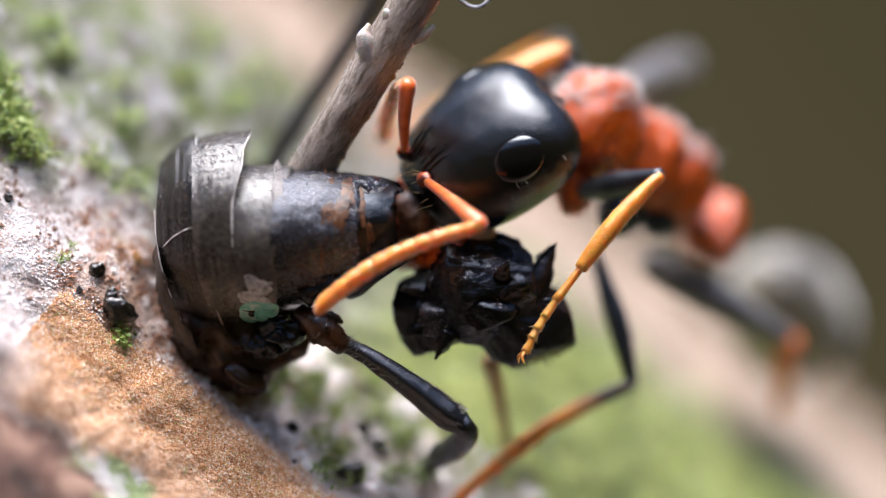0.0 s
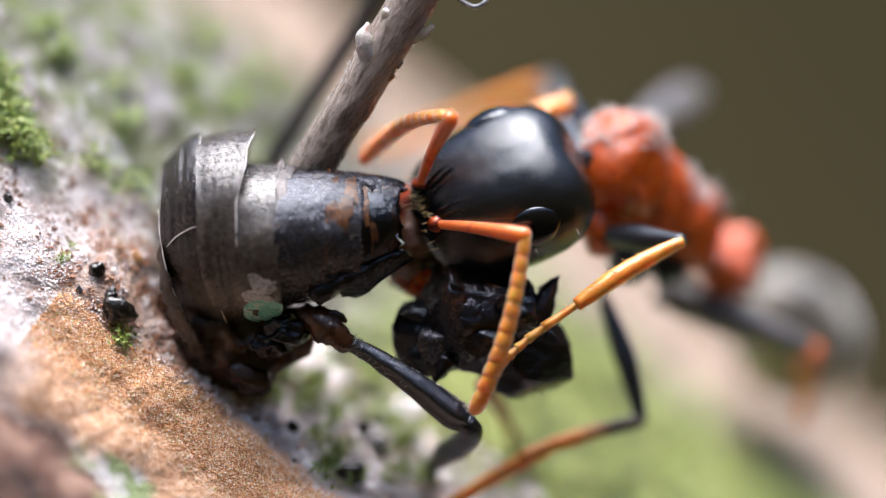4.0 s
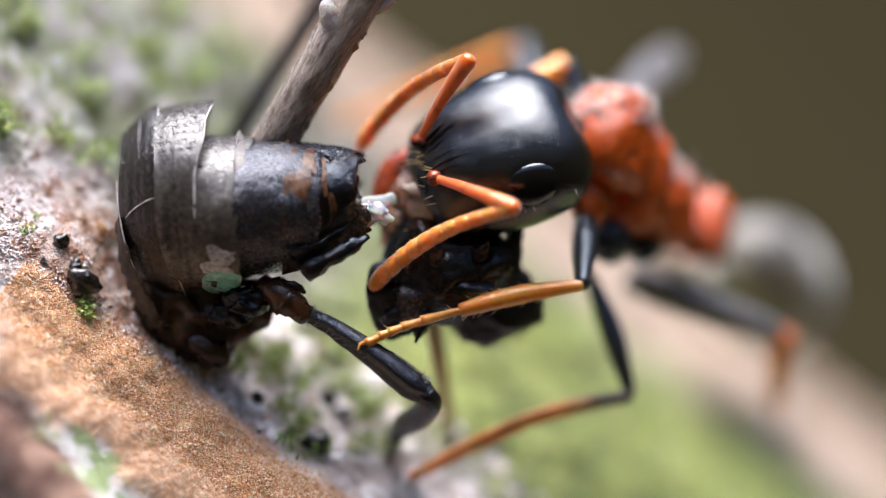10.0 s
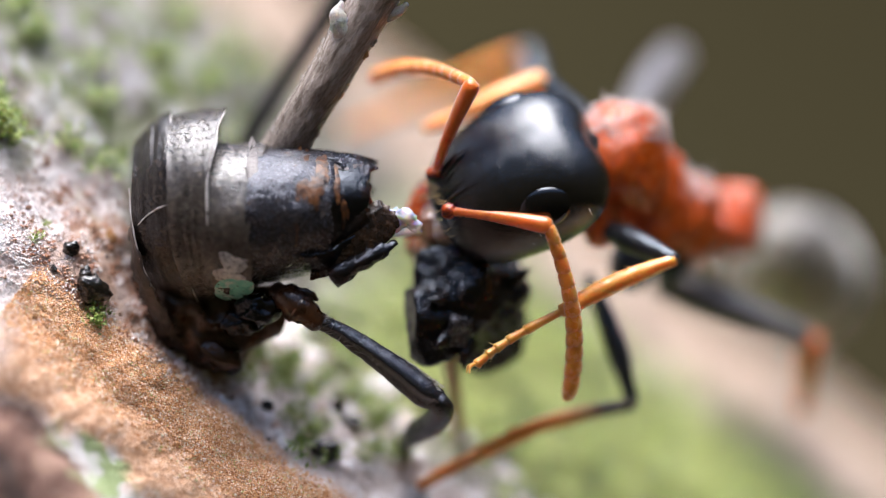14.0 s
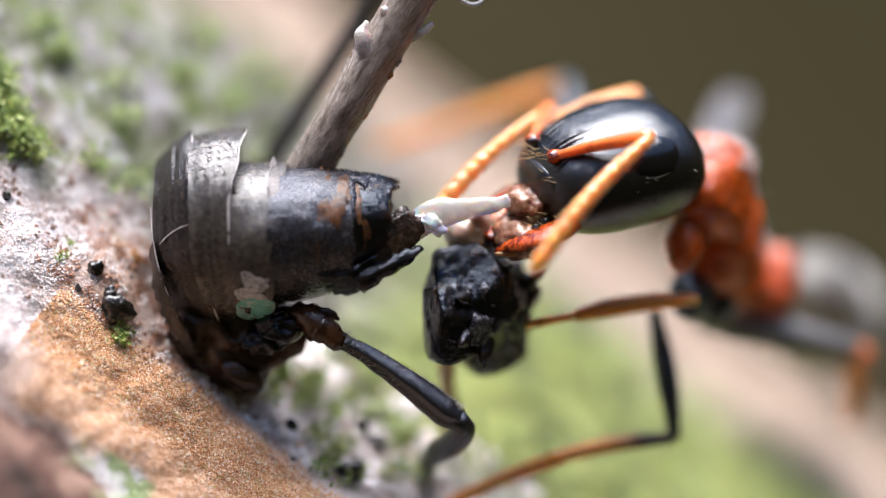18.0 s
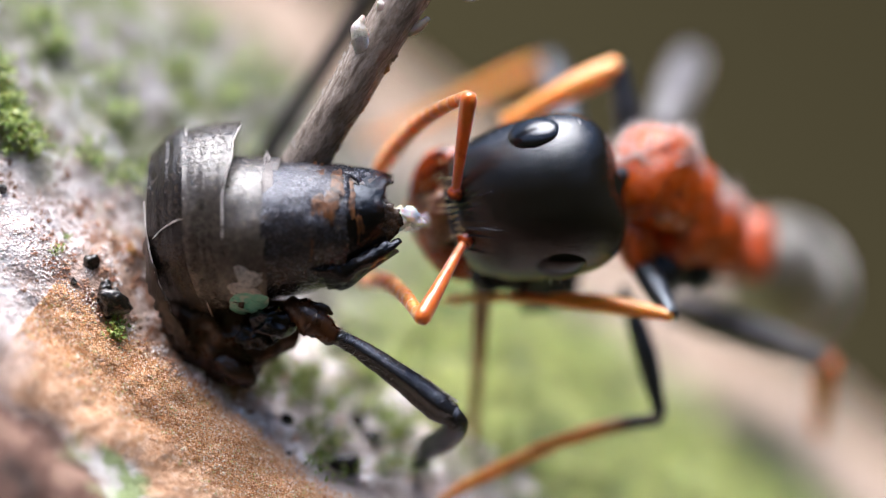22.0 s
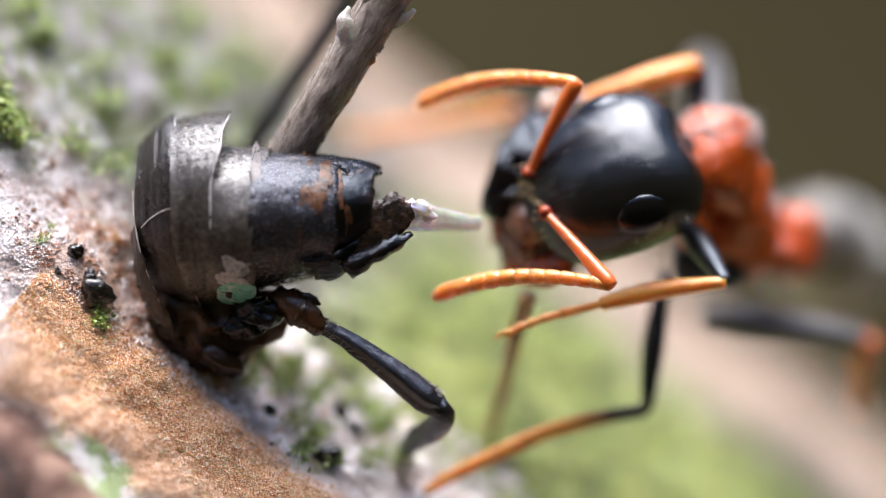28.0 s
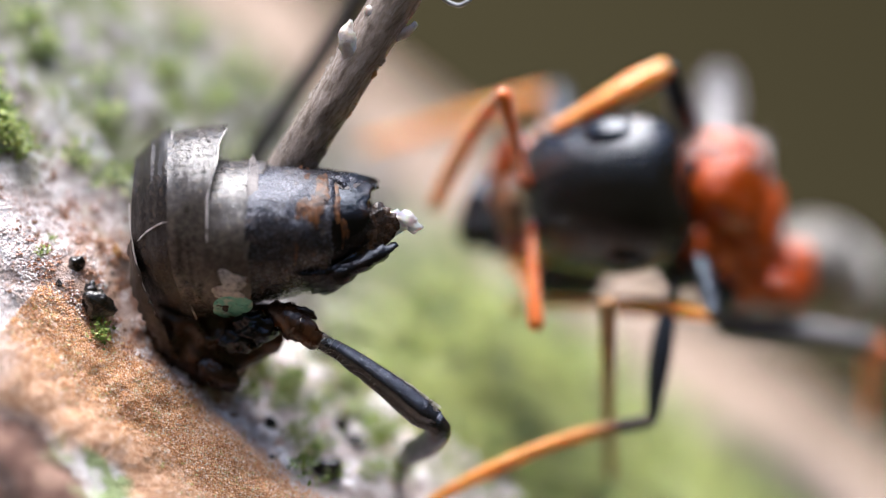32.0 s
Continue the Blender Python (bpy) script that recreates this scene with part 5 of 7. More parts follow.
foot(fore_tibia, 222, 180, 9, 10)
mid_femur = limb("femur", 250, [11, 15, 20, 21, 19, 14, 9], leg_black, "blue-black upper leg", 6)
mid_tibia = limb("tibia", 236, [12, 13, 14, 14, 13, 11], shin_amber, "brown and amber shin", 6, 20)
mid_tarsus = limb("tarsus", 226, [13, 14, 13, 12, 11, 9], leg_amber, "amber foot", 5, 20)
hind_femur = limb("femur", 300, [20, 27, 33, 35, 32, 24], leg_grey, "greyish black upper leg")
hind_tibia = limb("tibia", 172, [24, 26, 22, 18, 15, 12], russet, "russet shin")
far_fore_femur = limb("femur", 165, [16, 20, 25, 24, 20], leg_black, "dark upper leg")
far_fore_tibia = limb("tibia", 235, [19, 23, 24, 21, 17, 13, 10], leg_amber, "amber shin", 6, 20)
far_mid_femur = limb("femur", 365, [22, 26, 30, 30, 24], leg_black, "dark upper leg")
far_mid_tibia = limb("tibia", 372, [15, 17, 15, 12, 10, 9], leg_amber, "amber shin")
far_hind_femur = limb("femur", 300, [30, 36, 40, 38, 34, 26], leg_grey, "greyish upper leg out of focus")


# ---- what moves ----
def motions():
    walk(head, [(0, at(88.7, 100, 176.5, -45.4, -36.1, -0.7)), (0.5, at(81.7, 100, 208.7, -71.9, -47, 0.9)), (1, at(88, 100, 147.4, -44.6, -17, 5.1)), (1.5, at(142.1, 100, 123.8, -37.2, -18, -4.6)), (2, at(110.4, 100, 120.5, -41.2, -22.3, -4.4)), (2.5, at(84.3, 100, 124.2, -52, -35.3, -5.5)), (3, at(99.8, 100, 97.1, -38.1, -27.3, -0.4)), (3.5, at(104.8, 100, 97.3, -33.5, -26.3, -4.4)), (5.5, at(191.7, 100, 94.2, 0.1, -19, 4.4)), (6, at(226.3, 100, 90.8, -33, -24, 9.2)), (6.5, at(178.9, 100, 115.7, -44, -14, 13.4)), (7, at(240.9, 100, 140.5, -41.1, -14.1, 5.8)), (7.5, at(280.8, 100, 82.3, 13.4, -9.2, 26.5)), (8, at(310.3, 100, 102.4, -28, -15.8, 20)), (8.5, at(179.8, 100, 159.7, -61.1, -29.8, 10.7)), (9, at(115.1, 100, 126.1, -30.5, -41.7, -9.4)), (9.5, at(120.3, 100, 111, -40.2, -26.5, -0.8)), (10, at(170.6, 100, 110.7, -33.5, -21.8, 1.1)), (10.5, at(205.2, 100, 79.7, -0.1, -7.9, 0.1)), (11, at(214.7, 100, 93.7, -33.3, -18.5, -3.6)), (11.5, at(203.9, 100, 115.8, -30.9, -19.1, -13.6)), (12, at(101.2, 100, 102, -24.4, -33.5, -7.1)), (12.5, at(120.2, 100, 94, -46.2, -26.9, -8.7)), (13, at(147.5, 100, 102.3, -45.4, -26.8, -0.5)), (13.5, at(148.8, 100, 98.1, -25.2, -25.1, -6.1)), (14, at(186.9, 100, 83.5, -29.6, -27.4, -9.9)), (14.5, at(161.2, 100, 116, -55.3, -25.6, 9.7)), (16.5, at(295.7, 100, 135.9, -34.5, -18.7, 8)), (17, at(279.5, 100, 94, -11.8, -14.8, 9.7)), (17.5, at(293.5, 100, 54.2, 27, -7.3, 14.4)), (17.75, at(299.7, 100, 95.2, -20.7, -13.6, 15.8)), (18, at(306, 100, 136.3, -69.6, -16.8, 21.6)), (18.5, at(333.2, 100, 136.7, -47.7, -19.3, 14.2)), (19, at(312.8, 100, 73.9, 2, -4.8, 11.6)), (19.5, at(334.1, 100, 139.7, -53, -10.3, 7.1)), (20, at(363.1, 100, 108.2, -23.3, -15.4, 19.2)), (20.5, at(358.6, 100, 96.1, -5, -21.8, 4.5)), (21, at(205, 100, 107.6, -24.6, -14.6, -13.7)), (21.5, at(155.7, 100, 50.6, 0.5, -9.8, -47.7)), (22, at(181.3, 100, 74.5, 6.5, -10.3, -13.9)), (22.5, at(280.5, 100, 74.8, 6.1, -19, -17.7)), (23, at(213.3, 100, 44.9, 16.2, -16.2, -18.1)), (23.5, at(270.9, 100, 64.7, 18.9, -9.9, -9.7)), (24, at(300.5, 100, 96.1, 0.2, -13.5, -10.1)), (24.5, at(224.4, 100, 99.4, -3.7, -12.9, -8)), (25, at(268.1, 100, 81.6, 17.1, -11.7, -0.6)), (25.5, at(261.2, 100, 123.2, -38.4, -19.5, -5.5)), (27.5, at(322.8, 137.5, 89.2, -12, -17.2, -5.7)), (28, at(344.2, 150, 96.8, -24.9, -25.5, -7)), (28.5, at(359.1, 155, 53.3, 3, -12.3, 9.7)), (29, at(371, 160, 109.1, -49, -13.5, 1.6)), (29.25, at(377.3, 160, 77.2, -15.3, -9.1, 7.3)), (29.5, at(383.6, 160, 45.3, 18.5, -8.6, 14.4)), (30, at(399.7, 160, 80.7, -21, -21.9, -6.8)), (30.5, at(394.4, 185, 54, 7.7, -15.4, 19.1)), (31, at(451.8, 210, 136.7, -50.1, -7.3, 3.4)), (31.5, at(438, 260, 76.6, 8.1, -5.4, -3.1)), (32, at(336.2, 300, 96.9, 5.4, -6.1, -18.1))])
    walk(scape_upper, [(0, at(-128.8, -81.9, 42.7, 29.8, 12.3, -65.7)), (1, at(-128.8, -81.9, 42.7, 40.4, 9.1, -61.5)), (1.5, at(-128.8, -81.9, 42.7, 73.8, -2.5, -50.4)), (2, at(-128.8, -81.9, 42.7, 38, 14.5, -60.3)), (2.5, at(-128.8, -81.9, 42.7, 10.3, 33, -71.5)), (3, at(-128.8, -81.9, 42.7, 62.1, 1.9, -55.4)), (3.5, at(-128.8, -81.9, 42.7, 62, 0.4, -59.7)), (4.5, at(-128.8, -81.9, 42.7, 92.8, -15.2, -45.6)), (5.5, at(-128.8, -81.9, 42.7, 122.5, -33.9, -41.7)), (6, at(-128.8, -81.9, 42.7, 101.7, -16.7, -51.8)), (6.25, at(-128.8, -81.9, 42.7, 48.4, 5.4, -59.2)), (6.5, at(-128.8, -81.9, 42.7, -10.9, 12.3, -80.9)), (7, at(-128.8, -81.9, 42.7, 26.6, 10.2, -67.7)), (7.17, at(-128.8, -81.9, 42.7, 65.1, -9.2, -37.3)), (7.33, at(-128.8, -81.9, 42.7, 98.7, -34.3, -32.4)), (7.5, at(-128.8, -81.9, 42.7, 138.9, -61.6, -39.5)), (8, at(-128.8, -81.9, 42.7, -131.1, -24, -92.9)), (8.25, at(-128.8, -81.9, 42.7, -87, 3.1, -117.4)), (8.5, at(-128.8, -81.9, 42.7, -46.2, 38.6, -116.4)), (8.75, at(-128.8, -81.9, 42.7, 12.6, 28.7, -79.8)), (9, at(-128.8, -81.9, 42.7, 53, -1.4, -67.7)), (9.5, at(-128.8, -81.9, 42.7, 0.1, 10.5, -78)), (9.75, at(-128.8, -81.9, 42.7, 46.2, 6.9, -57.4)), (10, at(-128.8, -81.9, 42.7, 87.7, -10.8, -43.7)), (10.5, at(-128.8, -81.9, 42.7, 113.4, -28.2, -38.5)), (11, at(-128.8, -81.9, 42.7, 92.5, -11, -61.2)), (11.5, at(-128.8, -81.9, 42.7, 66.7, -4.3, -67.3)), (12, at(-128.8, -81.9, 42.7, 102.8, -10.1, -72.8)), (12.5, at(-128.8, -81.9, 42.7, 52.5, 15.2, -48.5)), (13, at(-128.8, -81.9, 42.7, 47.7, 10.5, -56.2)), (13.5, at(-128.8, -81.9, 42.7, 98.9, -18.1, -41.8)), (14, at(-128.8, -81.9, 42.7, 93.9, -16.7, -37.6)), (14.5, at(-128.8, -81.9, 42.7, 37.5, 20.6, -55.4)), (16.5, at(-128.8, -81.9, 42.7, 42.2, 2.9, -66)), (16.75, at(-128.8, -81.9, 42.7, 83.9, -10.8, -50.5)), (17, at(-128.8, -81.9, 42.7, 123.9, -29.9, -47.4)), (17.5, at(-128.8, -81.9, 42.7, 107.5, -56.9, -10.4)), (18, at(-128.8, -81.9, 42.7, 84.6, -54, 13.9)), (18.5, at(-128.8, -81.9, 42.7, 86.6, -47.7, 10.9)), (19, at(-128.8, -81.9, 42.7, 153.6, -53.6, -56.1)), (19.5, at(-128.8, -81.9, 42.7, 83.2, -56, 15.8)), (20, at(-128.8, -81.9, 42.7, 93.4, -50.1, 2)), (20.5, at(-128.8, -81.9, 42.7, 135.7, -53.2, -41.8)), (21, at(-128.8, -81.9, 42.7, 147.6, -31.6, -65.8)), (21.5, at(-128.8, -81.9, 42.7, 116.7, -42.5, -33.3)), (22, at(-128.8, -81.9, 42.7, 130, -62.5, -34.5)), (22.5, at(-128.8, -81.9, 42.7, 133.2, -60.1, -38.8)), (23, at(-128.8, -81.9, 42.7, 102.1, -52.3, -8.2)), (23.5, at(-128.8, -81.9, 42.7, 114.7, -72.2, -15.9)), (24, at(-128.8, -81.9, 42.7, 160, -55.3, -63.2)), (24.5, at(-128.8, -81.9, 42.7, -151.4, -46.9, -97.7)), (25, at(-128.8, -81.9, 42.7, 125.2, -56.5, -30.5)), (25.25, at(-128.8, -81.9, 42.7, 98.9, -29, -33.1)), (25.5, at(-128.8, -81.9, 42.7, 74, -3.4, -52.6)), (27.5, at(-128.8, -81.9, 42.7, 111.6, -31.2, -35.9)), (28, at(-128.8, -81.9, 42.7, 98.6, -23.9, -31)), (28.5, at(-128.8, -81.9, 42.7, 138.5, -47.5, -46.2)), (28.75, at(-128.8, -81.9, 42.7, 88.8, -18.5, -32.2)), (29, at(-128.8, -81.9, 42.7, 44.4, 12.9, -56.1)), (29.25, at(-128.8, -81.9, 42.7, 86.1, -16.4, -29)), (29.5, at(-128.8, -81.9, 42.7, 130.5, -46.4, -38.9)), (30, at(-128.8, -81.9, 42.7, 101.2, -22.2, -36.1)), (30.5, at(-128.8, -81.9, 42.7, 140.9, -65, -41.2)), (31, at(-128.8, -81.9, 42.7, 86.9, -51.2, 11)), (31.5, at(-128.8, -81.9, 42.7, 151.3, -76, -50.7)), (32, at(-128.8, -81.9, 42.7, -169.7, -63.1, -88))])
    walk(funiculus_upper, [(0, at(-52.4, -251.1, 2.2, 15.6, -38.4, 109.6)), (1, at(-39.3, -246.8, 12.9, 15.6, -38.4, 109.6)), (1.5, at(-7.7, -228, 50.8, -14, -22.6, 141.1)), (2, at(-37.8, -241.7, -5.2, -7.8, -25.1, 138.2)), (2.5, at(-78.4, -233.2, -60.6, 26.8, -48.8, 120.2)), (3, at(-21.1, -238.3, 36.2, 2.8, -25.9, 133.4)), (3.5, at(-32.7, -245.8, 41.4, 11.2, -24.9, 129)), (5.5, at(-11.2, -186.9, 148.7, 16.3, -24.1, 121.8)), (6, at(-16.1, -224.8, 97.3, -15.6, -31.4, 142.9)), (6.5, at(-99.4, -265.1, 2, -14.8, -23, 126.4)), (7, at(-57.8, -254.9, 9.1, -41.3, -10.4, 147.9)), (7.5, at(-58.8, -139.4, 209.7, -2.6, -9.5, 143.9)), (8, at(-137.4, -255.2, 120, -23.5, 8.4, 128.7)), (8.5, at(-194.7, -215, -75.8, -23.5, 8.4, 128.7)), (8.75, at(-124.9, -259.8, -24, 5.8, -12.8, 130.5)), (9, at(-56.7, -257.6, 47.2, 39, -31.9, 120.4)), (9.5, at(-89.8, -264.6, 8.2, 14.4, -32.2, 123.2)), (10, at(6.2, -210.6, 78.6, -8.7, -14, 137.2)), (10.5, at(2.3, -185.9, 132.6, -7.9, -10.6, 153.5)), (11, at(-38.9, -245.4, 78.9, -23.4, -10.2, 147.2)), (11.5, at(-55.5, -256.6, 56.9, -8.4, -10.7, 143.5)), (12, at(-73.4, -260.6, 75.9, 37.6, -22.7, 114.8)), (12.5, at(-7.1, -219.1, -7.2, -9.7, -33.9, 144.6)), (13, at(-25, -237.2, 8.3, -12.4, -32.2, 142.7)), (13.5, at(5.9, -202.1, 101.9, 22.4, -40.5, 116.6)), (14, at(15.5, -192.9, 97.1, 1, -45.5, 141.4)), (14.5, at(-27.6, -228.2, -24, 21.2, -44.1, 111)), (15.5, at(-38.4, -244.4, 3.6, -22.3, -27.3, 142.7)), (16.5, at(-51.8, -255.3, 32.9, -49.6, 1.1, 154.4)), (17, at(-17, -203, 137.2, -1.9, -26.4, 132.4)), (17.5, at(-26.9, -100.5, 202, 13.4, 0.4, 137.6)), (17.75, at(-35.3, -121.9, 203.2, -50, 0.5, 157.8)), (18, at(-20.4, -55.1, 196.5, -112, 18.5, 167.1)), (18.5, at(-3.4, -57.7, 183.4, -81.7, 10.8, -172)), (19, at(-65.9, -175.5, 195.6, -25.3, -0.9, -172.2)), (19.5, at(-26.4, -52.9, 200.1, -84, 14.2, -174.8)), (20, at(-7.1, -77.6, 188.5, -45.9, -3.1, 167.6)), (20.5, at(-44, -157.8, 194.9, -21.5, 6.9, 161.9)), (21, at(-62.4, -229.4, 142.4, -10.7, 3.3, 143.7)), (21.5, at(-11.6, -158.8, 171, 15.6, 15.6, 163.9)), (22, at(-56.5, -131.5, 211.3, 18.2, 17.5, 140.2)), (22.5, at(-54.9, -141.2, 207.4, 11, 16.8, 157.9)), (23, at(-13.7, -98.2, 193, 16.9, -7.3, 154)), (23.5, at(-72.9, -97.9, 223.6, 18.7, 24.8, 155.2)), (24, at(-79.9, -178.2, 199, -1.8, 28.1, 153.8)), (24.5, at(-146.2, -210.6, 181.4, 20.5, 9.4, 124.7)), (25, at(-38.7, -135.2, 201.2, 12.1, 12.9, 149.8)), (25.25, at(-12.6, -196.3, 140.3, -27.9, 9.6, 156.4)), (25.5, at(-13.5, -232.5, 54, -68, 11.3, 163.6)), (27.5, at(2.8, -177.3, 141.1, -15.2, -14.1, 158.7)), (28, at(20.1, -171.2, 119.8, -25.4, -28.1, 166)), (28.5, at(-40.1, -174.5, 182.9, -7.6, -8, 152.5)), (29, at(-25.6, -235.7, 0.4, -49.2, -10.3, 148.8)), (29.5, at(-26.8, -164.1, 180.3, 4.8, -1.8, 146.7)), (30, at(13.4, -185.4, 114.6, -21.4, -12.1, 158.9)), (30.5, at(-68.3, -134.7, 214.9, -4.9, 13.6, 148.1)), (30.75, at(-48.2, -122.5, 209.9, -42, 8.1, 159.2)), (31, at(-12.1, -59.3, 190.9, -79.2, 10.5, 171.3)), (31.5, at(-99.7, -117.5, 227.1, -15.7, 15.4, 179.4)), (32, at(-125.8, -168, 212, 24.5, 35, 140.4))])
    walk(scape_lower, [(0, at(-128.8, -81.9, -42.7, 65.1, 79.6, -12.9)), (0.5, at(-128.8, -81.9, -42.7, -27.9, 73.7, -106.4)), (1, at(-128.8, -81.9, -42.7, 73, 76.5, -4.8)), (1.5, at(-128.8, -81.9, -42.7, 131.3, 70.5, 55.1)), (2, at(-128.8, -81.9, -42.7, 79.5, 53.6, 2.6)), (2.5, at(-128.8, -81.9, -42.7, 78.5, 54.3, 1.4)), (3, at(-128.8, -81.9, -42.7, 66.6, 40.8, -14.9)), (3.5, at(-128.8, -81.9, -42.7, 66.7, 42.5, -14.7)), (5.5, at(-128.8, -81.9, -42.7, 70.1, 19.1, -22.7)), (6, at(-128.8, -81.9, -42.7, 68.1, 43.4, -11.6)), (6.5, at(-128.8, -81.9, -42.7, 55.3, 37.6, -29)), (7, at(-128.8, -81.9, -42.7, 80.6, 56.3, 3.9)), (7.5, at(-128.8, -81.9, -42.7, 15.9, 13.8, -69.3)), (8, at(-128.8, -81.9, -42.7, 46.4, 74.2, -31.4)), (8.5, at(-128.8, -81.9, -42.7, 68.6, 81.4, -9.5)), (9, at(-128.8, -81.9, -42.7, 73.5, 54.4, -4.6)), (9.5, at(-128.8, -81.9, -42.7, -121.5, 75.9, 157.8)), (10, at(-128.8, -81.9, -42.7, 59.3, 52.4, -20.9)), (10.5, at(-128.8, -81.9, -42.7, 50.5, 37.1, -36.9)), (11, at(-128.8, -81.9, -42.7, 93.4, 77.2, 16)), (11.5, at(-128.8, -81.9, -42.7, 134.1, 78.5, 56.7)), (12, at(-128.8, -81.9, -42.7, 72.4, 64.7, -5.4)), (12.5, at(-128.8, -81.9, -42.7, 71.3, 49.3, -7.7)), (13, at(-128.8, -81.9, -42.7, 74.1, 50.7, -4)), (13.5, at(-128.8, -81.9, -42.7, 69.2, 43.6, -11.2)), (14, at(-128.8, -81.9, -42.7, 83.5, 36.4, 8.3)), (14.5, at(-128.8, -81.9, -42.7, 71.6, 39, -8.1)), (16.5, at(-128.8, -81.9, -42.7, 69.3, 63.8, -8.4)), (17, at(-128.8, -81.9, -42.7, 50.5, 39.5, -34.2)), (17.5, at(-128.8, -81.9, -42.7, 52.4, 6.5, -63.7)), (18, at(-128.8, -81.9, -42.7, 62.8, 43.6, -17.7)), (18.5, at(-128.8, -81.9, -42.7, 52.7, 54.8, -27.3)), (19, at(-128.8, -81.9, -42.7, 53.3, 29.6, -36.5)), (19.5, at(-128.8, -81.9, -42.7, 90, 70, 13.1)), (20, at(-128.8, -81.9, -42.7, 41.6, 53.2, -38.3)), (20.5, at(-128.8, -81.9, -42.7, -21.2, 62.3, -97.8)), (21, at(-128.8, -81.9, -42.7, -83.4, 70.4, -163.6)), (21.5, at(-128.8, -81.9, -42.7, 6.9, 86.5, -72.2)), (22, at(-128.8, -81.9, -42.7, -50.3, 36.6, -119)), (22.5, at(-128.8, -81.9, -42.7, 21.8, 71.1, -57.5)), (23, at(-128.8, -81.9, -42.7, -21.3, 30.5, -92.1)), (23.5, at(-128.8, -81.9, -42.7, -37.7, 28.1, -101.5)), (24, at(-128.8, -81.9, -42.7, 49.3, 74.8, -29.1)), (24.5, at(-128.8, -81.9, -42.7, -8.9, 65.4, -87)), (25, at(-128.8, -81.9, -42.7, 0.6, 37.2, -77.3)), (25.5, at(-128.8, -81.9, -42.7, 79.9, 58.8, 3)), (27.5, at(-128.8, -81.9, -42.7, 38.3, 71.7, -40.5)), (28, at(-128.8, -81.9, -42.7, 87.6, 72.3, 10.5)), (28.5, at(-128.8, -81.9, -42.7, 21.7, 42.9, -60)), (29, at(-128.8, -81.9, -42.7, 137.9, 68.7, 61.7)), (29.5, at(-128.8, -81.9, -42.7, 92.4, 53.4, 18.8)), (30, at(-128.8, -81.9, -42.7, 64.4, 79.1, -13.6)), (30.5, at(-128.8, -81.9, -42.7, 105, 53.4, 34.6)), (31, at(-128.8, -81.9, -42.7, 102.2, 66.8, 26.4)), (31.5, at(-128.8, -81.9, -42.7, -38.5, 44.2, -109.8)), (32, at(-128.8, -81.9, -42.7, -2.5, 62.9, -81.6))])
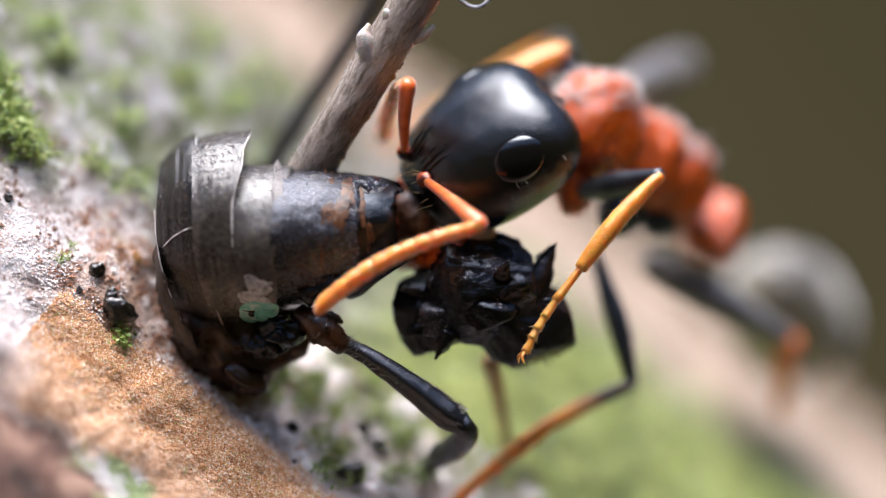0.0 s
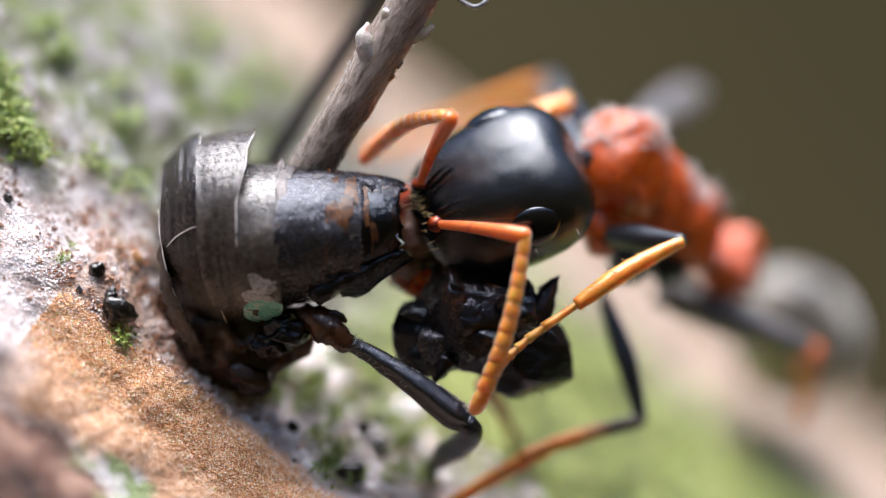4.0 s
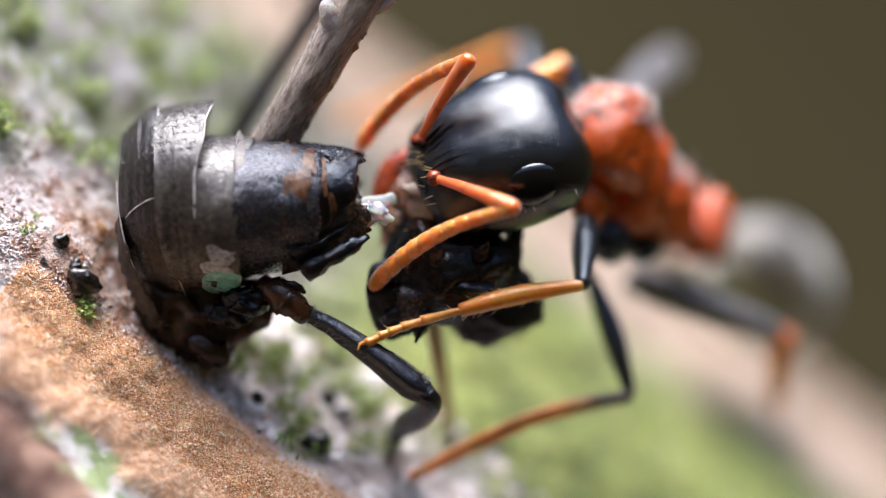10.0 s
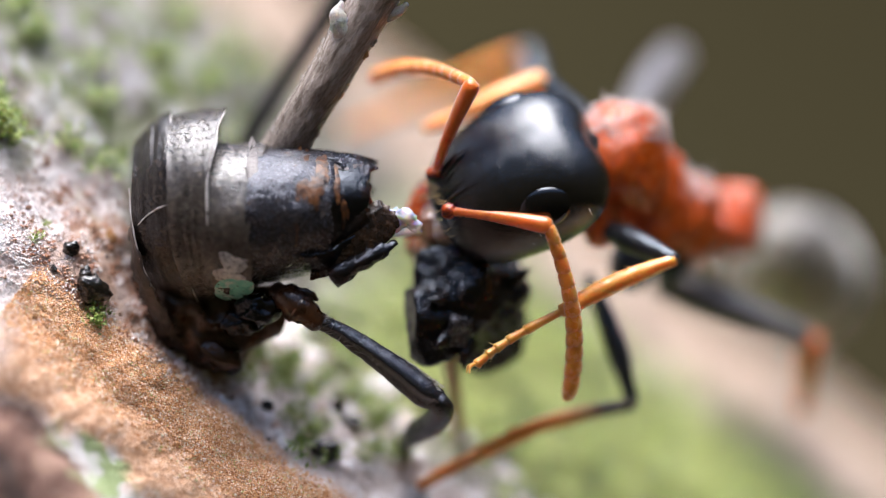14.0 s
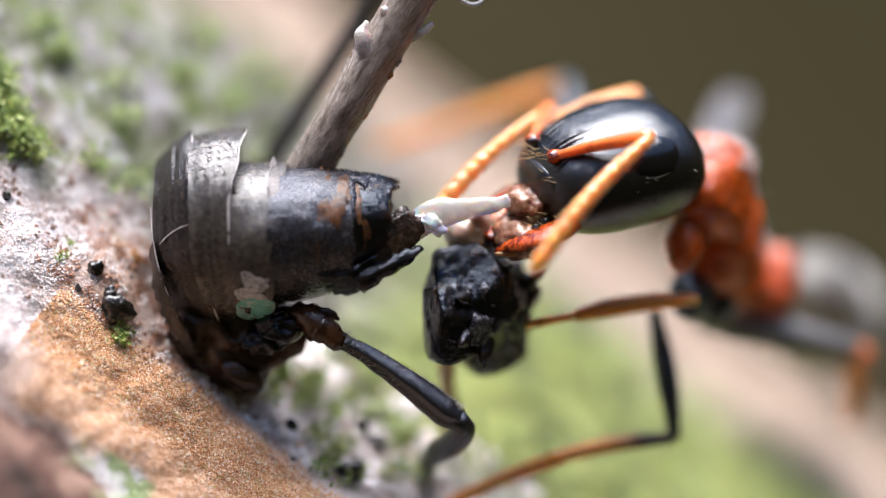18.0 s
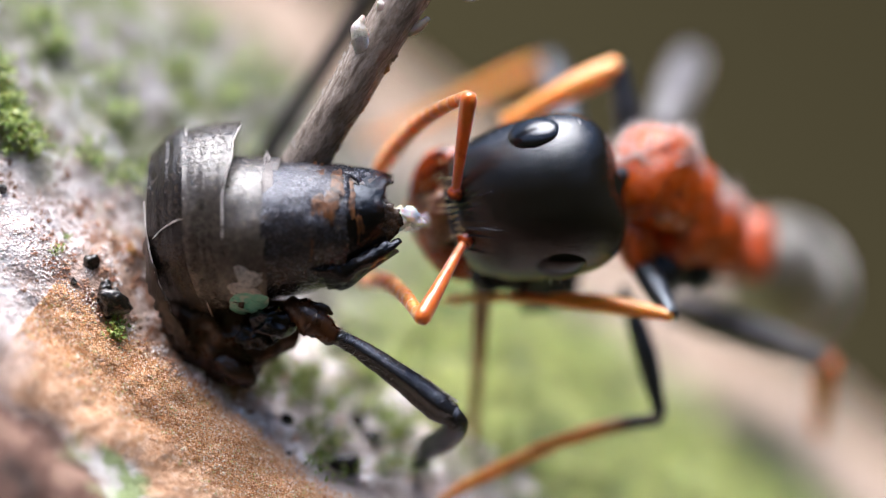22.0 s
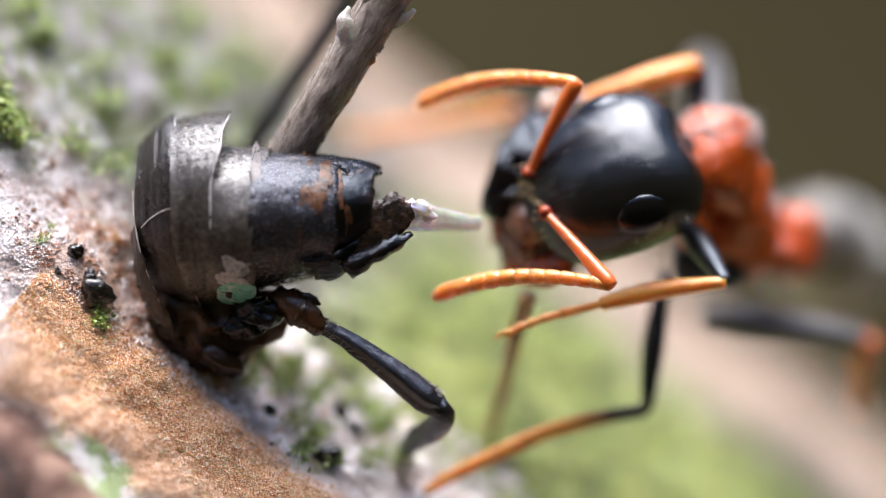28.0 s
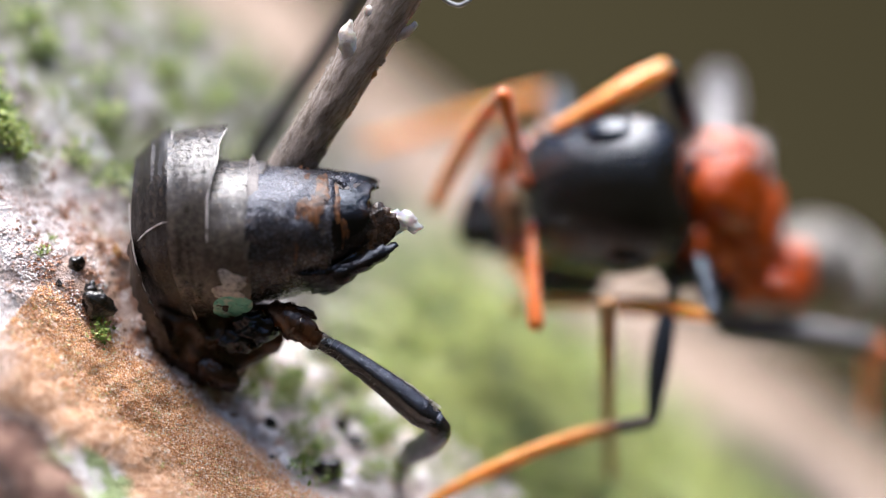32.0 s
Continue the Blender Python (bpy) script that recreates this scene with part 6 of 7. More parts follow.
    walk(funiculus_lower, [(0, at(-95.5, -89.5, -229.6, -68.7, -11.7, -175.3)), (0.5, at(-143.7, -132.8, -225.2, -75.2, -25.1, -175.3)), (1, at(-84.2, -85.7, -227.4, -69.2, 3.3, 162.9)), (1.5, at(-92.6, -30, -221.9, -52.1, 2.4, 159.6)), (2, at(-16.2, -76.7, -195.6, -62, 3.5, 162.3)), (2.5, at(-17.9, -79.2, -197, -126.4, 14.1, 155.5)), (3, at(10.2, -119, -166.8, -169.1, 33.4, 138.7)), (3.5, at(6.8, -117.4, -171, -164.1, 36.6, 142.4)), (5.5, at(36.9, -151.4, -104.6, 125.9, 53.1, 136.2)), (5.67, at(31.5, -136.4, -128.9, -164.2, 46.9, 163.5)), (5.83, at(21.2, -121.9, -152.2, -112.8, 28.8, 167.6)), (6, at(6.5, -109.6, -173.2, -68.5, 14.1, 155.5)), (6.5, at(2.9, -154.9, -158.5, -95.9, 23.7, 150.1)), (7, at(-23.5, -74.7, -200.7, -69.7, 5.1, -179.3)), (7.5, at(-63.6, -254.5, -87.9, -16.8, 18.2, -179.8)), (8, at(-84.7, -108.6, -225.6, -41.7, -10.5, 157.3)), (8.5, at(-100.8, -86.5, -230.6, -29.8, -24.3, 142.3)), (9, at(-18.5, -90.6, -197.2, -18.2, -9.4, 158.4)), (9.5, at(-171.7, -64.4, -227, -45.2, -7.3, 158.1)), (10, at(-20.6, -123.3, -193.3, -29.9, -13.5, 152.7)), (10.5, at(-7.5, -172.6, -157.3, -2.1, 18.2, 142.5)), (11, at(-88.3, -70.3, -228, -33.6, -16.6, 159.2)), (11.5, at(-108, -50.3, -228.9, -37.7, -20.4, 174.3)), (12, at(-48, -89.4, -214.5, -15.7, -27.1, 159.8)), (12.5, at(-5.9, -98.6, -186.6, -69, -1, 174.6)), (13, at(-8.8, -90.3, -189.8, -88.1, 12.2, 159.3)), (13.25, at(-0.7, -99.5, -181.9, -120.2, 29, 159.2)), (13.5, at(6.3, -108.8, -173.6, -159.4, 42.8, 147)), (13.75, at(15.6, -84.9, -166.1, 153.6, 44.3, 128.5)), (14, at(22.5, -59.7, -155.4, 110.6, 35.9, 114.6)), (14.25, at(21, -81.8, -159.6, 179.5, 31.3, 136.7)), (14.5, at(17.3, -102.6, -162.4, -122.3, 12.9, 141.2)), (15.5, at(-12.8, -100.5, -192, -79.1, 0.5, 154.7)), (16.5, at(-45.6, -94.2, -213.1, -37.6, -17.7, 156.3)), (17, at(-7.4, -163.9, -163.7, -27.6, 18.9, 148.3)), (17.5, at(-45.2, -251.2, -64.3, 15.4, 29.7, 145.5)), (17.75, at(-7.9, -198.3, -131.8, -51, 18.2, 145.7)), (18, at(2.3, -123.5, -173.8, -114.5, 13.6, 156.6)), (18.5, at(-31.5, -132.2, -198, -61.4, -7.5, 155.4)), (19, at(4.1, -180, -136.6, -14.2, 5.9, 154.3)), (19.5, at(-65.6, -67.2, -221.3, -61.1, -25.8, 167.2)), (20, at(-39.7, -152.3, -195, -30.2, -5, 145.8)), (20.5, at(-141, -169.6, -210.8, -5.6, -14.3, 149.7)), (21, at(-189.9, -99.8, -221.7, -18.9, -23.1, 157)), (21.5, at(-125.2, -92.9, -232.3, 6.1, -25.1, 170)), (22, at(-202.8, -215.2, -156, 23, -14.4, 119)), (22.5, at(-95.6, -133.8, -222.4, 5.9, -11.4, 158.7)), (23, at(-134.9, -245.5, -139.2, 20.6, -19.7, 145.2)), (23.5, at(-162.2, -246.1, -132.3, 19.8, -17.1, 136.6)), (24, at(-85.4, -105.8, -226.1, -6.8, -25.8, 163.2)), (24.5, at(-124.7, -160.8, -215.5, 4, -14, 141.3)), (25, at(-95.3, -229.5, -157.6, 9.8, -19.1, 148.7)), (25.5, at(-30.6, -76.8, -205.3, -48.6, -6.1, 164.1)), (27.5, at(-83.3, -120.5, -223.1, -14.4, -13.6, 157.6)), (28, at(-72.1, -71.4, -223.7, -38, -26.7, -179.7)), (28.5, at(-59.1, -202.3, -172.1, -2.5, -5, 143.9)), (29, at(-96.1, -21.1, -219.7, -43.4, -32.7, 158.1)), (29.5, at(-21.4, -45.3, -195.1, -8.5, -14.1, -177)), (30, at(-93.9, -90.3, -229.3, -20.8, -30.7, 163)), (30.5, at(-35.5, -17.4, -195.2, -20.5, -17.4, -176.5)), (31, at(-61.9, -48.6, -217.4, -62.8, -14.5, 166.7)), (31.5, at(-174.9, -210, -175.2, -7.6, -16.1, 168.8)), (32, at(-116.1, -167.3, -211.9, 23.1, -22.2, 113.2))])
    walk(pronotum, [(0, at(280.2, 230, 229.5, 0, 14, 56.2)), (1, at(301.4, 230, 172.3, 0, 11.8, 58.1)), (2, at(332.5, 230, 156.8, 0, 12.9, 58.5)), (3, at(313.6, 230, 157.1, 0, 12.3, 57.5)), (6, at(391.8, 230, 152.1, 0, 14.1, 68)), (7, at(427.5, 230, 147.8, 0, 22, 70)), (8, at(482.2, 230, 113.3, 0, 25.5, 70.6)), (9, at(308.2, 230, 209.3, 0, 11.6, 59.2)), (10, at(371.1, 230, 147.4, 0, 16, 63.9)), (11, at(414.1, 230, 121.8, 0, 15.8, 66.1)), (12, at(312.5, 230, 159.6, -0, 11, 58.5)), (13, at(359.1, 230, 137.8, 0, 15.1, 60.2)), (14, at(372.8, 230, 131.1, 0, 15.3, 64.2)), (17, at(453.3, 230, 110.6, 0, 21.4, 69.5)), (18, at(485.1, 230, 105.9, 0, 30.7, 71.4)), (19, at(506, 230, 92.5, 0, 22.2, 74.4)), (20, at(530.5, 230, 88.6, 0, 32.9, 76.9)), (21, at(423.3, 230, 130.9, 0, 14.4, 64.9)), (22, at(396.5, 230, 118.2, 0, 8.2, 63.2)), (23, at(433.5, 230, 114, 0, 2.9, 61)), (24, at(498.5, 230, 132.5, 0, 13.3, 70.1)), (25, at(488.5, 230, 124.5, -0, 10.1, 61.9)), (28, at(530.9, 265, 137.6, 0, 20.2, 70.4)), (29, at(564.3, 272, 126.4, 0, 21.8, 73)), (30, at(582.4, 272, 121.2, 0, 20.2, 76.7)), (31, at(625.1, 307, 111.4, 0, 33.7, 76.4)), (32, at(547.9, 370, 124.9, 0, 21.8, 62.9))])
    walk(propodeum, [(0, at(416.3, 380, 154.8, 0, 31.8, 49.8)), (1, at(406.7, 380, 102.2, 0, 30.9, 52.7)), (2, at(438.4, 380, 76.3, 0, 33, 54.9)), (3, at(424.2, 380, 71.4, -0, 31.1, 51.2)), (6, at(467.3, 380, 61.1, -0, 34.5, 57.2)), (7, at(483.1, 380, 36.5, -0, 39.1, 62.3)), (8, at(522.6, 380, 1.5, 0, 38, 72.3)), (9, at(419, 380, 134.4, 0, 32.2, 52.6)), (10, at(451.2, 380, 56.2, 0, 30.1, 56.6)), (11, at(489.6, 380, 30.6, 0, 27.7, 58.9)), (12, at(417.8, 380, 99.4, 0, 28.4, 51.3)), (13, at(454.4, 380, 56.9, 0, 24, 51.2)), (14, at(473.5, 380, 39.8, 0, 22.4, 51.1)), (17, at(513.9, 380, 9.1, 0, 31.4, 61.5)), (18, at(520.2, 380, -5.6, 0, 33.9, 66.2)), (19, at(520.9, 380, -29.6, 0, 33.2, 70.1)), (20, at(545.7, 380, -33.4, -0, 33.5, 72.2)), (21, at(499, 380, 39.9, -0, 31.6, 62.4)), (22, at(487.5, 380, 47.6, -0, 25.4, 56.4)), (23, at(535, 380, 69, 0, 23.3, 58)), (24, at(554.7, 380, 46.8, 0, 27.5, 62.2)), (25, at(564.9, 380, 54, -0, 25.9, 58.7)), (28, at(577.2, 400, 36.6, 0, 32.1, 56.5)), (29, at(590.9, 404, 15, 0, 36.1, 61.6)), (30, at(598.8, 404, 19.8, 0, 37.2, 66.1)), (31, at(646.7, 424, -20.9, 0, 42.5, 66.3)), (32, at(588.3, 460, 12.8, -0, 49.2, 44))])
    walk(petiole, [(0, at(491.2, 480, 26.8, 0, 25.8, 63.6)), (1, at(491.8, 480, -15.9, 0, 24.1, 62.8)), (2, at(508.3, 480, -41.9, 0, 23.3, 65.5)), (3, at(514.5, 480, -36.5, 0, 22.6, 63.6)), (6, at(552.8, 480, -52.2, 0, 20.2, 65.4)), (7, at(558.6, 480, -81.9, 0, 19.3, 65.3)), (8, at(561.9, 480, -91.6, 0, 12.9, 69.2)), (9, at(499.2, 480, 11.3, 0, 25.1, 64.1)), (10, at(536.2, 480, -26.3, 0, 17.3, 64.6)), (11, at(564.8, 480, -31.4, 0, 14.8, 68.3)), (12, at(513, 480, -13.7, 0, 22.7, 64.6)), (13, at(560.2, 480, -4.9, 0, 12.9, 60.8)), (14, at(574.4, 480, -1.6, 0, 12.2, 62.6)), (17, at(589.3, 480, -63.2, 0, 14.7, 67.2)), (18, at(595.5, 480, -78, -0, 12.8, 67.2)), (19, at(596.4, 480, -81.6, 0, 4.5, 68.2)), (20, at(610.9, 480, -85.3, 0, 6.7, 69.1)), (21, at(553.7, 480, -42.4, -0, 11.9, 71.3)), (22, at(562.8, 480, -24.2, 0, 12.8, 70.3)), (23, at(590, 480, -13.1, 0, 14, 73.3)), (24, at(630.5, 480, -14.7, 0, 11.8, 71.1)), (25, at(640.7, 480, -17.8, 0, 11.7, 70.1)), (28, at(673.3, 480, -24.4, -0, 7.5, 67.3)), (29, at(676.9, 480, -45.8, 0, 5.4, 68.1)), (30, at(674.7, 480, -51.6, 0, 7.7, 69.1)), (31, at(701, 480, -61.5, -0, 2.3, 72.8)), (32, at(662, 480, -58.5, 0, 8.6, 68.2))])
    walk(gaster, [(0, at(644.2, 900, -126.1, -0, 31.2, 74.9)), (1, at(644.5, 900, -159.5, 0, 30.2, 74.9)), (2, at(645.8, 900, -170.2, 0, 28.8, 76.1)), (3, at(651.9, 900, -170.1, 0, 29.4, 76.1)), (6, at(675.5, 900, -149.4, 0, 25.7, 77.3)), (7, at(692.3, 900, -163.4, 0, 23.9, 76.4)), (8, at(690.3, 900, -126.2, 0, 18.5, 76.8)), (9, at(641.9, 900, -136.9, 0, 30.8, 75.7)), (10, at(668.6, 900, -123.1, 0, 25.6, 76.5)), (11, at(666.3, 900, -117.4, 0, 24.6, 79)), (12, at(634.2, 900, -141.6, 0, 28.9, 77.4)), (13, at(714.5, 900, -79.7, 0, 23, 74.8)), (14, at(713.2, 900, -86.9, 0, 24.3, 76)), (17, at(702.3, 900, -139.4, 0, 23.4, 78.1)), (18, at(708.4, 900, -133.3, -0, 21.1, 78.1)), (19, at(699.2, 900, -73.6, 0, 13.4, 78.9)), (20, at(713.9, 900, -98.4, 0, 16.1, 78.9)), (21, at(644.7, 900, -75.5, 0, 18.5, 79.9)), (22, at(643.3, 900, -77.8, 0, 21, 80.7)), (23, at(660.7, 900, -66.4, 0, 21, 81.5)), (24, at(702.4, 900, -67.9, -0, 21, 81.4)), (25, at(723.3, 900, -60.8, 0, 19.8, 80.6)), (28, at(756.8, 900, -35, 0, 15.8, 80.5)), (29, at(760.3, 900, -35.4, -0, 13.2, 80.5)), (30, at(758.3, 900, -52, -0, 14.5, 80.5)), (31, at(763.8, 900, -41.3, -0, 11.9, 82.2)), (32, at(734.6, 900, -59.2, 0, 14.6, 81.4))])
    walk(fore_femur, [(0, at(387.5, 60, 131.5, 0, 8.4, 136.4)), (1, at(383.1, 60, 14.8, 0, -7.9, 131.3)), (2, at(399.1, 60, -10.6, 0, -11.1, 127.9)), (3, at(410.3, 60, 21.8, 0, -1.5, 134.4)), (6, at(452.4, 60, -40.6, 0, -18.6, 126.4)), (7, at(433, 60, -74.8, 0, -30, 110.3)), (8, at(406, 60, -123.9, 0, -35.2, 80.1)), (9, at(400.2, 60, 66.3, 0, -3.6, 133.4)), (10, at(310.5, 60, -119.9, 0, -42.4, 85.9)), (11, at(413.6, 60, -128.4, 0, -37.3, 108.3)), (12, at(398.6, 60, -43.1, 0, -19.7, 132.2)), (13, at(429.5, 60, -64.5, 0, -20.6, 128.8)), (14, at(458.2, 60, -61.3, 0, -17.2, 132.1)), (17, at(501.8, 180, -84, 0, -19.8, 122.3)), (18, at(457.7, 180, -96.2, 0, -25.3, 97.2)), (19, at(468, 180, -125, 0, -30, 93.3)), (20, at(472.5, 180, -113.3, -0, -25.4, 85.6)), (21, at(380.5, 120, -137.2, 0, -42.5, 91.8)), (22, at(419.1, 110, -134.4, -0, -36.4, 115.2)), (23, at(480.3, 110, -73, -0, -17.7, 122.4)), (24, at(368.9, 102, -165.4, 0, -44.5, 61.8)), (25, at(438.7, 94, -152.8, 0, -44.4, 89.7)), (28, at(540.7, 70, -84.8, -0, -31.9, 114.4)), (29, at(554.6, 90, -131, 0, -42.7, 107.7)), (30, at(547.3, 110, -141.7, -0, -45.1, 97.2)), (31, at(642.7, 170, -100.4, 0, -31, 121.6)), (32, at(525.2, 240, -123.5, -0, -51.3, 110.4))])
    walk(fore_tibia, [(0, at(387.5, 60, 131.5, 0, 47.7, -162.4)), (1, at(383.1, 60, 14.8, 0, 37.8, -166.4)), (2, at(399.1, 60, -10.6, 0, 32.5, -166.2)), (3, at(410.3, 60, 21.8, -0, 34.1, -166.4)), (6, at(452.4, 60, -40.6, -0, 17.8, -164.9)), (7, at(433, 60, -74.8, 0, 18.3, -164.7)), (8, at(406, 60, -123.9, 0, 10.3, -162.7)), (9, at(400.2, 60, 66.3, -0, 41.6, -165.8)), (10, at(310.5, 60, -119.9, -0, 11.1, -169.3)), (11, at(413.6, 60, -128.4, -0, 11.5, -170.2)), (12, at(398.6, 60, -43.1, 0, 23.2, -170)), (13, at(429.5, 60, -64.5, 0, 23.3, -171.2)), (14, at(458.2, 60, -61.3, 0, 23.8, -171)), (17, at(501.8, 180, -84, 0, 13.4, -169.3)), (18, at(457.7, 180, -96.2, -0, 7.1, -167.3)), (19, at(468, 180, -125, 0, 3.9, -177.2)), (20, at(472.5, 180, -113.3, 0, 7.4, 175)), (21, at(380.5, 120, -137.2, 0, -4.6, 166.9)), (22, at(419.1, 110, -134.4, -0, -7.3, 166.4)), (23, at(480.3, 110, -73, -0, 8.7, 157.7)), (24, at(368.9, 102, -165.4, -0, -7.6, 154.6)), (25, at(438.7, 94, -152.8, 0, -14.7, 161)), (28, at(540.7, 70, -84.8, -0, 10.2, 174.5)), (29, at(554.6, 90, -131, 0, -3.2, 158)), (30, at(547.3, 110, -141.7, 0, -2.5, 155)), (31, at(642.7, 170, -100.4, -0, 7.1, 152)), (32, at(525.2, 240, -123.5, 0, -5.5, 150))])
    walk(mid_femur, [(0, at(341.6, 250, -243, 0, -70.4, 145.9)), (1, at(400.9, 250, -305.2, 0, -69.8, 147.2)), (2, at(383.8, 250, -310.6, 0, -69.3, 148)), (3, at(354.1, 250, -310.1, 0, -68.9, 148.8)), (6, at(381.2, 250, -325.8, 0, -71, 144.5)), (7, at(393.1, 250, -340.1, 0, -71.4, 143.5)), (8, at(400.4, 250, -349.3, 0, -72.2, 141.3)), (9, at(369.7, 250, -273.8, 0, -70.2, 146.3)), (10, at(399.8, 250, -320, 0, -68.5, 149.5)), (11, at(402.8, 250, -345.4, 0, -70.2, 146.3)), (12, at(382.5, 250, -307.7, 0, -68.5, 149.5)), (13, at(388.4, 250, -324, 0, -67.6, 150.9)), (14, at(386.9, 250, -320.8, 0, -68.5, 149.5)), (17, at(407.2, 250, -331.2, 0, -74.2, 135)), (18, at(418.5, 250, -345.2, 0, -75.6, 128.7)), (19, at(419.1, 250, -344.2, 0, -76, 126.9)), (20, at(418.5, 250, -342.3, 0, -76.6, 123)), (21, at(408, 250, -321, 0, -69.3, 148)), (22, at(402, 250, -318.3, 0, -71, 144.5)), (23, at(403.3, 250, -312.3, 0, -74.9, 132)), (24, at(403.2, 250, -314.2, 0, -77.4, 116.6)), (25, at(407.5, 250, -316.8, 0, -78.4, 104)), (28, at(406.5, 250, -314.8, 0, -76.6, 57)), (29, at(416.2, 250, -321.8, 0, -76.6, 57)), (30, at(413.4, 250, -322.6, 0, -75.6, 51.3)), (31, at(424.7, 250, -322.2, 0, -73.4, 42.3)), (32, at(416.3, 250, -308.9, 0, -76, 53.1))])
    walk(mid_tibia, [(0, at(341.6, 250, -243, -0, 26.2, -163.3)), (1, at(400.9, 250, -305.2, -0, 14.9, -165.7)), (2, at(383.8, 250, -310.6, -0, 14.7, -165.1)), (3, at(354.1, 250, -310.1, 0, 15.9, -163.8)), (6, at(381.2, 250, -325.8, 0, 12.6, -165)), (7, at(393.1, 250, -340.1, 0, 10.2, -165.4)), (8, at(400.4, 250, -349.3, -0, 8.8, -165.7)), (9, at(369.7, 250, -273.8, 0, 20.4, -164.5)), (10, at(399.8, 250, -320, 0, 12.9, -165.7)), (11, at(402.8, 250, -345.4, 0, 9.3, -165.8)), (12, at(382.5, 250, -307.7, -0, 15.2, -165)), (13, at(388.4, 250, -324, 0, 12.7, -165.3)), (14, at(386.9, 250, -320.8, 0, 13.2, -165.2)), (17, at(407.2, 250, -331.2, -0, 11.1, -165.9)), (18, at(418.5, 250, -345.2, 0, 9, -166.3)), (19, at(419.1, 250, -344.2, 0, 9.1, -166.3)), (20, at(418.5, 250, -342.3, 0, 9.3, -166.3)), (21, at(408, 250, -321, -0, 12.5, -166)), (22, at(402, 250, -318.3, 0, 13, -165.8)), (23, at(403.3, 250, -312.3, 0, 13.8, -165.8)), (24, at(403.2, 250, -314.2, 0, 13.5, -165.8)), (25, at(407.5, 250, -316.8, 0, 13.1, -166)), (28, at(406.5, 250, -314.8, 0, 13.4, -165.9)), (29, at(416.2, 250, -321.8, -0, 12.1, -166.2)), (30, at(413.4, 250, -322.6, 0, 12.1, -166.2)), (31, at(424.7, 250, -322.2, 0, 11.9, -166.5)), (32, at(416.3, 250, -308.9, 0, 13.9, -166.2))])
    walk(mid_tarsus, [(0, at(178.9, 201, -326.7, 0, 39.4, 176.1)), (1, at(208.5, 201, -357.8, 0, 28, 176.7)), (2, at(200, 201, -360.5, 0, 28.5, 176.6)), (3, at(185.1, 201, -360.2, 0, 30.6, 176.3)), (6, at(198.7, 201, -368.1, 0, 26.8, 176.5)), (7, at(204.6, 201, -375.3, -0, 24.3, 176.6)), (8, at(208.3, 201, -379.9, 0, 22.7, 176.7)), (9, at(192.9, 201, -342.1, -0, 33.8, 176.4)), (10, at(208, 201, -365.2, 0, 26.4, 176.7)), (11, at(209.5, 201, -377.9, -0, 23.1, 176.7)), (12, at(199.4, 201, -359.1, 0, 28.9, 176.5)), (13, at(202.3, 201, -367.2, -0, 26.6, 176.6)), (14, at(201.5, 201, -365.6, 0, 27.1, 176.6)), (17, at(211.7, 201, -370.8, 0, 24.6, 176.8)), (18, at(217.4, 201, -377.8, 0, 22.3, 176.9)), (19, at(217.6, 201, -377.3, -0, 22.4, 176.9)), (20, at(217.4, 201, -376.4, 0, 22.6, 176.9)), (21, at(212.1, 201, -365.7, 0, 25.8, 176.8)), (22, at(209.1, 201, -364.3, 0, 26.4, 176.7)), (23, at(209.8, 201, -361.4, 0, 27.1, 176.7)), (24, at(209.7, 201, -362.3, 0, 26.8, 176.7)), (25, at(211.9, 201, -363.6, 0, 26.3, 176.8)), (28, at(211.4, 201, -362.6, 0, 26.6, 176.8)), (29, at(216.2, 201, -366.1, 0, 25.2, 176.8)), (30, at(214.8, 201, -366.5, 0, 25.3, 176.8)), (31, at(220.5, 201, -366.3, 0, 24.7, 176.9)), (32, at(216.3, 201, -359.6, 0, 26.7, 176.8))])
    walk(hind_femur, [(0, at(631.4, 500, -164.3, -0, -28, -173.3)), (1, at(636.8, 500, -207.1, 0, -27, -173.5)), (2, at(638.1, 500, -227.9, 0, -26, -172.9)), (3, at(644, 500, -207.1, 0, -24, -172.9)), (6, at(729.1, 500, -166.4, -0, -13, -174.5)), (7, at(735.2, 500, -190.3, 0, -11.5, -174.5)), (8, at(722.7, 500, -185.1, 0, -11, -174)), (9, at(624, 500, -195.5, -0, -27, -172.6)), (10, at(680.6, 500, -213, 0, -20.5, -173.5)), (11, at(688.7, 500, -217.8, 0, -21, -172.6)), (12, at(647.2, 500, -220.7, 0, -23, -173.1)), (13, at(704.7, 500, -201.4, 0, -21.5, -173.5)), (14, at(713.7, 500, -208.6, 0, -21, -173.3)), (17, at(755.1, 500, -177.3, 0, -13, -174.2)), (18, at(760.9, 500, -191.9, 0, -11.5, -174.2)), (19, at(782.9, 500, -164.9, 0, -9, -174.7)), (20, at(776.5, 500, -188.9, 0, -11, -174.2)), (21, at(698.8, 500, -218.2, 0, -20.5, -173.5)), (22, at(707.9, 500, -220.3, 0, -20, -173.5)), (23, at(745.5, 500, -219.6, -0, -19, -173.8)), (24, at(765.7, 500, -179.6, 0, -17, -173.1)), (25, at(775.5, 500, -183.1, -0, -14, -173.1)), (28, at(809.3, 500, -188.5, 0, -7, -173.1)), (29, at(813.3, 500, -178.4, 0, -6, -173.1)), (30, at(811, 500, -174.1, 0, -6, -173.1)), (31, at(801.2, 500, -184.2, 0, -6, -171.3)), (32, at(829.1, 500, -170.3, 0, -6, -174.2))])
